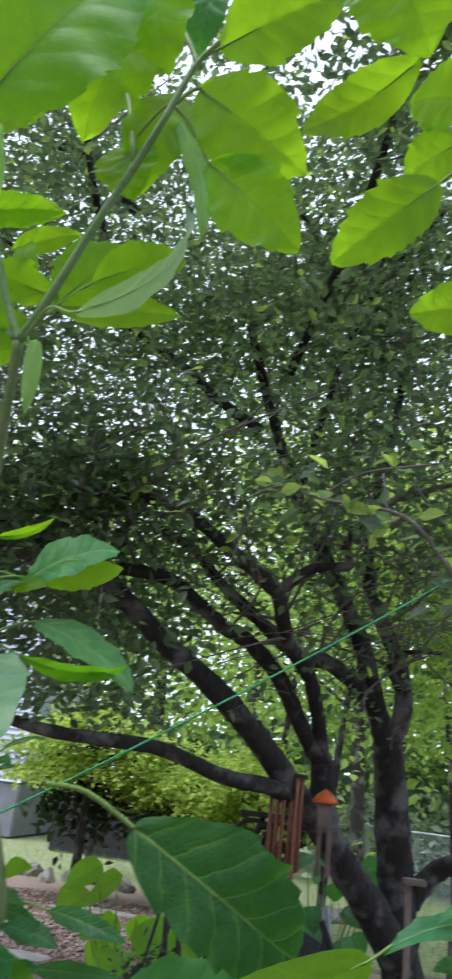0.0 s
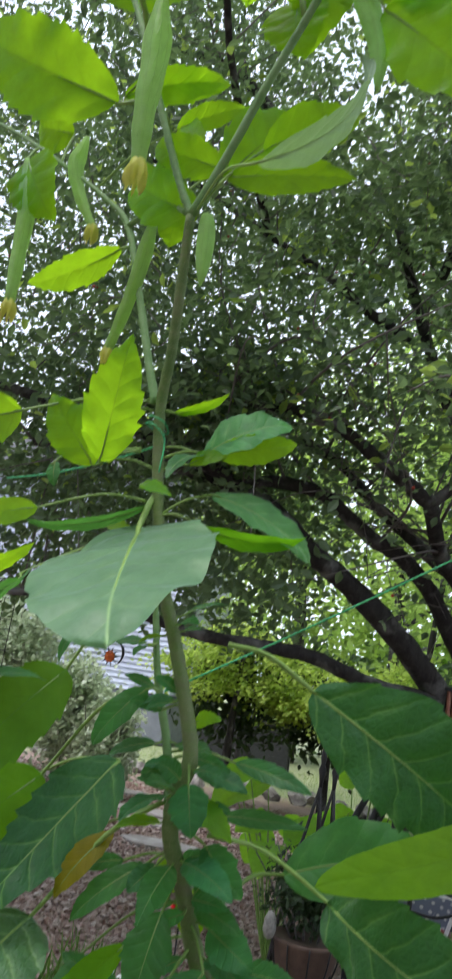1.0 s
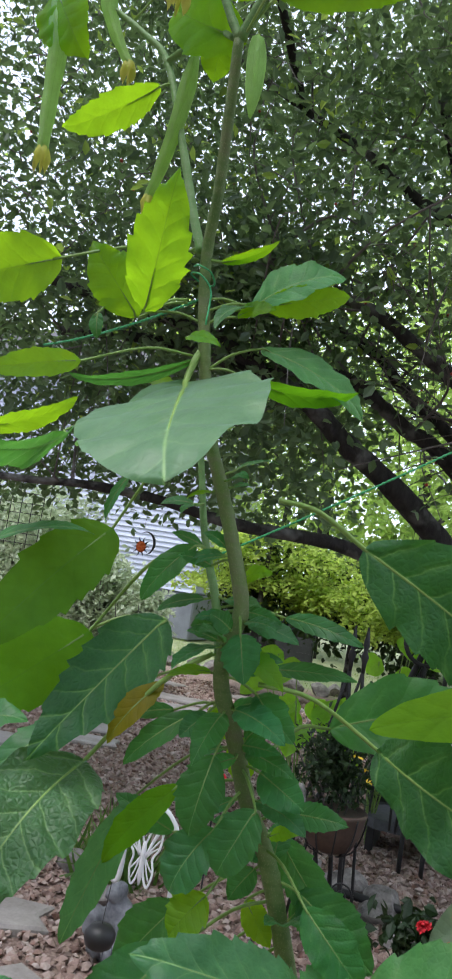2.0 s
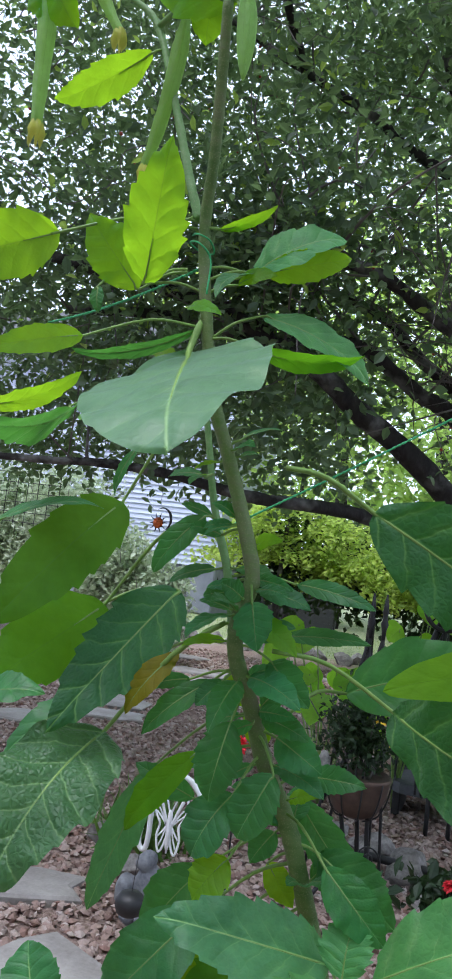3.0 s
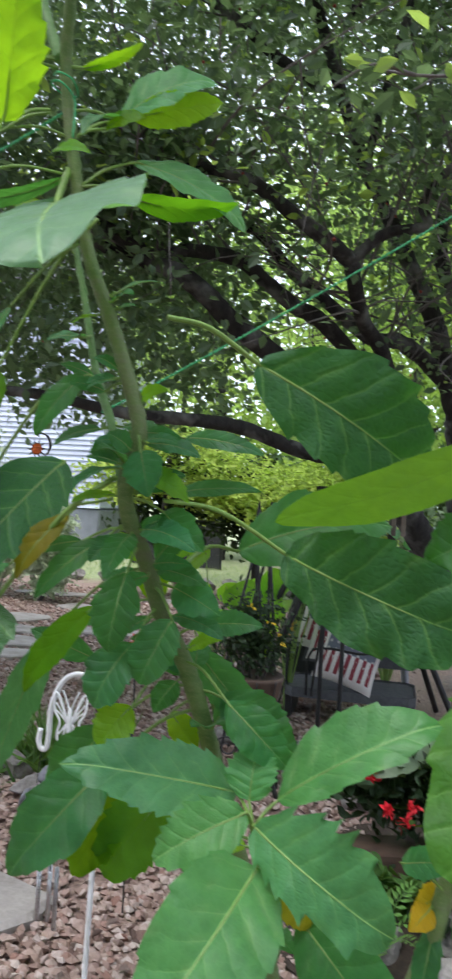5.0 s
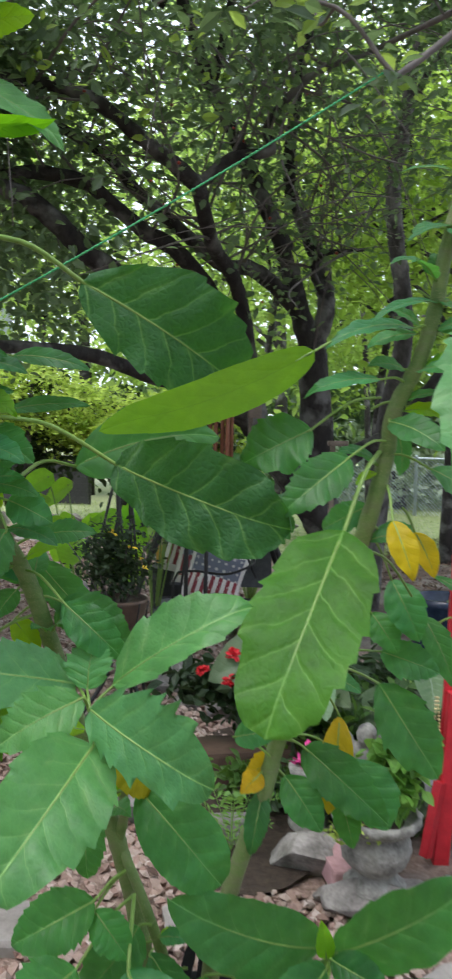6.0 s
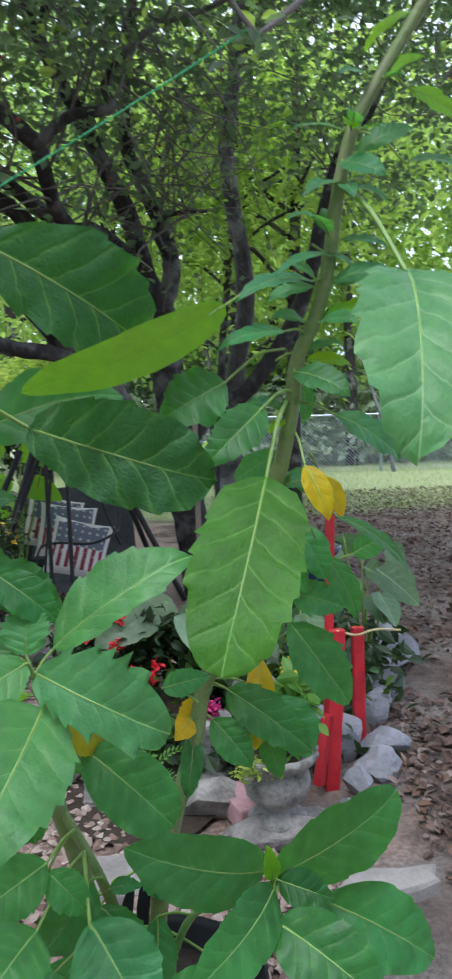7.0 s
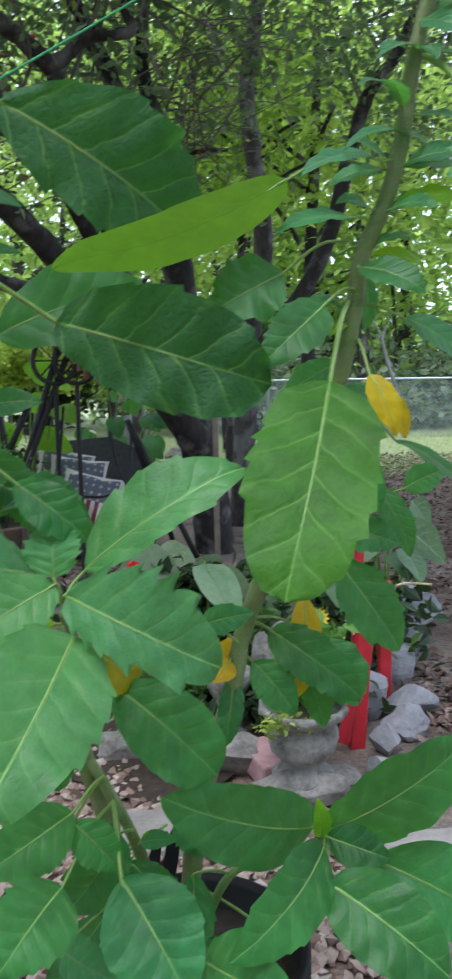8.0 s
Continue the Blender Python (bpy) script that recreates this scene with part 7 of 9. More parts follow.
for i in range(42):
    z = 1.16 + 0.128 * i
    vs = [(HX0, HY + 0.06, z), (HX1, HY + 0.06, z), (HX1, HY + 0.10, z + 0.135), (HX0, HY + 0.10, z + 0.135), (HX0, HY + 0.14, z), (HX1, HY + 0.14, z), (HX1, HY + 0.14, z + 0.135), (HX0, HY + 0.14, z + 0.135)]
    fs = [(0, 1, 2, 3), (4, 7, 6, 5), (0, 4, 5, 1), (3, 2, 6, 7), (1, 5, 6, 2), (0, 3, 7, 4)]
    part("siding_board", mesh_of("siding_board", vs, fs, SIDING, smooth=False), wall)
v = [(HX0 - 0.3, HY - 0.4, 6.5), (HX1 + 0.3, HY - 0.4, 6.5), (HX1 + 0.3, HY + 2.1, 8.2), (HX0 - 0.3, HY + 2.1, 8.2), (HX1 + 0.3, HY + 4.6, 6.5), (HX0 - 0.3, HY + 4.6, 6.5)]
v += [(a, b, c + 0.12) for a, b, c in v]
f = [(0, 1, 2, 3), (3, 2, 4, 5), (6, 9, 8, 7), (9, 11, 10, 8), (0, 6, 7, 1), (5, 4, 10, 11), (0, 3, 9, 6), (3, 5, 11, 9), (1, 7, 8, 2), (2, 8, 10, 4)]
part("roof", mesh_of("roof", v, f, SHINGLE, smooth=False), house)

fence = thing("chain_link_fence", (3.0, 16.7, 0), "galvanised chain-link fence at the edge of the wood", "fence")
FA, FB = Vector((1.0, 17.4, 0)), Vector((14.0, 13.4, 0))
fd = FB - FA
for i in range(6):
    p = FA + fd * (i / 5)
    if i == 2:
        p = Vector((6.1, 15.85, 0))
    v, f = lathe(p.x, p.y, [(0.035, -0.05), (0.035, 1.22), (0.045, 1.225), (0.03, 1.26), (0.005, 1.275)], 10)
    part("post", mesh_of("post", v, f, STEEL), fence)
v, f = tube([tuple(FA + Vector((0, 0, 1.2))), tuple((FA + FB) / 2 + Vector((0, 0, 1.2))), tuple(FB + Vector((0, 0, 1.2)))], 0.024, sides=8)
part("top_rail", mesh_of("top_rail", v, f, STEEL), fence)
wires = []
L = fd.length
u = fd.normalized()
w = 0.0032
k = int(L / 0.075)
for i in range(-16, k):
    for s in (1, -1):
        a0 = i * 0.075 if s > 0 else i * 0.075 + 1.2
        b0 = a0 + s * 1.2
        za, zb = 0.0, 1.18
        lo, hi = max(0, min(a0, b0)), min(L, max(a0, b0))
        if hi - lo < 0.05:
            continue
        A = FA + u * a0 + Vector((0, 0, za))
        B = FA + u * b0 + Vector((0, 0, zb))
        if a0 < 0 or b0 < 0 or a0 > L or b0 > L:
            continue
        wires.append((A, B))
wv, wf = [], []
for A, B in wires:
    n0 = len(wv)
    for P in (A, B):
        wv += [tuple(P + Vector((0, -w, 0))), tuple(P + Vector((w, 0, w))), tuple(P + Vector((-w, 0, -w)))]
    wf += [(n0, n0 + 1, n0 + 4, n0 + 3), (n0 + 1, n0 + 2, n0 + 5, n0 + 4), (n0 + 2, n0, n0 + 3, n0 + 5)]
tagged(part("wire_mesh", mesh_of("wire_mesh", wv, wf, STEEL, smooth=False), fence), kind="stuff")

sapling = thing("bare_sapling", (6.1, 15.4, 0), "pale leafless forked sapling beside the fence", "tree")
v, f = tube([(6.25, 15.5, -0.05), (6.07, 15.5, 0.91), (5.86, 15.5, 1.5), (5.70, 15.5, 2.07), (5.52, 15.5, 2.38)], 0.045, 0.02, sides=7)
part("trunk", mesh_of("trunk", v, f, CONCRETE), sapling)
v, f = tube([(5.74, 15.5, 1.95), (5.80, 15.5, 2.2), (5.93, 15.5, 2.42)], 0.022, 0.01, sides=6)
part("branch", mesh_of("branch", v, f, CONCRETE), sapling)

NAVY = plain("navy_cloth", (0.015, 0.02, 0.06), (0.03, 0.04, 0.11), 0.8, scale=8)
RED_CLOTH = plain("red_cloth", (0.35, 0.02, 0.035), (0.5, 0.04, 0.06), 0.8, scale=8)
WHITE_CLOTH = plain("white_cloth", (0.6, 0.58, 0.58), (0.78, 0.76, 0.76), 0.8, scale=8)


def star(cx, cy, cz, r, dy=0.0):
    pts = [(cx + (r if i % 2 == 0 else r * 0.42) * math.sin(i * math.pi / 5), cy, cz + (r if i % 2 == 0 else r * 0.42) * math.cos(i * math.pi / 5)) for i in range(10)]
    n = len(pts)
    pts += [(x, y + 0.003, z) for x, y, z in pts]
    return pts, [tuple(range(n))[::-1], tuple(range(n, 2 * n))] + [(i, (i + 1) % n, n + (i + 1) % n, n + i) for i in range(n)]


sock = thing("flag_windsock", (4.99, 9.5, 0.16), "stars and stripes windsock hanging near the fence", "windsock")
v, f = lathe(5.0, 9.5, [(0.122, 0.97), (0.124, 1.1), (0.123, 1.25), (0.122, 1.36), (0.118, 1.365), (0.118, 0.965)], 20)
part("canton", mesh_of("canton", v, f, NAVY), sock, "navy cloth tube with white stars")
for i in range(3):
    for j in range(4):
        v, f = star(4.93 + 0.07 * i, 9.5 - 0.13, 1.03 + 0.085 * j, 0.02)
        part("star", mesh_of("star", v, f, WHITE_CLOTH, smooth=False), sock)
for i in range(5):
    x = 4.893 + 0.0535 * i
    v, f = tube([(x, 9.42, 0.99), (x + 0.008, 9.42, 0.7), (x - 0.006, 9.43, 0.4), (x + 0.003, 9.42, 0.17)], 0.006, sides=8, flat=4.5)
    part("streamer", mesh_of("streamer", v, f, RED_CLOTH if i % 2 == 0 else WHITE_CLOTH), sock)
v, f = tube([(5.0, 9.5, 1.36), (5.0, 9.5, 1.6), (5.05, 9.55, 1.75), (5.15, 9.56, 1.78), (5.22, 9.57, 1.7), (5.22, 9.57, 0.8), (5.22, 9.57, -0.05)], 0.006, sides=6)
part("hanger", mesh_of("hanger", v, f, BLACK_METAL), sock)

bins = thing("compost_bin", (-4.4, 17.0, 0), "low black slatted compost bin by the house", "compost bin")
for i in range(7):
    v, f = box(-4.4, 16.95, 0.02 + 0.15 * i, 2.0, 0.05, 0.149, bev=0.03)
    part("slat", mesh_of("slat", v, f, BLACK_METAL, smooth=False), bins)
for x in (-5.38, -4.4, -3.42):
    v, f = box(x, 17.03, 0, 0.09, 0.09, 1.12)
    part("post", mesh_of("post", v, f, BLACK_METAL, smooth=False), bins)

trellis = thing("wire_trellis", (-5.4, 8.0, 0), "dark wire garden trellis beside a shrub", "trellis")
for i in range(7):
    x = -5.85 + 0.15 * i
    v, f = tube([(x, 8, 1.55), (x, 8, 1.9), (x, 8, 2.25 - 0.05 * (i % 2))] if i not in (0, 6) else [(x, 8, 0), (x, 8, 1.2), (x, 8, 2.25)], 0.005, sides=5)
    part("upright", mesh_of("upright", v, f, BLACK_METAL), trellis)
for j in range(6):
    z = 1.6 + 0.12 * j
    v, f = tube([(-5.87, 7.99, z), (-5.4, 7.99, z), (-4.93, 7.99, z)], 0.0045, sides=5)
    part("crosswire", mesh_of("crosswire", v, f, BLACK_METAL), trellis)


# ---- things in the yard ----
RED_PAINT = plain("red_paint", (0.36, 0.012, 0.022), (0.60, 0.025, 0.04), 0.45, scale=14, fine=120, relief=0.3)
GOLD = plain("gold_beads", (0.55, 0.45, 0.20), (0.8, 0.7, 0.42), 0.3, metal=0.7, scale=80)
CAST = plain("cast_concrete", (0.10, 0.098, 0.09), (0.40, 0.39, 0.36), 0.9, scale=24, fine=90, relief=1.0, dist=0.012)
GREY_CAST = plain("grey_statue_stone", (0.075, 0.08, 0.095), (0.27, 0.28, 0.30), 0.85, scale=22, fine=80, relief=0.6, dist=0.004)
WHITE_METAL = plain("white_enamel", (0.66, 0.68, 0.70), (0.80, 0.82, 0.84), 0.4, scale=25)
PIPE = plain("chime_aluminium", (0.30, 0.31, 0.33), (0.5, 0.51, 0.53), 0.3, metal=0.9, scale=30)
COPPER = plain("copper_brown", (0.20, 0.075, 0.045), (0.36, 0.15, 0.09), 0.45, metal=0.3, scale=20)
WOOD = plain("weathered_wood", (0.10, 0.08, 0.065), (0.23, 0.185, 0.15), 0.8, scale=12, fine=120, relief=0.6)
BROWN_RESIN = plain("brown_planter", (0.055, 0.034, 0.026), (0.125, 0.078, 0.056), 0.6, scale=20)
ORANGE = plain("orange_glass", (0.65, 0.09, 0.02), (0.85, 0.2, 0.04), 0.25, scale=60)
YELLOW_POT = plain("yellow_plastic", (0.55, 0.33, 0.03), (0.72, 0.46, 0.06), 0.5, scale=15)
GREY_PLASTIC = plain("grey_plastic", (0.014, 0.015, 0.017), (0.032, 0.034, 0.038), 0.55, scale=15)
BRICK = plain("pink_brick", (0.30, 0.16, 0.17), (0.48, 0.30, 0.31), 0.85, scale=25, fine=140, relief=0.7)
GERANIUM = plain("red_petals", (0.55, 0.01, 0.02), (0.8, 0.03, 0.05), 0.5, scale=60)
MAGENTA = plain("magenta_petals", (0.5, 0.02, 0.17), (0.75, 0.08, 0.32), 0.5, scale=60)
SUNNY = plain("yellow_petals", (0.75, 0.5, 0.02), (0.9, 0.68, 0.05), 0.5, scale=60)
HERB = foliage_material("bedding_leaves", (0.03, 0.09, 0.02), (0.10, 0.20, 0.045), (0.22, 0.4, 0.05), 0.3)
FERN = foliage_material("fern_fronds", (0.07, 0.20, 0.035), (0.17, 0.36, 0.08), (0.3, 0.55, 0.08), 0.35)
HERB_DARK = foliage_material("dark_small_leaves", (0.012, 0.03, 0.012), (0.035, 0.07, 0.028), (0.08, 0.15, 0.03), 0.2)
LIMEHERB = foliage_material("lime_trailing_leaves", (0.20, 0.30, 0.05), (0.42, 0.52, 0.12), (0.4, 0.6, 0.1), 0.3)
EAR = leaf_material("elephant_ear", (0.13, 0.36, 0.02), (0.24, 0.52, 0.035), (0.35, 0.55, 0.1), (0.5, 0.95, 0.05), glow=0.5, sheen=0.05)
CALADIUM = leaf_material("variegated_leaf", (0.04, 0.11, 0.04), (0.12, 0.22, 0.10), (0.42, 0.52, 0.36), (0.3, 0.5, 0.15), glow=0.25)
PALE = leaf_material("pale_hosta", (0.10, 0.18, 0.085), (0.20, 0.29, 0.16), (0.10, 0.2, 0.08), (0.4, 0.55, 0.25), glow=0.25)

# red garden stakes with bead strings
stakes = thing("red_stake_frame", (0.93, 2.47, 0), "bright red painted wooden stakes leaning together among stones", "garden stake")
for (x0, y0, z0), (x1, y1, z1), wd in (((0.93, 2.49, -0.02), (0.955, 2.47, 1.035), 0.028), ((1.14, 2.75, -0.02), (1.138, 2.75, 0.475), 0.045), ((0.93, 2.445, -0.02), (0.962, 2.445, 0.56), 0.052)):
    v, f = box(0, 0, 0, wd, wd * 0.75, 1, bev=0.08)
    v = [(x0 + (x1 - x0) * z + x, y0 + (y1 - y0) * z + y, z0 + (z1 - z0) * z) for x, y, z in v]
    part("stake", mesh_of("stake", v, f, RED_PAINT, smooth=False), stakes)
for a, b in (((0.915, 2.42, 0.27), (0.872, 2.40, 0.03)), ((0.97, 2.50, 0.20), (1.03, 2.60, 0.36))):
    v, f = tube([a, tuple((Vector(a) + Vector(b)) / 2), b], 0.021, sides=4, per=3)
    part("brace", mesh_of("brace", v, f, RED_PAINT, smooth=False), stakes)
bm_ = bmesh.new()
bmesh.ops.create_icosphere(bm_, subdivisions=1, radius=0.0052)
BEAD = bpy.data.meshes.new("bead")
bm_.to_mesh(BEAD)
bm_.free()
BEAD.materials.append(GOLD)


def bead_string(points):
    s = thing("bead_string", points[0], "string of shiny gold beads hung on red stakes", "beads", "bead strings")
    path = smooth_path(points, 30)
    d = np.concatenate(([0], np.cumsum(np.linalg.norm(np.diff(path, axis=0), axis=1))))
    for q in np.arange(0, d[-1], 0.0115):
        i = int(np.searchsorted(d, q))
        b = new("bead", BEAD)
        b.location = path[min(i, len(path) - 1)]
        hang(b, s)


bead_string([(0.895, 2.43, 0.545), (0.888, 2.42, 0.47), (0.875, 2.42, 0.37)])
bead_string([(0.90, 2.43, 0.545), (0.905, 2.42, 0.46), (0.91, 2.42, 0.39)])
bead_string([(0.96, 2.43, 0.56), (1.05, 2.50, 0.52), (1.15, 2.58, 0.51), (1.26, 2.62, 0.49)])

# concrete urn with trailing plants
UX, UY = 0.672, 2.16
urn = thing("concrete_urn", (UX, UY, 0.05), "weathered pale concrete urn planted with green trailers", "urn")
v, f = lathe(UX, UY, [(0.088, 0.045), (0.092, 0.07), (0.074, 0.085), (0.056, 0.105), (0.072, 0.122), (0.096, 0.15), (0.104, 0.185), (0.098, 0.215), (0.088, 0.235), (0.108, 0.246), (0.128, 0.262), (0.131, 0.277), (0.126, 0.286), (0.112, 0.284), (0.106, 0.262)], 40, wob=0.05)
for i in range(len(v)):          # moulded leaves round the body
    x, y, z = v[i]
    a = math.atan2(y - UY, x - UX)
    r = math.hypot(x - UX, y - UY)
    if 0.13 < z < 0.24:
        r *= 1 + 0.05 * abs(math.sin(7 * a)) - 0.02
    elif z > 0.255 and r > 0.12:
        r *= 1 + 0.035 * math.cos(14 * a)
    v[i] = (UX + r * math.cos(a), UY + r * math.sin(a), z)
part("bowl", mesh_of("bowl", v, f, CAST), urn)
v, f = lathe(UX, UY, [(0.108, 0.258), (0.06, 0.265), (0.01, 0.268)], 24)
part("soil", mesh_of("soil", v, f, SOIL), urn)
v, f = boulder((UX, UY, 0.0), (0.16, 0.12, 0.055), 71)
tagged(new("rock", mesh_of("rock", v, f, SANDROCK, smooth=False)), "low rough stone carrying a concrete urn", "rock", "edging stones")
leaf_cloud("urn_plant", urn, FERN, 320, (0.71, 2.16, 0.38), (0.085, 0.08, 0.12), 0.06, 501, lumps=10)
leaf_cloud("trailing_plant", urn, LIMEHERB, 200, (0.60, 2.07, 0.26), (0.09, 0.05, 0.06), 0.018, 502, lumps=9)

ped = thing("stone_pedestal", (0.52, 2.62, 0), "small grey carved pedestal planter with magenta flowers", "planter")
v, f = lathe(0.52, 2.62, [(0.085, 0), (0.085, 0.03), (0.06, 0.04), (0.072, 0.06), (0.055, 0.08), (0.066, 0.10), (0.05, 0.125), (0.075, 0.17), (0.09, 0.22), (0.085, 0.225), (0.03, 0.225)], 28, wob=0.03)
part("pedestal", mesh_of("pedestal", v, f, CAST), ped)
leaf_cloud("bloom", ped, MAGENTA, 90, (0.50, 2.6, 0.25), (0.055, 0.04, 0.03), 0.04, 503, lumps=8)


def blob_statue(name, at, lumps, mat, label, size=1.0):
    """A plain carved figure shape of joined rounded stones."""
    bm = bmesh.new()
    for lump in lumps:
        dx, dy, dz, rx, ry, rz = [q * size for q in lump]
        m = Matrix.Translation((at[0] + dx, at[1] + dy, at[2] + dz)) @ Matrix.Diagonal((rx, ry, rz, 1))
        bmesh.ops.create_icosphere(bm, subdivisions=3, radius=1, matrix=m)
    for q in bm.verts:
        q.co += Vector((1, 0.6, 1)) * (0.010 * noise.noise(q.co * 26) + 0.014 * noise.noise(q.co * 13))
    me = bpy.data.meshes.new(name)
    bm.to_mesh(me)
    bm.free()
    me.materials.append(mat)
    me.polygons.foreach_set("use_smooth", [True] * len(me.polygons))
    ob = tagged(new(name, me), label, "statue")
    fuse = ob.modifiers.new("fuse", "REMESH")
    fuse.mode, fuse.voxel_size, fuse.use_smooth_shade = "VOXEL", 0.009, True
    return ob


blob_statue("statue", (0.68, 2.5, 0), [(0, 0, 0.13, 0.06, 0.055, 0.15), (0, 0, 0.30, 0.05, 0.045, 0.07), (0, -0.01, 0.39, 0.033, 0.033, 0.038), (0.06, 0.02, 0.33, 0.035, 0.015, 0.06), (-0.06, 0.02, 0.33, 0.035, 0.015, 0.06), (0.04, -0.04, 0.25, 0.02, 0.03, 0.05)], CAST, "small pale grey cast stone garden figure")
blob_statue("statue", (-1.06, 2.95, 0), [(0, 0, 0.10, 0.12, 0.10, 0.12), (0.02, 0, 0.25, 0.08, 0.075, 0.10), (0.01, -0.02, 0.37, 0.055, 0.055, 0.055), (-0.10, -0.05, 0.20, 0.05, 0.06, 0.09), (0.09, -0.05, 0.18, 0.05, 0.06, 0.08), (-0.05, -0.09, 0.09, 0.05, 0.06, 0.06), (0.06, -0.09, 0.09, 0.05, 0.06, 0.06)], GREY_CAST, "crouching dark grey stone garden figure on gravel", size=0.72)

flower = thing("sunflower_ornament", (0.78, 2.43, 0.25), "small yellow sunflower ornament on a stem", "flower")
v, f = tube([(0.77, 2.43, 0.25), (0.78, 2.43, 0.35), (0.785, 2.42, 0.455)], 0.003, sides=6)
part("stalk", mesh_of("stalk", v, f, PETIOLE), flower)
pv, pf = [], []
for i in range(14):
    a = i * 2 * math.pi / 14
    n0 = len(pv)
    for rr, ww in ((0.012, 0.004), (0.026, 0.007), (0.04, 0.001)):
        for s in (-1, 1):
            pv.append((0.785 + rr * math.cos(a) - s * ww * math.sin(a), 2.415 - 0.2 * rr, 0.455 + rr * math.sin(a) + s * ww * math.cos(a)))
    pf += [(n0, n0 + 1, n0 + 3, n0 + 2), (n0 + 2, n0 + 3, n0 + 5, n0 + 4)]
part("petals", mesh_of("petals", pv, pf, SUNNY, smooth=False), flower)
v, f = boulder((0.785, 2.408, 0.449), (0.014, 0.006, 0.011), 3)
part("disc", mesh_of("disc", v, f, SOIL), flower)

v, f = box(0.585, 2.3, 0, 0.10, 0.2, 0.075, 12, 0.06)
tagged(new("brick", mesh_of("brick", v, f, BRICK, smooth=False)), "single pinkish brick edging the flower bed", "brick")

# dark earth of the flower bed
bv, bf = [], []
for i, q in enumerate((1.0, 0.8, 0.5, 0.2)):
    for j in range(40):
        a = 2 * math.pi * j / 40
        w = 1 + 0.09 * math.sin(3 * a + 1) + 0.05 * math.sin(7 * a)
        px, py = 0.50 + 0.60 * q * w * math.cos(a) + 0.18 * q * math.sin(a), 3.02 + 0.78 * q * w * math.sin(a)
        bv.append((px, py, 0.004 + 0.03 * (1 - q) + 0.012 * noise.noise(Vector((px * 9, py * 9, 0)))))
for i in range(3):
    for j in range(40):
        a, d = i * 40 + j, i * 40 + (j + 1) % 40
        bf.append((a, d, d + 40, a + 40))
bf.append(tuple(120 + j for j in range(40)))
tagged(new("bed_soil", mesh_of("bed_soil", bv, bf, SOIL)), "dark damp soil of a planted flower bed", "soil", kind="structure")

# geranium box
gbox = thing("planter_box", (0.26, 3.0, 0), "dark brown planter box full of red geraniums", "planter")
v, f = box(0.26, 3.0, 0, 0.42, 0.2, 0.15, 14, 0.08)
part("trough", mesh_of("trough", v, f, BROWN_RESIN, smooth=False), gbox)
leaf_cloud("foliage", gbox, HERB_DARK, 900, (0.27, 3.05, 0.36), (0.3, 0.16, 0.17), 0.06, 510, lumps=20)
for i, (x, y, z) in enumerate([(0.208, 2.92, 0.42), (0.27, 2.9, 0.32), (0.33, 2.92, 0.27), (0.10, 2.95, 0.46), (0.36, 2.9, 0.34), (0.22, 2.95, 0.52)]):
    leaf_cloud("flower_head", gbox, GERANIUM, 34, (x, y, z), (0.02, 0.018, 0.018), 0.026, 520 + i, lumps=7)

# border plants
bed = thing("bedding_plants", (0.9, 3.2, 0), "mixed low green bedding plants behind the stones", "plants")
leaf_cloud("foliage", bed, HERB_DARK, 2600, (0.9, 3.3, 0.2), (0.55, 0.5, 0.22), 0.07, 531, lumps=34)
leaf_cloud("foliage", bed, HERB, 700, (0.75, 3.0, 0.25), (0.5, 0.3, 0.2), 0.06, 532, lumps=22)
leaf_cloud("foliage", bed, HERB, 420, (0.36, 2.72, 0.08), (0.2, 0.1, 0.09), 0.05, 534, lumps=14)
leaf_cloud("foliage", bed, HERB_DARK, 1100, (0.72, 2.72, 0.10), (0.34, 0.28, 0.12), 0.055, 533, lumps=22)
fernp = thing("low_fern", (0.24, 2.4, 0), "small bright fern growing between edging stones", "fern")
for i in range(8):
    a = i * 0.8
    tipx, tipy = 0.24 + 0.17 * math.cos(a), 2.4 + 0.15 * math.sin(a)
    base = Vector((0.24, 2.4, 0.02))
    tip = Vector((tipx, tipy, 0.20 + 0.06 * math.sin(3 * a)))
    s = (tip - base).cross(Vector((0, 0, 1))).normalized()
    rise = (tip - base) / 24
    fv, ff = [], []
    for k in range(25):
        q = base.lerp(tip, k / 24) + Vector((0, 0, 0.06 * math.sin(math.pi * k / 24)))
        fv += [tuple(q - s * 0.0015), tuple(q + s * 0.0015)]
        if k:
            n0 = 2 * (k - 1)
            ff.append((n0, n0 + 1, n0 + 3, n0 + 2))
    for k in range(2, 24, 2):
        ln = 0.042 * math.sin(math.pi * (k + 1) / 26)
        for sg, a0 in ((-1, 2 * k), (1, 2 * k + 1)):
            q = Vector(fv[a0])
            n0 = len(fv)
            fv += [tuple(q + s * sg * ln * 0.55 + rise * 0.1 + Vector((0, 0, 0.004))), tuple(q + s * sg * ln + rise * 1.5), tuple(q + s * sg * ln * 0.45 + rise * 1.5)]
            ff.append((a0, n0, n0 + 1, n0 + 2))
    part("frond", mesh_of("frond", fv, ff, FERN, smooth=False), fernp)


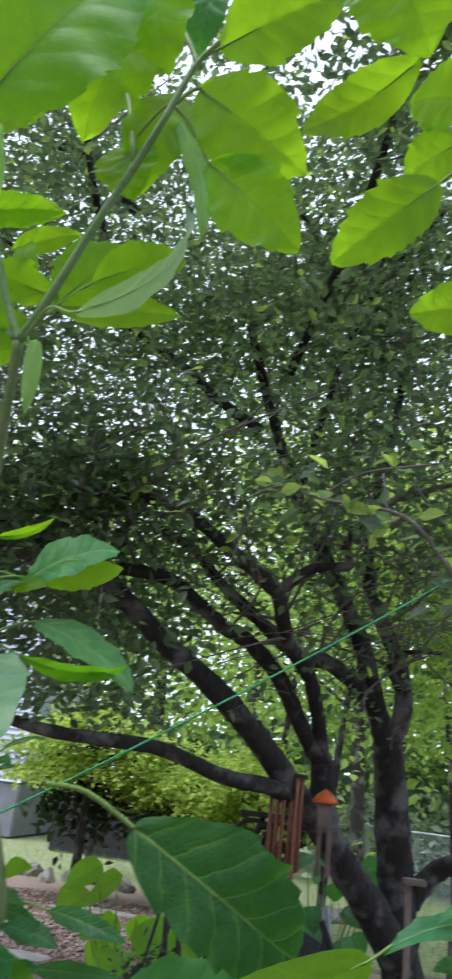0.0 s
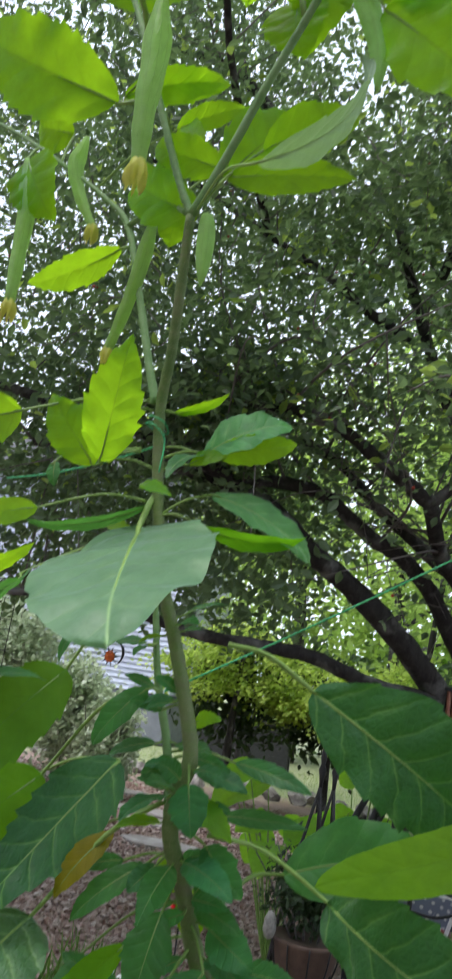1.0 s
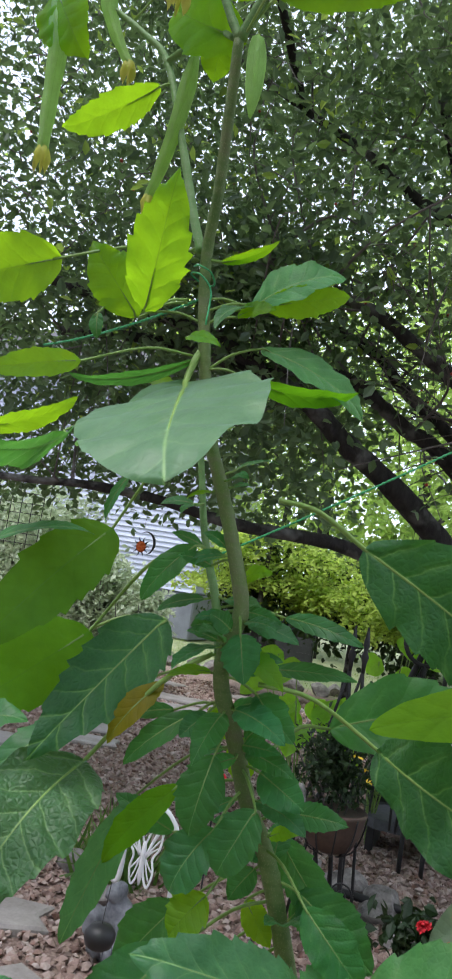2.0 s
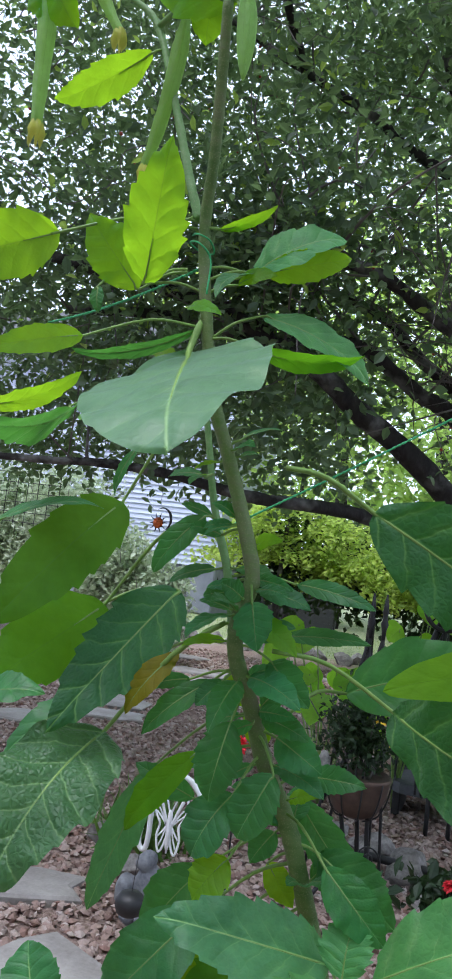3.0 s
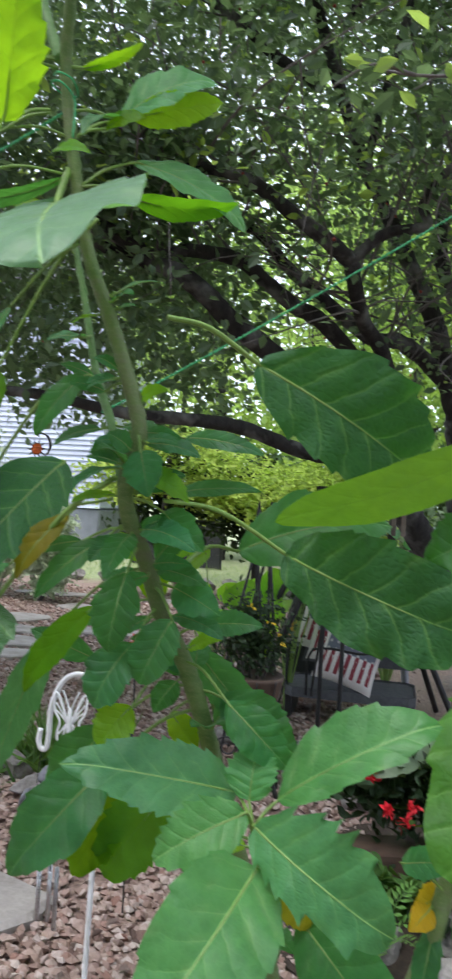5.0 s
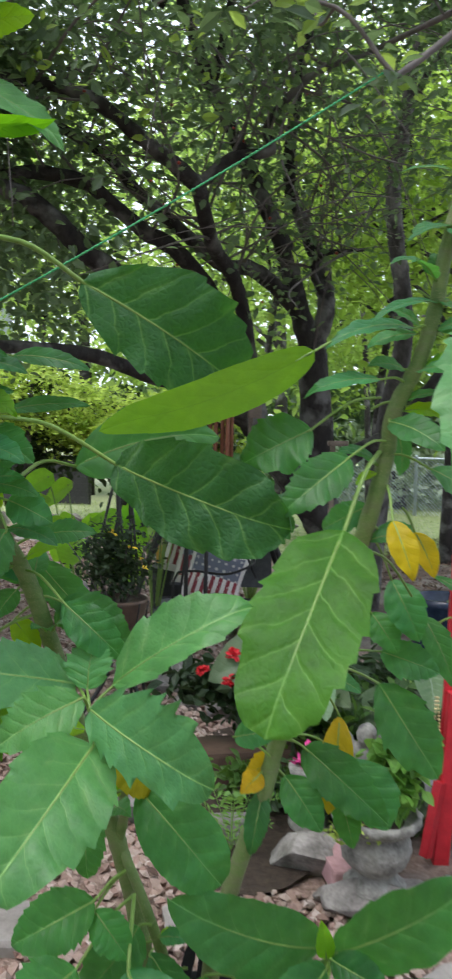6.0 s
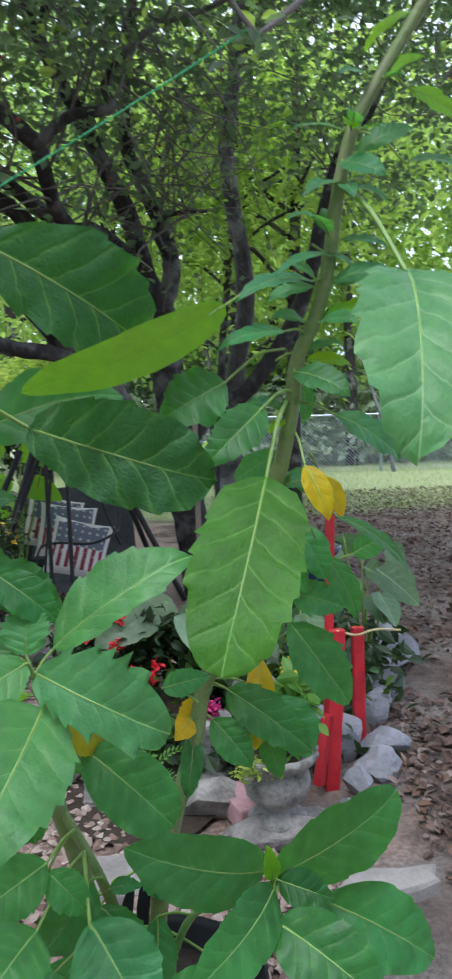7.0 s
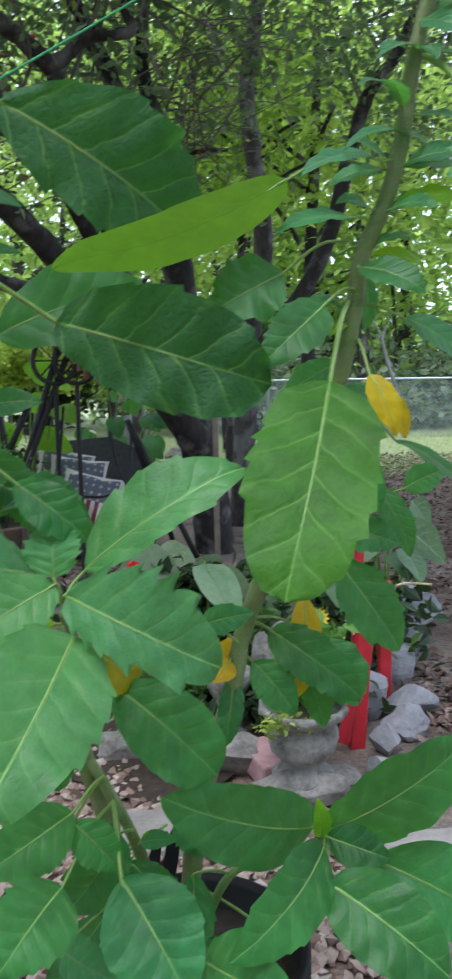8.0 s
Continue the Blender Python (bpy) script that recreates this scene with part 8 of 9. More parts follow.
def broad_leaf(parent, base, tip, width, normal, mat, seed, name="leaf"):
    """A heart-shaped leaf on a stalk."""
    rng = random.Random(seed)
    b, t, nn = Vector(base), Vector(tip), Vector(normal)
    ax = t - b
    ln = ax.length
    ax.normalize()
    nn = (nn - ax * nn.dot(ax)).normalized()
    sd = ax.cross(nn)
    verts, uvs = [], []
    NU, NV = 5, 14
    p = rng.uniform(0, 6)
    for i in range(NV + 1):
        v = i / NV
        half = 0.5 * width * (math.sin(math.pi * v ** 0.55) ** 0.7)
        for j in range(-NU, NU + 1):
            u = j / NU
            back_ = 0.16 * ln * abs(u) * max(0, 1 - 2.5 * v)
            z = 0.18 * abs(u) * half - 0.12 * ln * (v - 0.4) ** 2 * 2 + 0.03 * width * math.sin(8 * v + p) * abs(u)
            verts.append(tuple(b + ax * (v * ln - back_) + sd * u * half + nn * z))
            uvs.append((u * half / (0.5 * width), v))
    w_ = 2 * NU + 1
    faces = [(i * w_ + j, i * w_ + j + 1, (i + 1) * w_ + j + 1, (i + 1) * w_ + j) for i in range(NV) for j in range(w_ - 1)]
    lf = part(name, mesh_of(name, verts, faces, mat, uvs=uvs), parent)
    root = Vector((parent.location.x, parent.location.y, 0.0))
    v, f = tube([tuple(root), tuple(root.lerp(b, 0.55) + Vector((0, 0, 0.06))), tuple(b)], 0.007, 0.004, sides=6, per=5)
    part("petiole", mesh_of("petiole", v, f, PETIOLE), lf)


def clump(name, at, label, category, mat, count, size, height, spread, seed, facing=(0, -0.8, 0.6)):
    rng = random.Random(seed)
    c = thing(name, at, label, category)
    for i in range(count):
        a = rng.uniform(0, 6.28)
        r = spread * rng.uniform(0.3, 1)
        z = height * rng.uniform(0.45, 1)
        b = (at[0] + r * math.cos(a), at[1] + r * math.sin(a), z)
        s = size * rng.uniform(0.75, 1.2)
        t = (b[0] + 0.6 * s * math.cos(a) + rng.uniform(-.3, .3) * s, b[1] + 0.5 * s * math.sin(a) - 0.3 * s, z - 0.55 * s * rng.uniform(0.4, 1.2))
        broad_leaf(c, b, t, s * 0.72, (facing[0] + rng.uniform(-.4, .4), facing[1], facing[2] + rng.uniform(-.3, .3)), mat, seed * 50 + i)
    return c


clump("elephant_ear_plant", (-0.85, 5.1, 0), "bright lime green elephant ear plant", "plant", EAR, 15, 0.28, 1.25, 0.38, 61)
clump("elephant_ear_plant", (-0.42, 5.4, 0), "bright lime elephant ear with upright stalks", "plant", EAR, 10, 0.27, 1.38, 0.26, 62)
clump("caladium", (1.42, 3.5, 0), "variegated caladium with pale-veined leaves", "plant", CALADIUM, 16, 0.2, 0.68, 0.26, 63)
clump("caladium", (0.95, 2.95, 0), "pale-veined caladium behind the urn", "plant", CALADIUM, 7, 0.17, 0.55, 0.16, 64)
clump("hosta", (0.5, 3.05, 0), "pale grey-green broad-leaved hosta", "plant", PALE, 9, 0.24, 0.6, 0.18, 65)
clump("leafy_shrub", (0.25, 6.3, 0), "green leafy shrub behind a garden swing", "shrub", LEAF_GREEN, 20, 0.2, 1.3, 0.5, 66)

# hanging-bowl planter on an iron stand
bowl = thing("bowl_planter", (-0.39, 3.74, 0), "brown bowl planter in black iron stand with dark shrub", "planter")
v, f = lathe(-0.39, 3.74, [(0.05, 0.385), (0.10, 0.41), (0.135, 0.48), (0.152, 0.56), (0.158, 0.575), (0.15, 0.582), (0.14, 0.565), (0.02, 0.56)], 32)
part("bowl", mesh_of("bowl", v, f, BROWN_RESIN), bowl, "brown ribbed bowl")
for i in range(10):
    a = i * 0.628
    v, f = tube([(-0.39 + r * math.cos(a), 3.74 + r * math.sin(a), z) for r, z in ((0.055, 0.378), (0.107, 0.405), (0.142, 0.48), (0.16, 0.57))], 0.004, sides=5, per=4)
    part("basket_wire", mesh_of("basket_wire", v, f, BLACK_METAL), bowl)
for x0, y0 in ((-0.33, 3.74), (-0.45, 3.72), (-0.39, 3.80)):
    v, f = tube([(x0, y0, 0.40), (x0 + 0.02, y0, 0.2), (x0 + (x0 + 0.39) * 1.6, y0 + (y0 - 3.75) * 2, 0.0)], 0.011, sides=7)
    part("stand_leg", mesh_of("stand_leg", v, f, BLACK_METAL), bowl)
for s in (-1, 1):
    pts = []
    for k in range(22):
        a = k * 0.42
        r = 0.055 * (1 - k / 26)
        pts.append((-0.39 + s * (0.09 + r * math.cos(a)), 3.66, 0.24 + r * math.sin(a)))
    v, f = tube(pts, 0.004, sides=5, per=2)
    part("scroll", mesh_of("scroll", v, f, BLACK_METAL), bowl)
leaf_cloud("shrub", bowl, HERB_DARK, 1500, (-0.42, 3.74, 0.78), (0.2, 0.17, 0.22), 0.034, 541, lumps=26)
for i in range(-2, 3):
    v, f = tube([(-0.40 + 0.03 * i, 3.74, 0.56), (-0.42 + 0.07 * i, 3.72, 0.75), (-0.45 + 0.12 * i, 3.72, 0.98 - 0.03 * abs(i))], 0.005, 0.002, sides=4, per=4)
    part("stem", mesh_of("stem", v, f, TWIG), bowl)
for i, (x, y, z) in enumerate([(-0.24, 3.62, 0.75), (-0.39, 3.6, 0.92), (-0.25, 3.64, 0.80), (-0.30, 3.6, 0.86)]):
    leaf_cloud("bloom", bowl, SUNNY, 6, (x, y, z), (0.012, 0.01, 0.01), 0.02, 545 + i, lumps=4)
egg = lathe(-0.53, 3.60, [(0.004, 0.57), (0.02, 0.58), (0.03, 0.61), (0.027, 0.65), (0.014, 0.68), (0.003, 0.685)], 16)
part("ornament_egg", mesh_of("ornament_egg", *egg, CAST), bowl, "pale speckled stone egg")
v, f = tube([(-0.42, 4.2, 0.07), (-0.2, 4.18, 0.075), (0.03, 4.16, 0.08)], 0.022, sides=8)
tagged(new("iron_bar", mesh_of("iron_bar", v, f, BLACK_METAL)), "black iron bar lying across bed stones", "metal bar")

obelisk = thing("iron_obelisk", (-0.4, 3.95, 0), "black iron plant obelisk with pointed finials", "plant support")
for x in (-0.44, -0.375):
    v, f = lathe(x, 3.95, [(0.008, 1.18), (0.012, 1.24), (0.02, 1.27), (0.01, 1.30), (0.016, 1.33), (0.004, 1.42)], 10)
    part("finial", mesh_of("finial", v, f, BLACK_METAL), obelisk)
    for dx, dy in ((-0.2, -0.06), (0.12, -0.1), (0.02, 0.15)):
        v, f = tube([(x, 3.95, 1.2), (x + dx * 0.5, 3.95 + dy * 0.5, 0.7), (x + dx, 3.95 + dy, -0.01)], 0.008, sides=6, per=3)
        part("leg", mesh_of("leg", v, f, BLACK_METAL), obelisk)

# garden swing with pillows
swing = thing("garden_swing", (0.1, 5.4, 0), "black metal garden swing with a grey mesh back", "swing")
for a, b in (((0.28, 5.3, 0.97), (0.56, 5.28, 0.0)), ((0.28, 5.3, 0.97), (0.62, 5.9, 0.0)), ((-0.33, 5.2, 1.12), (-0.85, 5.15, 0.0)), ((-0.10, 5.05, 1.55), (-0.60, 5.0, 0.0)), ((-0.02, 5.05, 1.55), (-0.42, 5.0, 0.55))):
    a, b = Vector(a), Vector(b)
    if a.x > 0:
        b = a + (Vector((0.519, 5.3, 0.481)) - Vector((0.316, 5.3, 0.896))).normalized() * 1.02 if b.y < 5.5 else b
        b.z = min(b.z, 0.02)
    v, f = tube([tuple(a), tuple((a + b) / 2), tuple(b)], 0.02, sides=8, per=3)
    part("leg", mesh_of("leg", v, f, BLACK_METAL), swing)
MESHCLOTH = plain("grey_mesh_cloth", (0.06, 0.065, 0.075), (0.11, 0.115, 0.125), 0.7, scale=30, fine=500, relief=0.6)
v = [(-0.35, 5.72, 0.30), (0.42, 5.72, 0.30), (0.40, 5.80, 0.72), (0.16, 5.82, 0.83), (-0.25, 5.82, 0.80)]
v += [(x, y + 0.02, z) for x, y, z in v]
part("backrest", mesh_of("backrest", v, [(0, 1, 2, 3, 4), (9, 8, 7, 6, 5), (0, 5, 6, 1), (1, 6, 7, 2), (2, 7, 8, 3), (3, 8, 9, 4), (4, 9, 5, 0)], MESHCLOTH, smooth=False), swing, "grey mesh backrest")
v, f = box(0.02, 5.45, 0.17, 0.86, 0.5, 0.035)
part("seat", mesh_of("seat", v, f, MESHCLOTH, smooth=False), swing)
for x in (-0.38, 0.42):
    v, f = box(x, 5.45, 0.0, 0.05, 0.4, 0.17)
    part("seat_foot", mesh_of("seat_foot", v, f, BLACK_METAL, smooth=False), swing)
for pts in ([(-0.118, 5.0, 1.08), (-0.16, 5.0, 0.7), (-0.21, 5.02, 0.25), (-0.21, 5.2, 0.19)], [(-0.22, 5.08, 0.50), (-0.1, 5.06, 0.515), (0.1, 5.06, 0.50), (0.25, 5.1, 0.55), (0.29, 5.2, 0.60), (0.30, 5.3, 0.93)], [(0.16, 5.3, 0.90), (0.20, 5.25, 0.7), (0.27, 5.2, 0.52), (0.3, 5.25, 0.45)], [(-0.25, 5.08, 0.2), (-0.25, 5.06, 0.42), (-0.22, 5.08, 0.50)]):
    v, f = tube(pts, 0.009, sides=6)
    part("rod", mesh_of("rod", v, f, BLACK_METAL), swing)
v, f = tube([(0.41, 5.85, 0.0), (0.36, 5.88, 0.5), (0.30, 5.92, 0.98)], 0.028, sides=4, per=3)
part("backrest_post", mesh_of("backrest_post", v, f, plain("grey_post", (0.32, 0.33, 0.36), (0.45, 0.46, 0.5), 0.7)), swing, "pale grey post")


def pillow_material():
    m, nt, b, _ = material("flag_print_cloth")
    uv = nt.nodes.new("ShaderNodeUVMap")
    uv.uv_map = "blade"
    sep = nt.nodes.new("ShaderNodeSeparateXYZ")
    nt.links.new(uv.outputs[0], sep.inputs[0])
    x, y = sep.outputs[0], sep.outputs[1]
    worn = noise_tex(nt, 9, 5, uv.outputs[0], 0.7)
    lin = noise_tex(nt, 90, 2, uv.outputs[0])
    cream = ramp(nt, lin, (0.3, (0.66, 0.63, 0.60)), (0.7, (0.80, 0.77, 0.74)))
    band = math_node(nt, "GREATER_THAN", math_node(nt, "FRACT", math_node(nt, "MULTIPLY", x, 7.5)), 0.5)
    low = math_node(nt, "MULTIPLY", math_node(nt, "LESS_THAN", y, 0.50), math_node(nt, "GREATER_THAN", y, 0.12))
    inx = math_node(nt, "MULTIPLY", math_node(nt, "GREATER_THAN", x, 0.08), math_node(nt, "LESS_THAN", x, 0.93))
    keep = math_node(nt, "GREATER_THAN", worn, 0.38)
    red = math_node(nt, "MULTIPLY", math_node(nt, "MULTIPLY", band, low), math_node(nt, "MULTIPLY", inx, keep))
    wav = math_node(nt, "MULTIPLY", math_node(nt, "SINE", math_node(nt, "MULTIPLY", x, 12.0)), 0.03)
    top = math_node(nt, "MULTIPLY", math_node(nt, "GREATER_THAN", y, 0.5), math_node(nt, "LESS_THAN", math_node(nt, "ADD", y, wav), 0.92))
    blue = math_node(nt, "MULTIPLY", math_node(nt, "MULTIPLY", top, inx), math_node(nt, "GREATER_THAN", worn, 0.32))
    vor = nt.nodes.new("ShaderNodeTexVoronoi")
    vor.inputs["Scale"].default_value, vor.inputs["Randomness"].default_value = 8.0, 0.15
    nt.links.new(uv.outputs[0], vor.inputs["Vector"])
    dots = math_node(nt, "LESS_THAN", vor.outputs["Distance"], 0.22)
    col = mix(nt, red, cream, (0.26, 0.045, 0.06))
    col = mix(nt, math_node(nt, "MULTIPLY", blue, 0.85), col, (0.05, 0.07, 0.13))
    col = mix(nt, math_node(nt, "MULTIPLY", dots, blue), col, (0.5, 0.48, 0.46))
    nt.links.new(col, b.inputs["Base Color"])
    b.inputs["Roughness"].default_value = 0.9
    bump(nt, lin, 0.4, 0.003, b)
    return m


PILLOW = pillow_material()


def pillow(centre, size, turn, lean, roll, seed):
    """A square cushion with pinched corners and a soft belly."""
    N = 14
    m = Matrix.Translation(centre) @ Euler((radians(lean), radians(roll), radians(turn))).to_matrix().to_4x4()
    verts, uvs, faces = [], [], []
    for side in (-1, 1):
        for i in range(N + 1):
            for j in range(N + 1):
                a, c = i / N * 2 - 1, j / N * 2 - 1
                px = a * (1 - 0.08 * (1 - c * c) * abs(a) ** 3)
                pz = c * (1 - 0.08 * (1 - a * a) * abs(c) ** 3)
                th = side * 0.17 * ((1 - a ** 4) * (1 - c ** 4)) ** 0.55
                th += 0.012 * noise.noise(Vector((a * 3 + seed, c * 3, side)))
                verts.append(tuple(m @ Vector((px * size / 2, th * size, pz * size / 2))))
                uvs.append((i / N, j / N))
    K = (N + 1) ** 2
    for s in (0, 1):
        for i in range(N):
            for j in range(N):
                q = (s * K + i * (N + 1) + j, s * K + (i + 1) * (N + 1) + j, s * K + (i + 1) * (N + 1) + j + 1, s * K + i * (N + 1) + j + 1)
                faces.append(q if s == 0 else q[::-1])
    ob = new("throw_pillow", mesh_of("throw_pillow", verts, faces, PILLOW, uvs=uvs))
    return tagged(ob, "cream throw pillow with a faded stars-and-stripes print", "pillow", "pillows on the swing")


pillow((0.01, 5.29, 0.43), 0.41, -6, -24, 14, 1)
pillow((-0.07, 5.46, 0.53), 0.40, 4, -24, 10, 2)
pillow((-0.17, 5.58, 0.58), 0.40, 8, -22, 16, 3)

crate = thing("plastic_tote", (-0.39, 6.0, 0), "dark grey plastic tote standing on gravel", "tote")
v, f = box(-0.39, 6.0, 0.0, 0.27, 0.26, 0.36, 8, 0.12)
part("tub", mesh_of("tub", v, f, GREY_PLASTIC, smooth=False), crate)
v, f = box(-0.39, 6.0, 0.365, 0.30, 0.29, 0.025, 8, 0.12)
part("rim", mesh_of("rim", v, f, GREY_PLASTIC, smooth=False), crate)
yp = thing("yellow_pot", (-0.45, 6.3, 0), "mustard yellow flower pot with small red plant", "plant pot")
v, f = lathe(-0.45, 6.3, [(0.06, 0.0), (0.07, 0.34), (0.078, 0.46), (0.09, 0.47), (0.09, 0.51), (0.08, 0.51), (0.074, 0.48), (0.02, 0.48)], 24)
part("pot", mesh_of("pot", v, f, YELLOW_POT), yp)
leaf_cloud("plant", yp, HERB_DARK, 260, (-0.45, 6.3, 0.62), (0.13, 0.12, 0.13), 0.05, 551, lumps=12)

bluepot = thing("glazed_pot", (1.2, 3.65, 0), "dark blue glazed pot among bedding plants", "plant pot")
v, f = lathe(1.2, 3.65, [(0.10, 0), (0.13, 0.2), (0.15, 0.5), (0.145, 0.6), (0.16, 0.62), (0.16, 0.655), (0.145, 0.655), (0.13, 0.6), (0.02, 0.6)], 28)
part("pot", mesh_of("pot", v, f, plain("blue_glaze", (0.01, 0.015, 0.035), (0.03, 0.045, 0.08), 0.2)), bluepot)

# white crook with butterfly and wind chime
crook = thing("white_crook", (-0.664, 2.0, 0), "white metal garden crook with a cut-out butterfly", "garden hook")
v, f = tube([(-0.52, 2.0, 0.0), (-0.515, 2.0, 0.5), (-0.518, 2.0, 0.80), (-0.545, 2.0, 0.875), (-0.59, 2.0, 0.895), (-0.635, 2.0, 0.87), (-0.664, 2.0, 0.80), (-0.667, 2.0, 0.72), (-0.672, 2.0, 0.685), (-0.685, 2.0, 0.68), (-0.695, 2.0, 0.70), (-0.692, 2.0, 0.735)], 0.0075, sides=10)
part("rod", mesh_of("rod", v, f, WHITE_METAL), crook)
for s in (-1, 1):
    ringpts = [(0.004, -0.01), (0.05, 0.065), (0.075, 0.075), (0.072, 0.03), (0.045, 0.0), (0.055, -0.035), (0.04, -0.075), (0.02, -0.06), (0.004, -0.02)]
    loops = [tube([(-0.603 + s * a * 0.62, 1.985, 0.765 + c) for a, c in ringpts], 0.0032, sides=6, per=4)]
    for a, c in ((0.062, 0.068), (0.07, 0.05), (0.068, 0.03), (0.05, -0.035), (0.042, -0.06)):
        loops.append(tube([(-0.603 + s * 0.008, 1.985, 0.762), (-0.603 + s * a * 0.36, 1.985, 0.765 + c * 0.55), (-0.603 + s * a * 0.6, 1.985, 0.765 + c)], 0.0024, sides=5, per=4))
    loops.append(tube([(-0.603, 1.985, 0.79), (-0.603 + s * 0.012, 1.985, 0.825), (-0.603 + s * 0.024, 1.985, 0.85)], 0.0026, sides=5, per=4))
    wing = part("butterfly_wing", mesh_of("butterfly_wing", *loops[0], WHITE_METAL), crook)
    for v, f in loops[1:-1]:
        part("wing_vein", mesh_of("wing_vein", v, f, WHITE_METAL), wing)
    part("antenna", mesh_of("antenna", *loops[-1], WHITE_METAL), crook)
v, f = lathe(-0.603, 1.985, [(0.002, 0.69), (0.006, 0.71), (0.008, 0.75), (0.007, 0.78), (0.006, 0.80), (0.002, 0.805)], 10)
part("butterfly_body", mesh_of("butterfly_body", v, f, WHITE_METAL), crook)
chime = thing("wind_chime", (-0.68, 2.0, 0.2), "wind chime with black disc and aluminium tubes", "wind chime")
v, f = tube([(-0.685, 2.0, 0.69), (-0.69, 2.0, 0.62), (-0.695, 2.0, 0.54)], 0.0012, sides=5)
part("thread", mesh_of("thread", v, f, BLACK_METAL), chime)
v, f = lathe(-0.695, 2.0, [(0.02, 0.495), (0.036, 0.505), (0.043, 0.525), (0.042, 0.54), (0.03, 0.555), (0.004, 0.56)], 24)
part("top_disc", mesh_of("top_disc", v, f, BLACK_METAL), chime)
for i in range(5):
    a = i * 1.2566 + 0.4
    x, y, lo = -0.645 + 0.026 * math.cos(a), 2.0 + 0.026 * math.sin(a), 0.19 + 0.012 * i
    v, f = lathe(x, y, [(0.005, lo), (0.0065, lo + 0.002), (0.0065, 0.36), (0.004, 0.362)], 10)
    part("tube", mesh_of("tube", v, f, PIPE), chime)
    v, f = tube([(x, y, 0.36), (x - 0.008, y, 0.43), (-0.662 + 0.02 * math.cos(a), 2.0 + 0.02 * math.sin(a), 0.505)], 0.0008, sides=4, per=3)
    part("cord", mesh_of("cord", v, f, BLACK_METAL), chime)

# sun and moon ornament
orn = thing("sun_ornament", (-1.9, 4.4, 1.6), "black moon and orange glass sun hanging ornament", "ornament")
v, f = tube([(-1.94, 3.95, 1.95), (-1.915, 4.38, 1.9), (-1.90, 4.4, 1.78)], 0.0015, sides=4)
part("thread", mesh_of("thread", v, f, BLACK_METAL), orn)
v, f = lathe(0, 0, [(0.001, -0.02), (0.026, -0.012), (0.035, 0.0), (0.026, 0.012), (0.001, 0.02)], 24)
v = [(-1.905 + x, 4.4 + z, 1.662 + y) for x, y, z in v]
part("glass_sun", mesh_of("glass_sun", v, f, ORANGE), orn, "orange glass disc")
for i in range(10):
    a = i * 0.628
    r = tube([(-1.905 + 0.033 * math.cos(a), 4.4, 1.662 + 0.033 * math.sin(a)), (-1.905 + 0.048 * math.cos(a + 0.08), 4.4, 1.662 + 0.048 * math.sin(a + 0.08)), (-1.905 + 0.062 * math.cos(a), 4.4, 1.662 + 0.062 * math.sin(a))], 0.006, 0.001, sides=5, per=3)
    part("ray", mesh_of("ray", *r, BLACK_METAL), orn)
v, f = tube([(-1.88 + 0.062 * math.cos(a), 4.4, 1.685 + 0.072 * math.sin(a)) for a in (2.2, 1.6, 1.0, 0.4, -0.2, -0.8, -1.3)], 0.01, sides=8, per=5, radii=[0.002, 0.009, 0.014, 0.017, 0.014, 0.009, 0.002], flat=0.4)
part("moon", mesh_of("moon", v, f, BLACK_METAL), orn)

# copper chimes and feeder below the limb
cop = thing("copper_chimes", (0.03, 4.72, 1.2), "row of long copper-brown wind chime tubes", "wind chime")
for i, (dx, dz) in enumerate(((-0.07, 0.0), (-0.035, -0.04), (0.0, -0.09), (0.04, -0.05), (0.07, -0.12), (0.095, -0.06))):
    v, f = lathe(0.03 + dx, 4.70 + 0.03 * (i % 2), [(0.010, 1.33 + dz), (0.013, 1.335 + dz), (0.013, 1.76), (0.009, 1.765)], 10)
    part("tube", mesh_of("tube", v, f, COPPER), cop)
v, f = box(0.045, 4.715, 1.765, 0.22, 0.07, 0.02)
part("top_bar", mesh_of("top_bar", v, f, BLACK_METAL, smooth=False), cop)
v, f = tube([(0.045, 4.715, 1.78), (0.04, 4.72, 1.80), (0.02, 4.72, 1.83)], 0.002, sides=5)
part("hook", mesh_of("hook", v, f, BLACK_METAL), cop)
feeder = thing("bird_feeder", (0.27, 4.68, 1.25), "wooden bird feeder with an orange roof", "bird feeder")
v, f = lathe(0.265, 4.68, [(0.07, 1.645), (0.075, 1.655), (0.05, 1.69), (0.01, 1.72)], 12)
part("roof", mesh_of("roof", v, f, ORANGE), feeder)
v, f = box(0.265, 4.68, 1.52, 0.085, 0.085, 0.125)
part("hopper", mesh_of("hopper", v, f, WOOD, smooth=False), feeder)
for dx in (-0.028, 0.028):
    v, f = box(0.27 + dx, 4.68, 1.27, 0.028, 0.03, 0.25)
    part("slat", mesh_of("slat", v, f, WOOD, smooth=False), feeder)
v, f = tube([(0.265, 4.68, 1.71), (0.26, 4.74, 1.78), (0.25, 4.84, 1.84)], 0.002, sides=5)
part("hanger", mesh_of("hanger", v, f, BLACK_METAL), feeder)

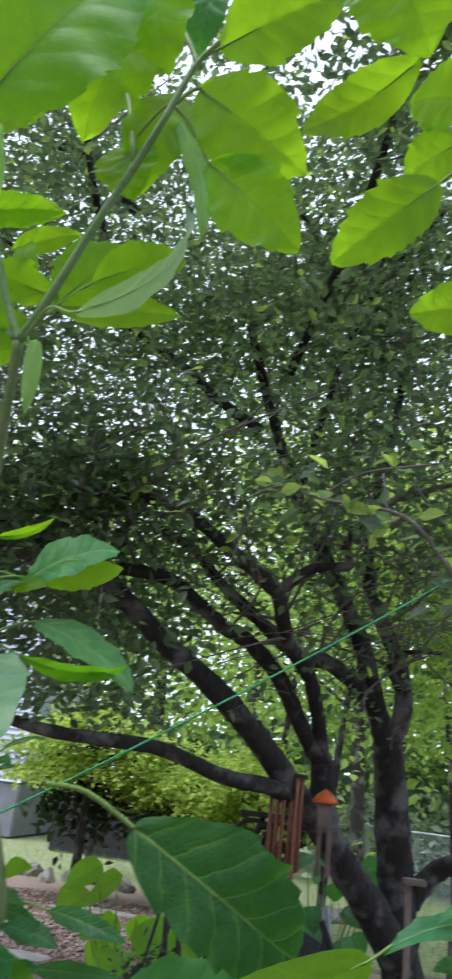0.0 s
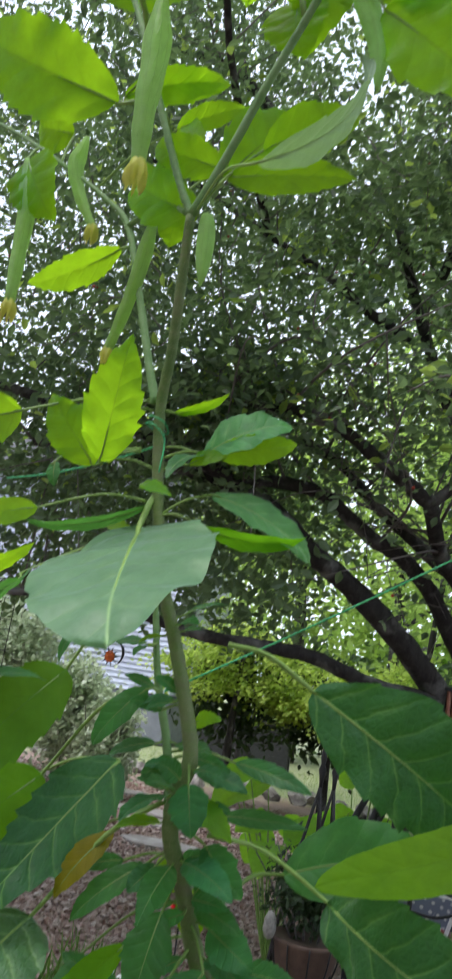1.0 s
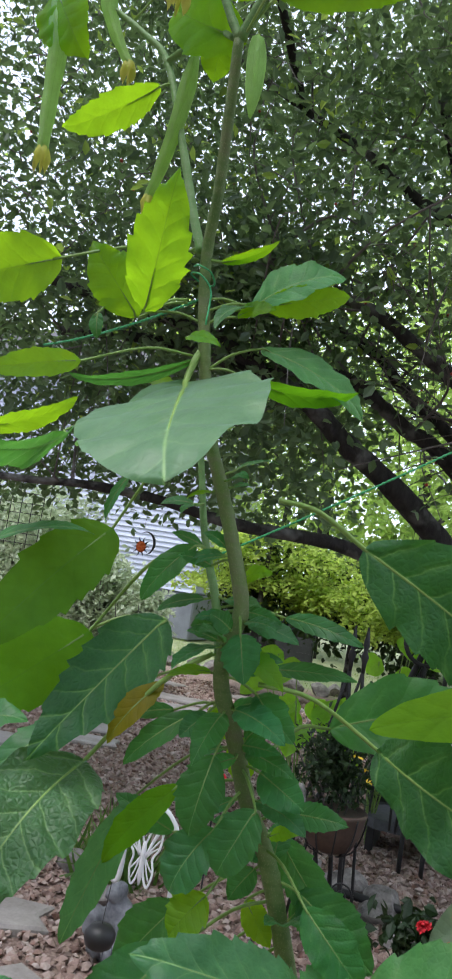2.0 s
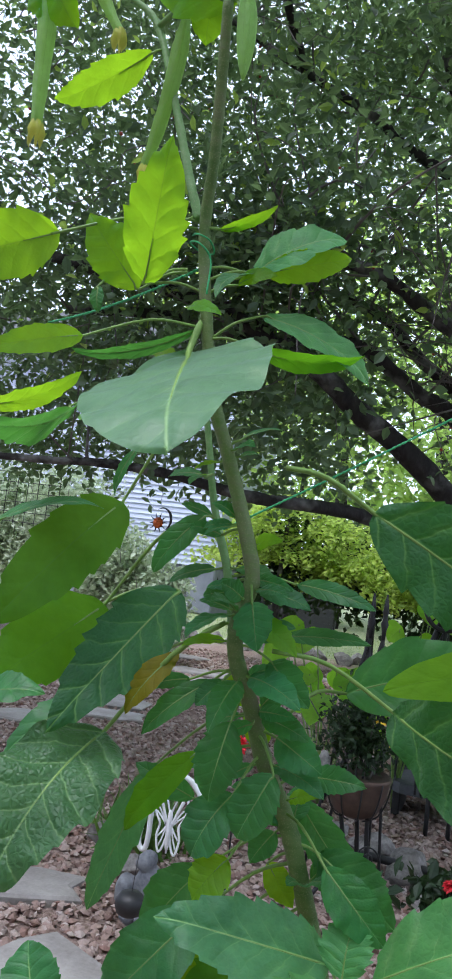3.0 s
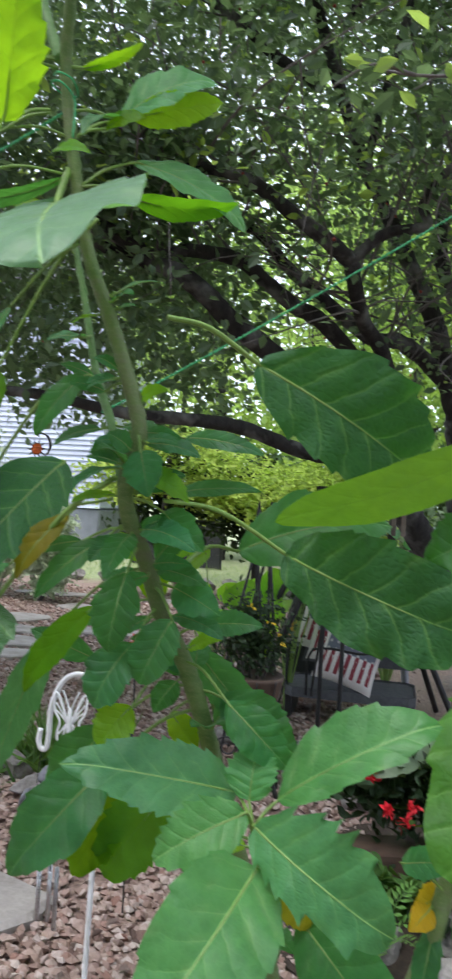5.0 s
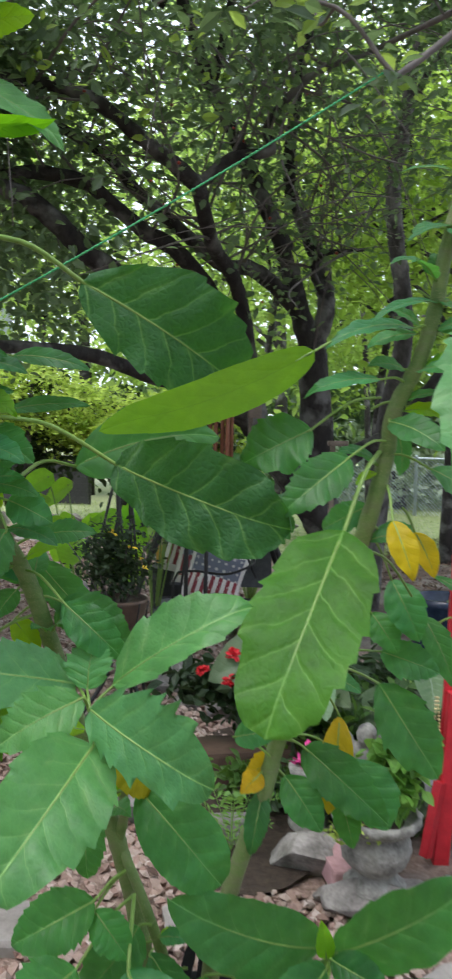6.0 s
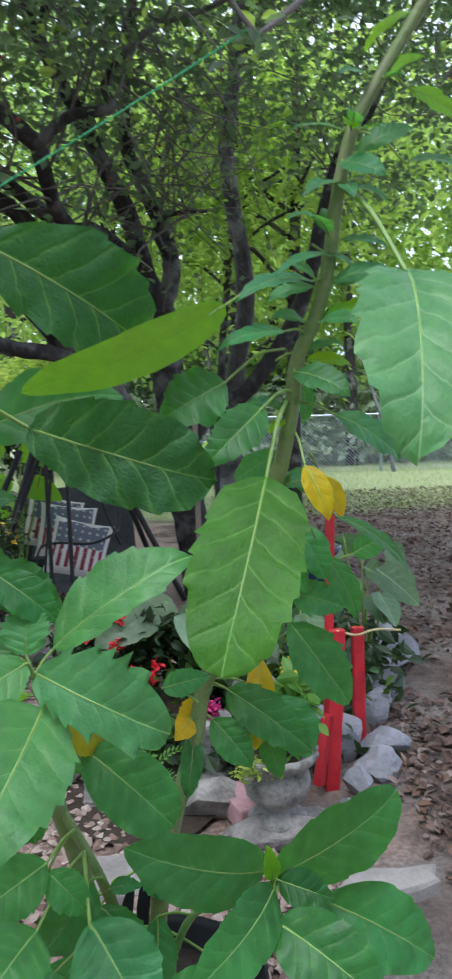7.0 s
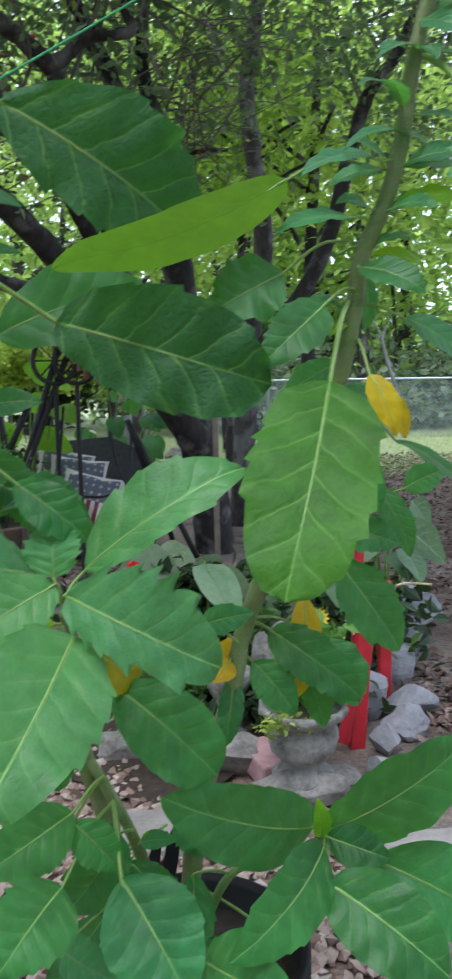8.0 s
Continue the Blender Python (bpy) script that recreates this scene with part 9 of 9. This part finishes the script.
post = thing("wooden_post", (0.68, 3.85, 0), "weathered grey wooden post with a flat top", "post")
v, f = box(0.665, 3.85, 0, 0.026, 0.026, 1.36)
part("shaft", mesh_of("shaft", v, f, WOOD, smooth=False), post)
v, f = box(0.69, 3.85, 1.36, 0.10, 0.09, 0.025)
part("top", mesh_of("top", v, f, WOOD, smooth=False), post)

bench = thing("iron_wheel_bench", (-0.15, 5.0, 0), "black iron bench with wagon-wheel arms", "bench")
for cx in (-0.16, -0.03):
    ring = [(cx + 0.13 * math.cos(a), 5.0, 1.36 + 0.14 * math.sin(a)) for a in np.linspace(0, 2 * math.pi, 17)]
    v, f = tube(ring, 0.014, sides=8, per=3)
    wheel = part("wheel", mesh_of("wheel", v, f, BLACK_METAL), bench)
    for a in np.linspace(0, math.pi, 5)[:4]:
        v, f = tube([(cx - 0.13 * math.cos(a), 5.0, 1.36 - 0.14 * math.sin(a)), (cx, 5.0, 1.36), (cx + 0.13 * math.cos(a), 5.0, 1.36 + 0.14 * math.sin(a))], 0.005, sides=5, per=2)
        part("spoke", mesh_of("spoke", v, f, BLACK_METAL), wheel)
    v, f = tube([(cx, 5.0, 1.22), (cx, 5.0, 0.6), (cx, 5.0, -0.01)], 0.014, sides=8)
    part("leg", mesh_of("leg", v, f, BLACK_METAL), bench)
v, f = box(-0.08, 5.02, 1.52, 0.34, 0.04, 0.03)
part("rail", mesh_of("rail", v, f, BLACK_METAL, smooth=False), bench)

bird = thing("red_garden_stake", (-0.59, 2.5, 0), "thin garden stake with a small red flower", "garden stake")
v, f = tube([(-0.58, 2.5, -0.02), (-0.585, 2.5, 0.5), (-0.59, 2.5, 0.9)], 0.003, sides=6)
part("rod", mesh_of("rod", v, f, BLACK_METAL), bird)
leaf_cloud("bloom", bird, GERANIUM, 40, (-0.59, 2.49, 0.90), (0.022, 0.02, 0.02), 0.03, 561, lumps=8)

# sedge tuft beside the path
def tuft_place(rng, count):
    c = np.array((-1.45, 3.75, 0.0)) + rng.normal(size=(count, 3)) * np.array((0.12, 0.1, 0))
    return c, random_axes(rng, count, 0.26, 0.4, flatness=0.45)


scatter("sedge_tuft", BLADE, 260, tuft_place, HERB, label="tuft of fine green sedge by a flagstone", category="grass", seed=8)
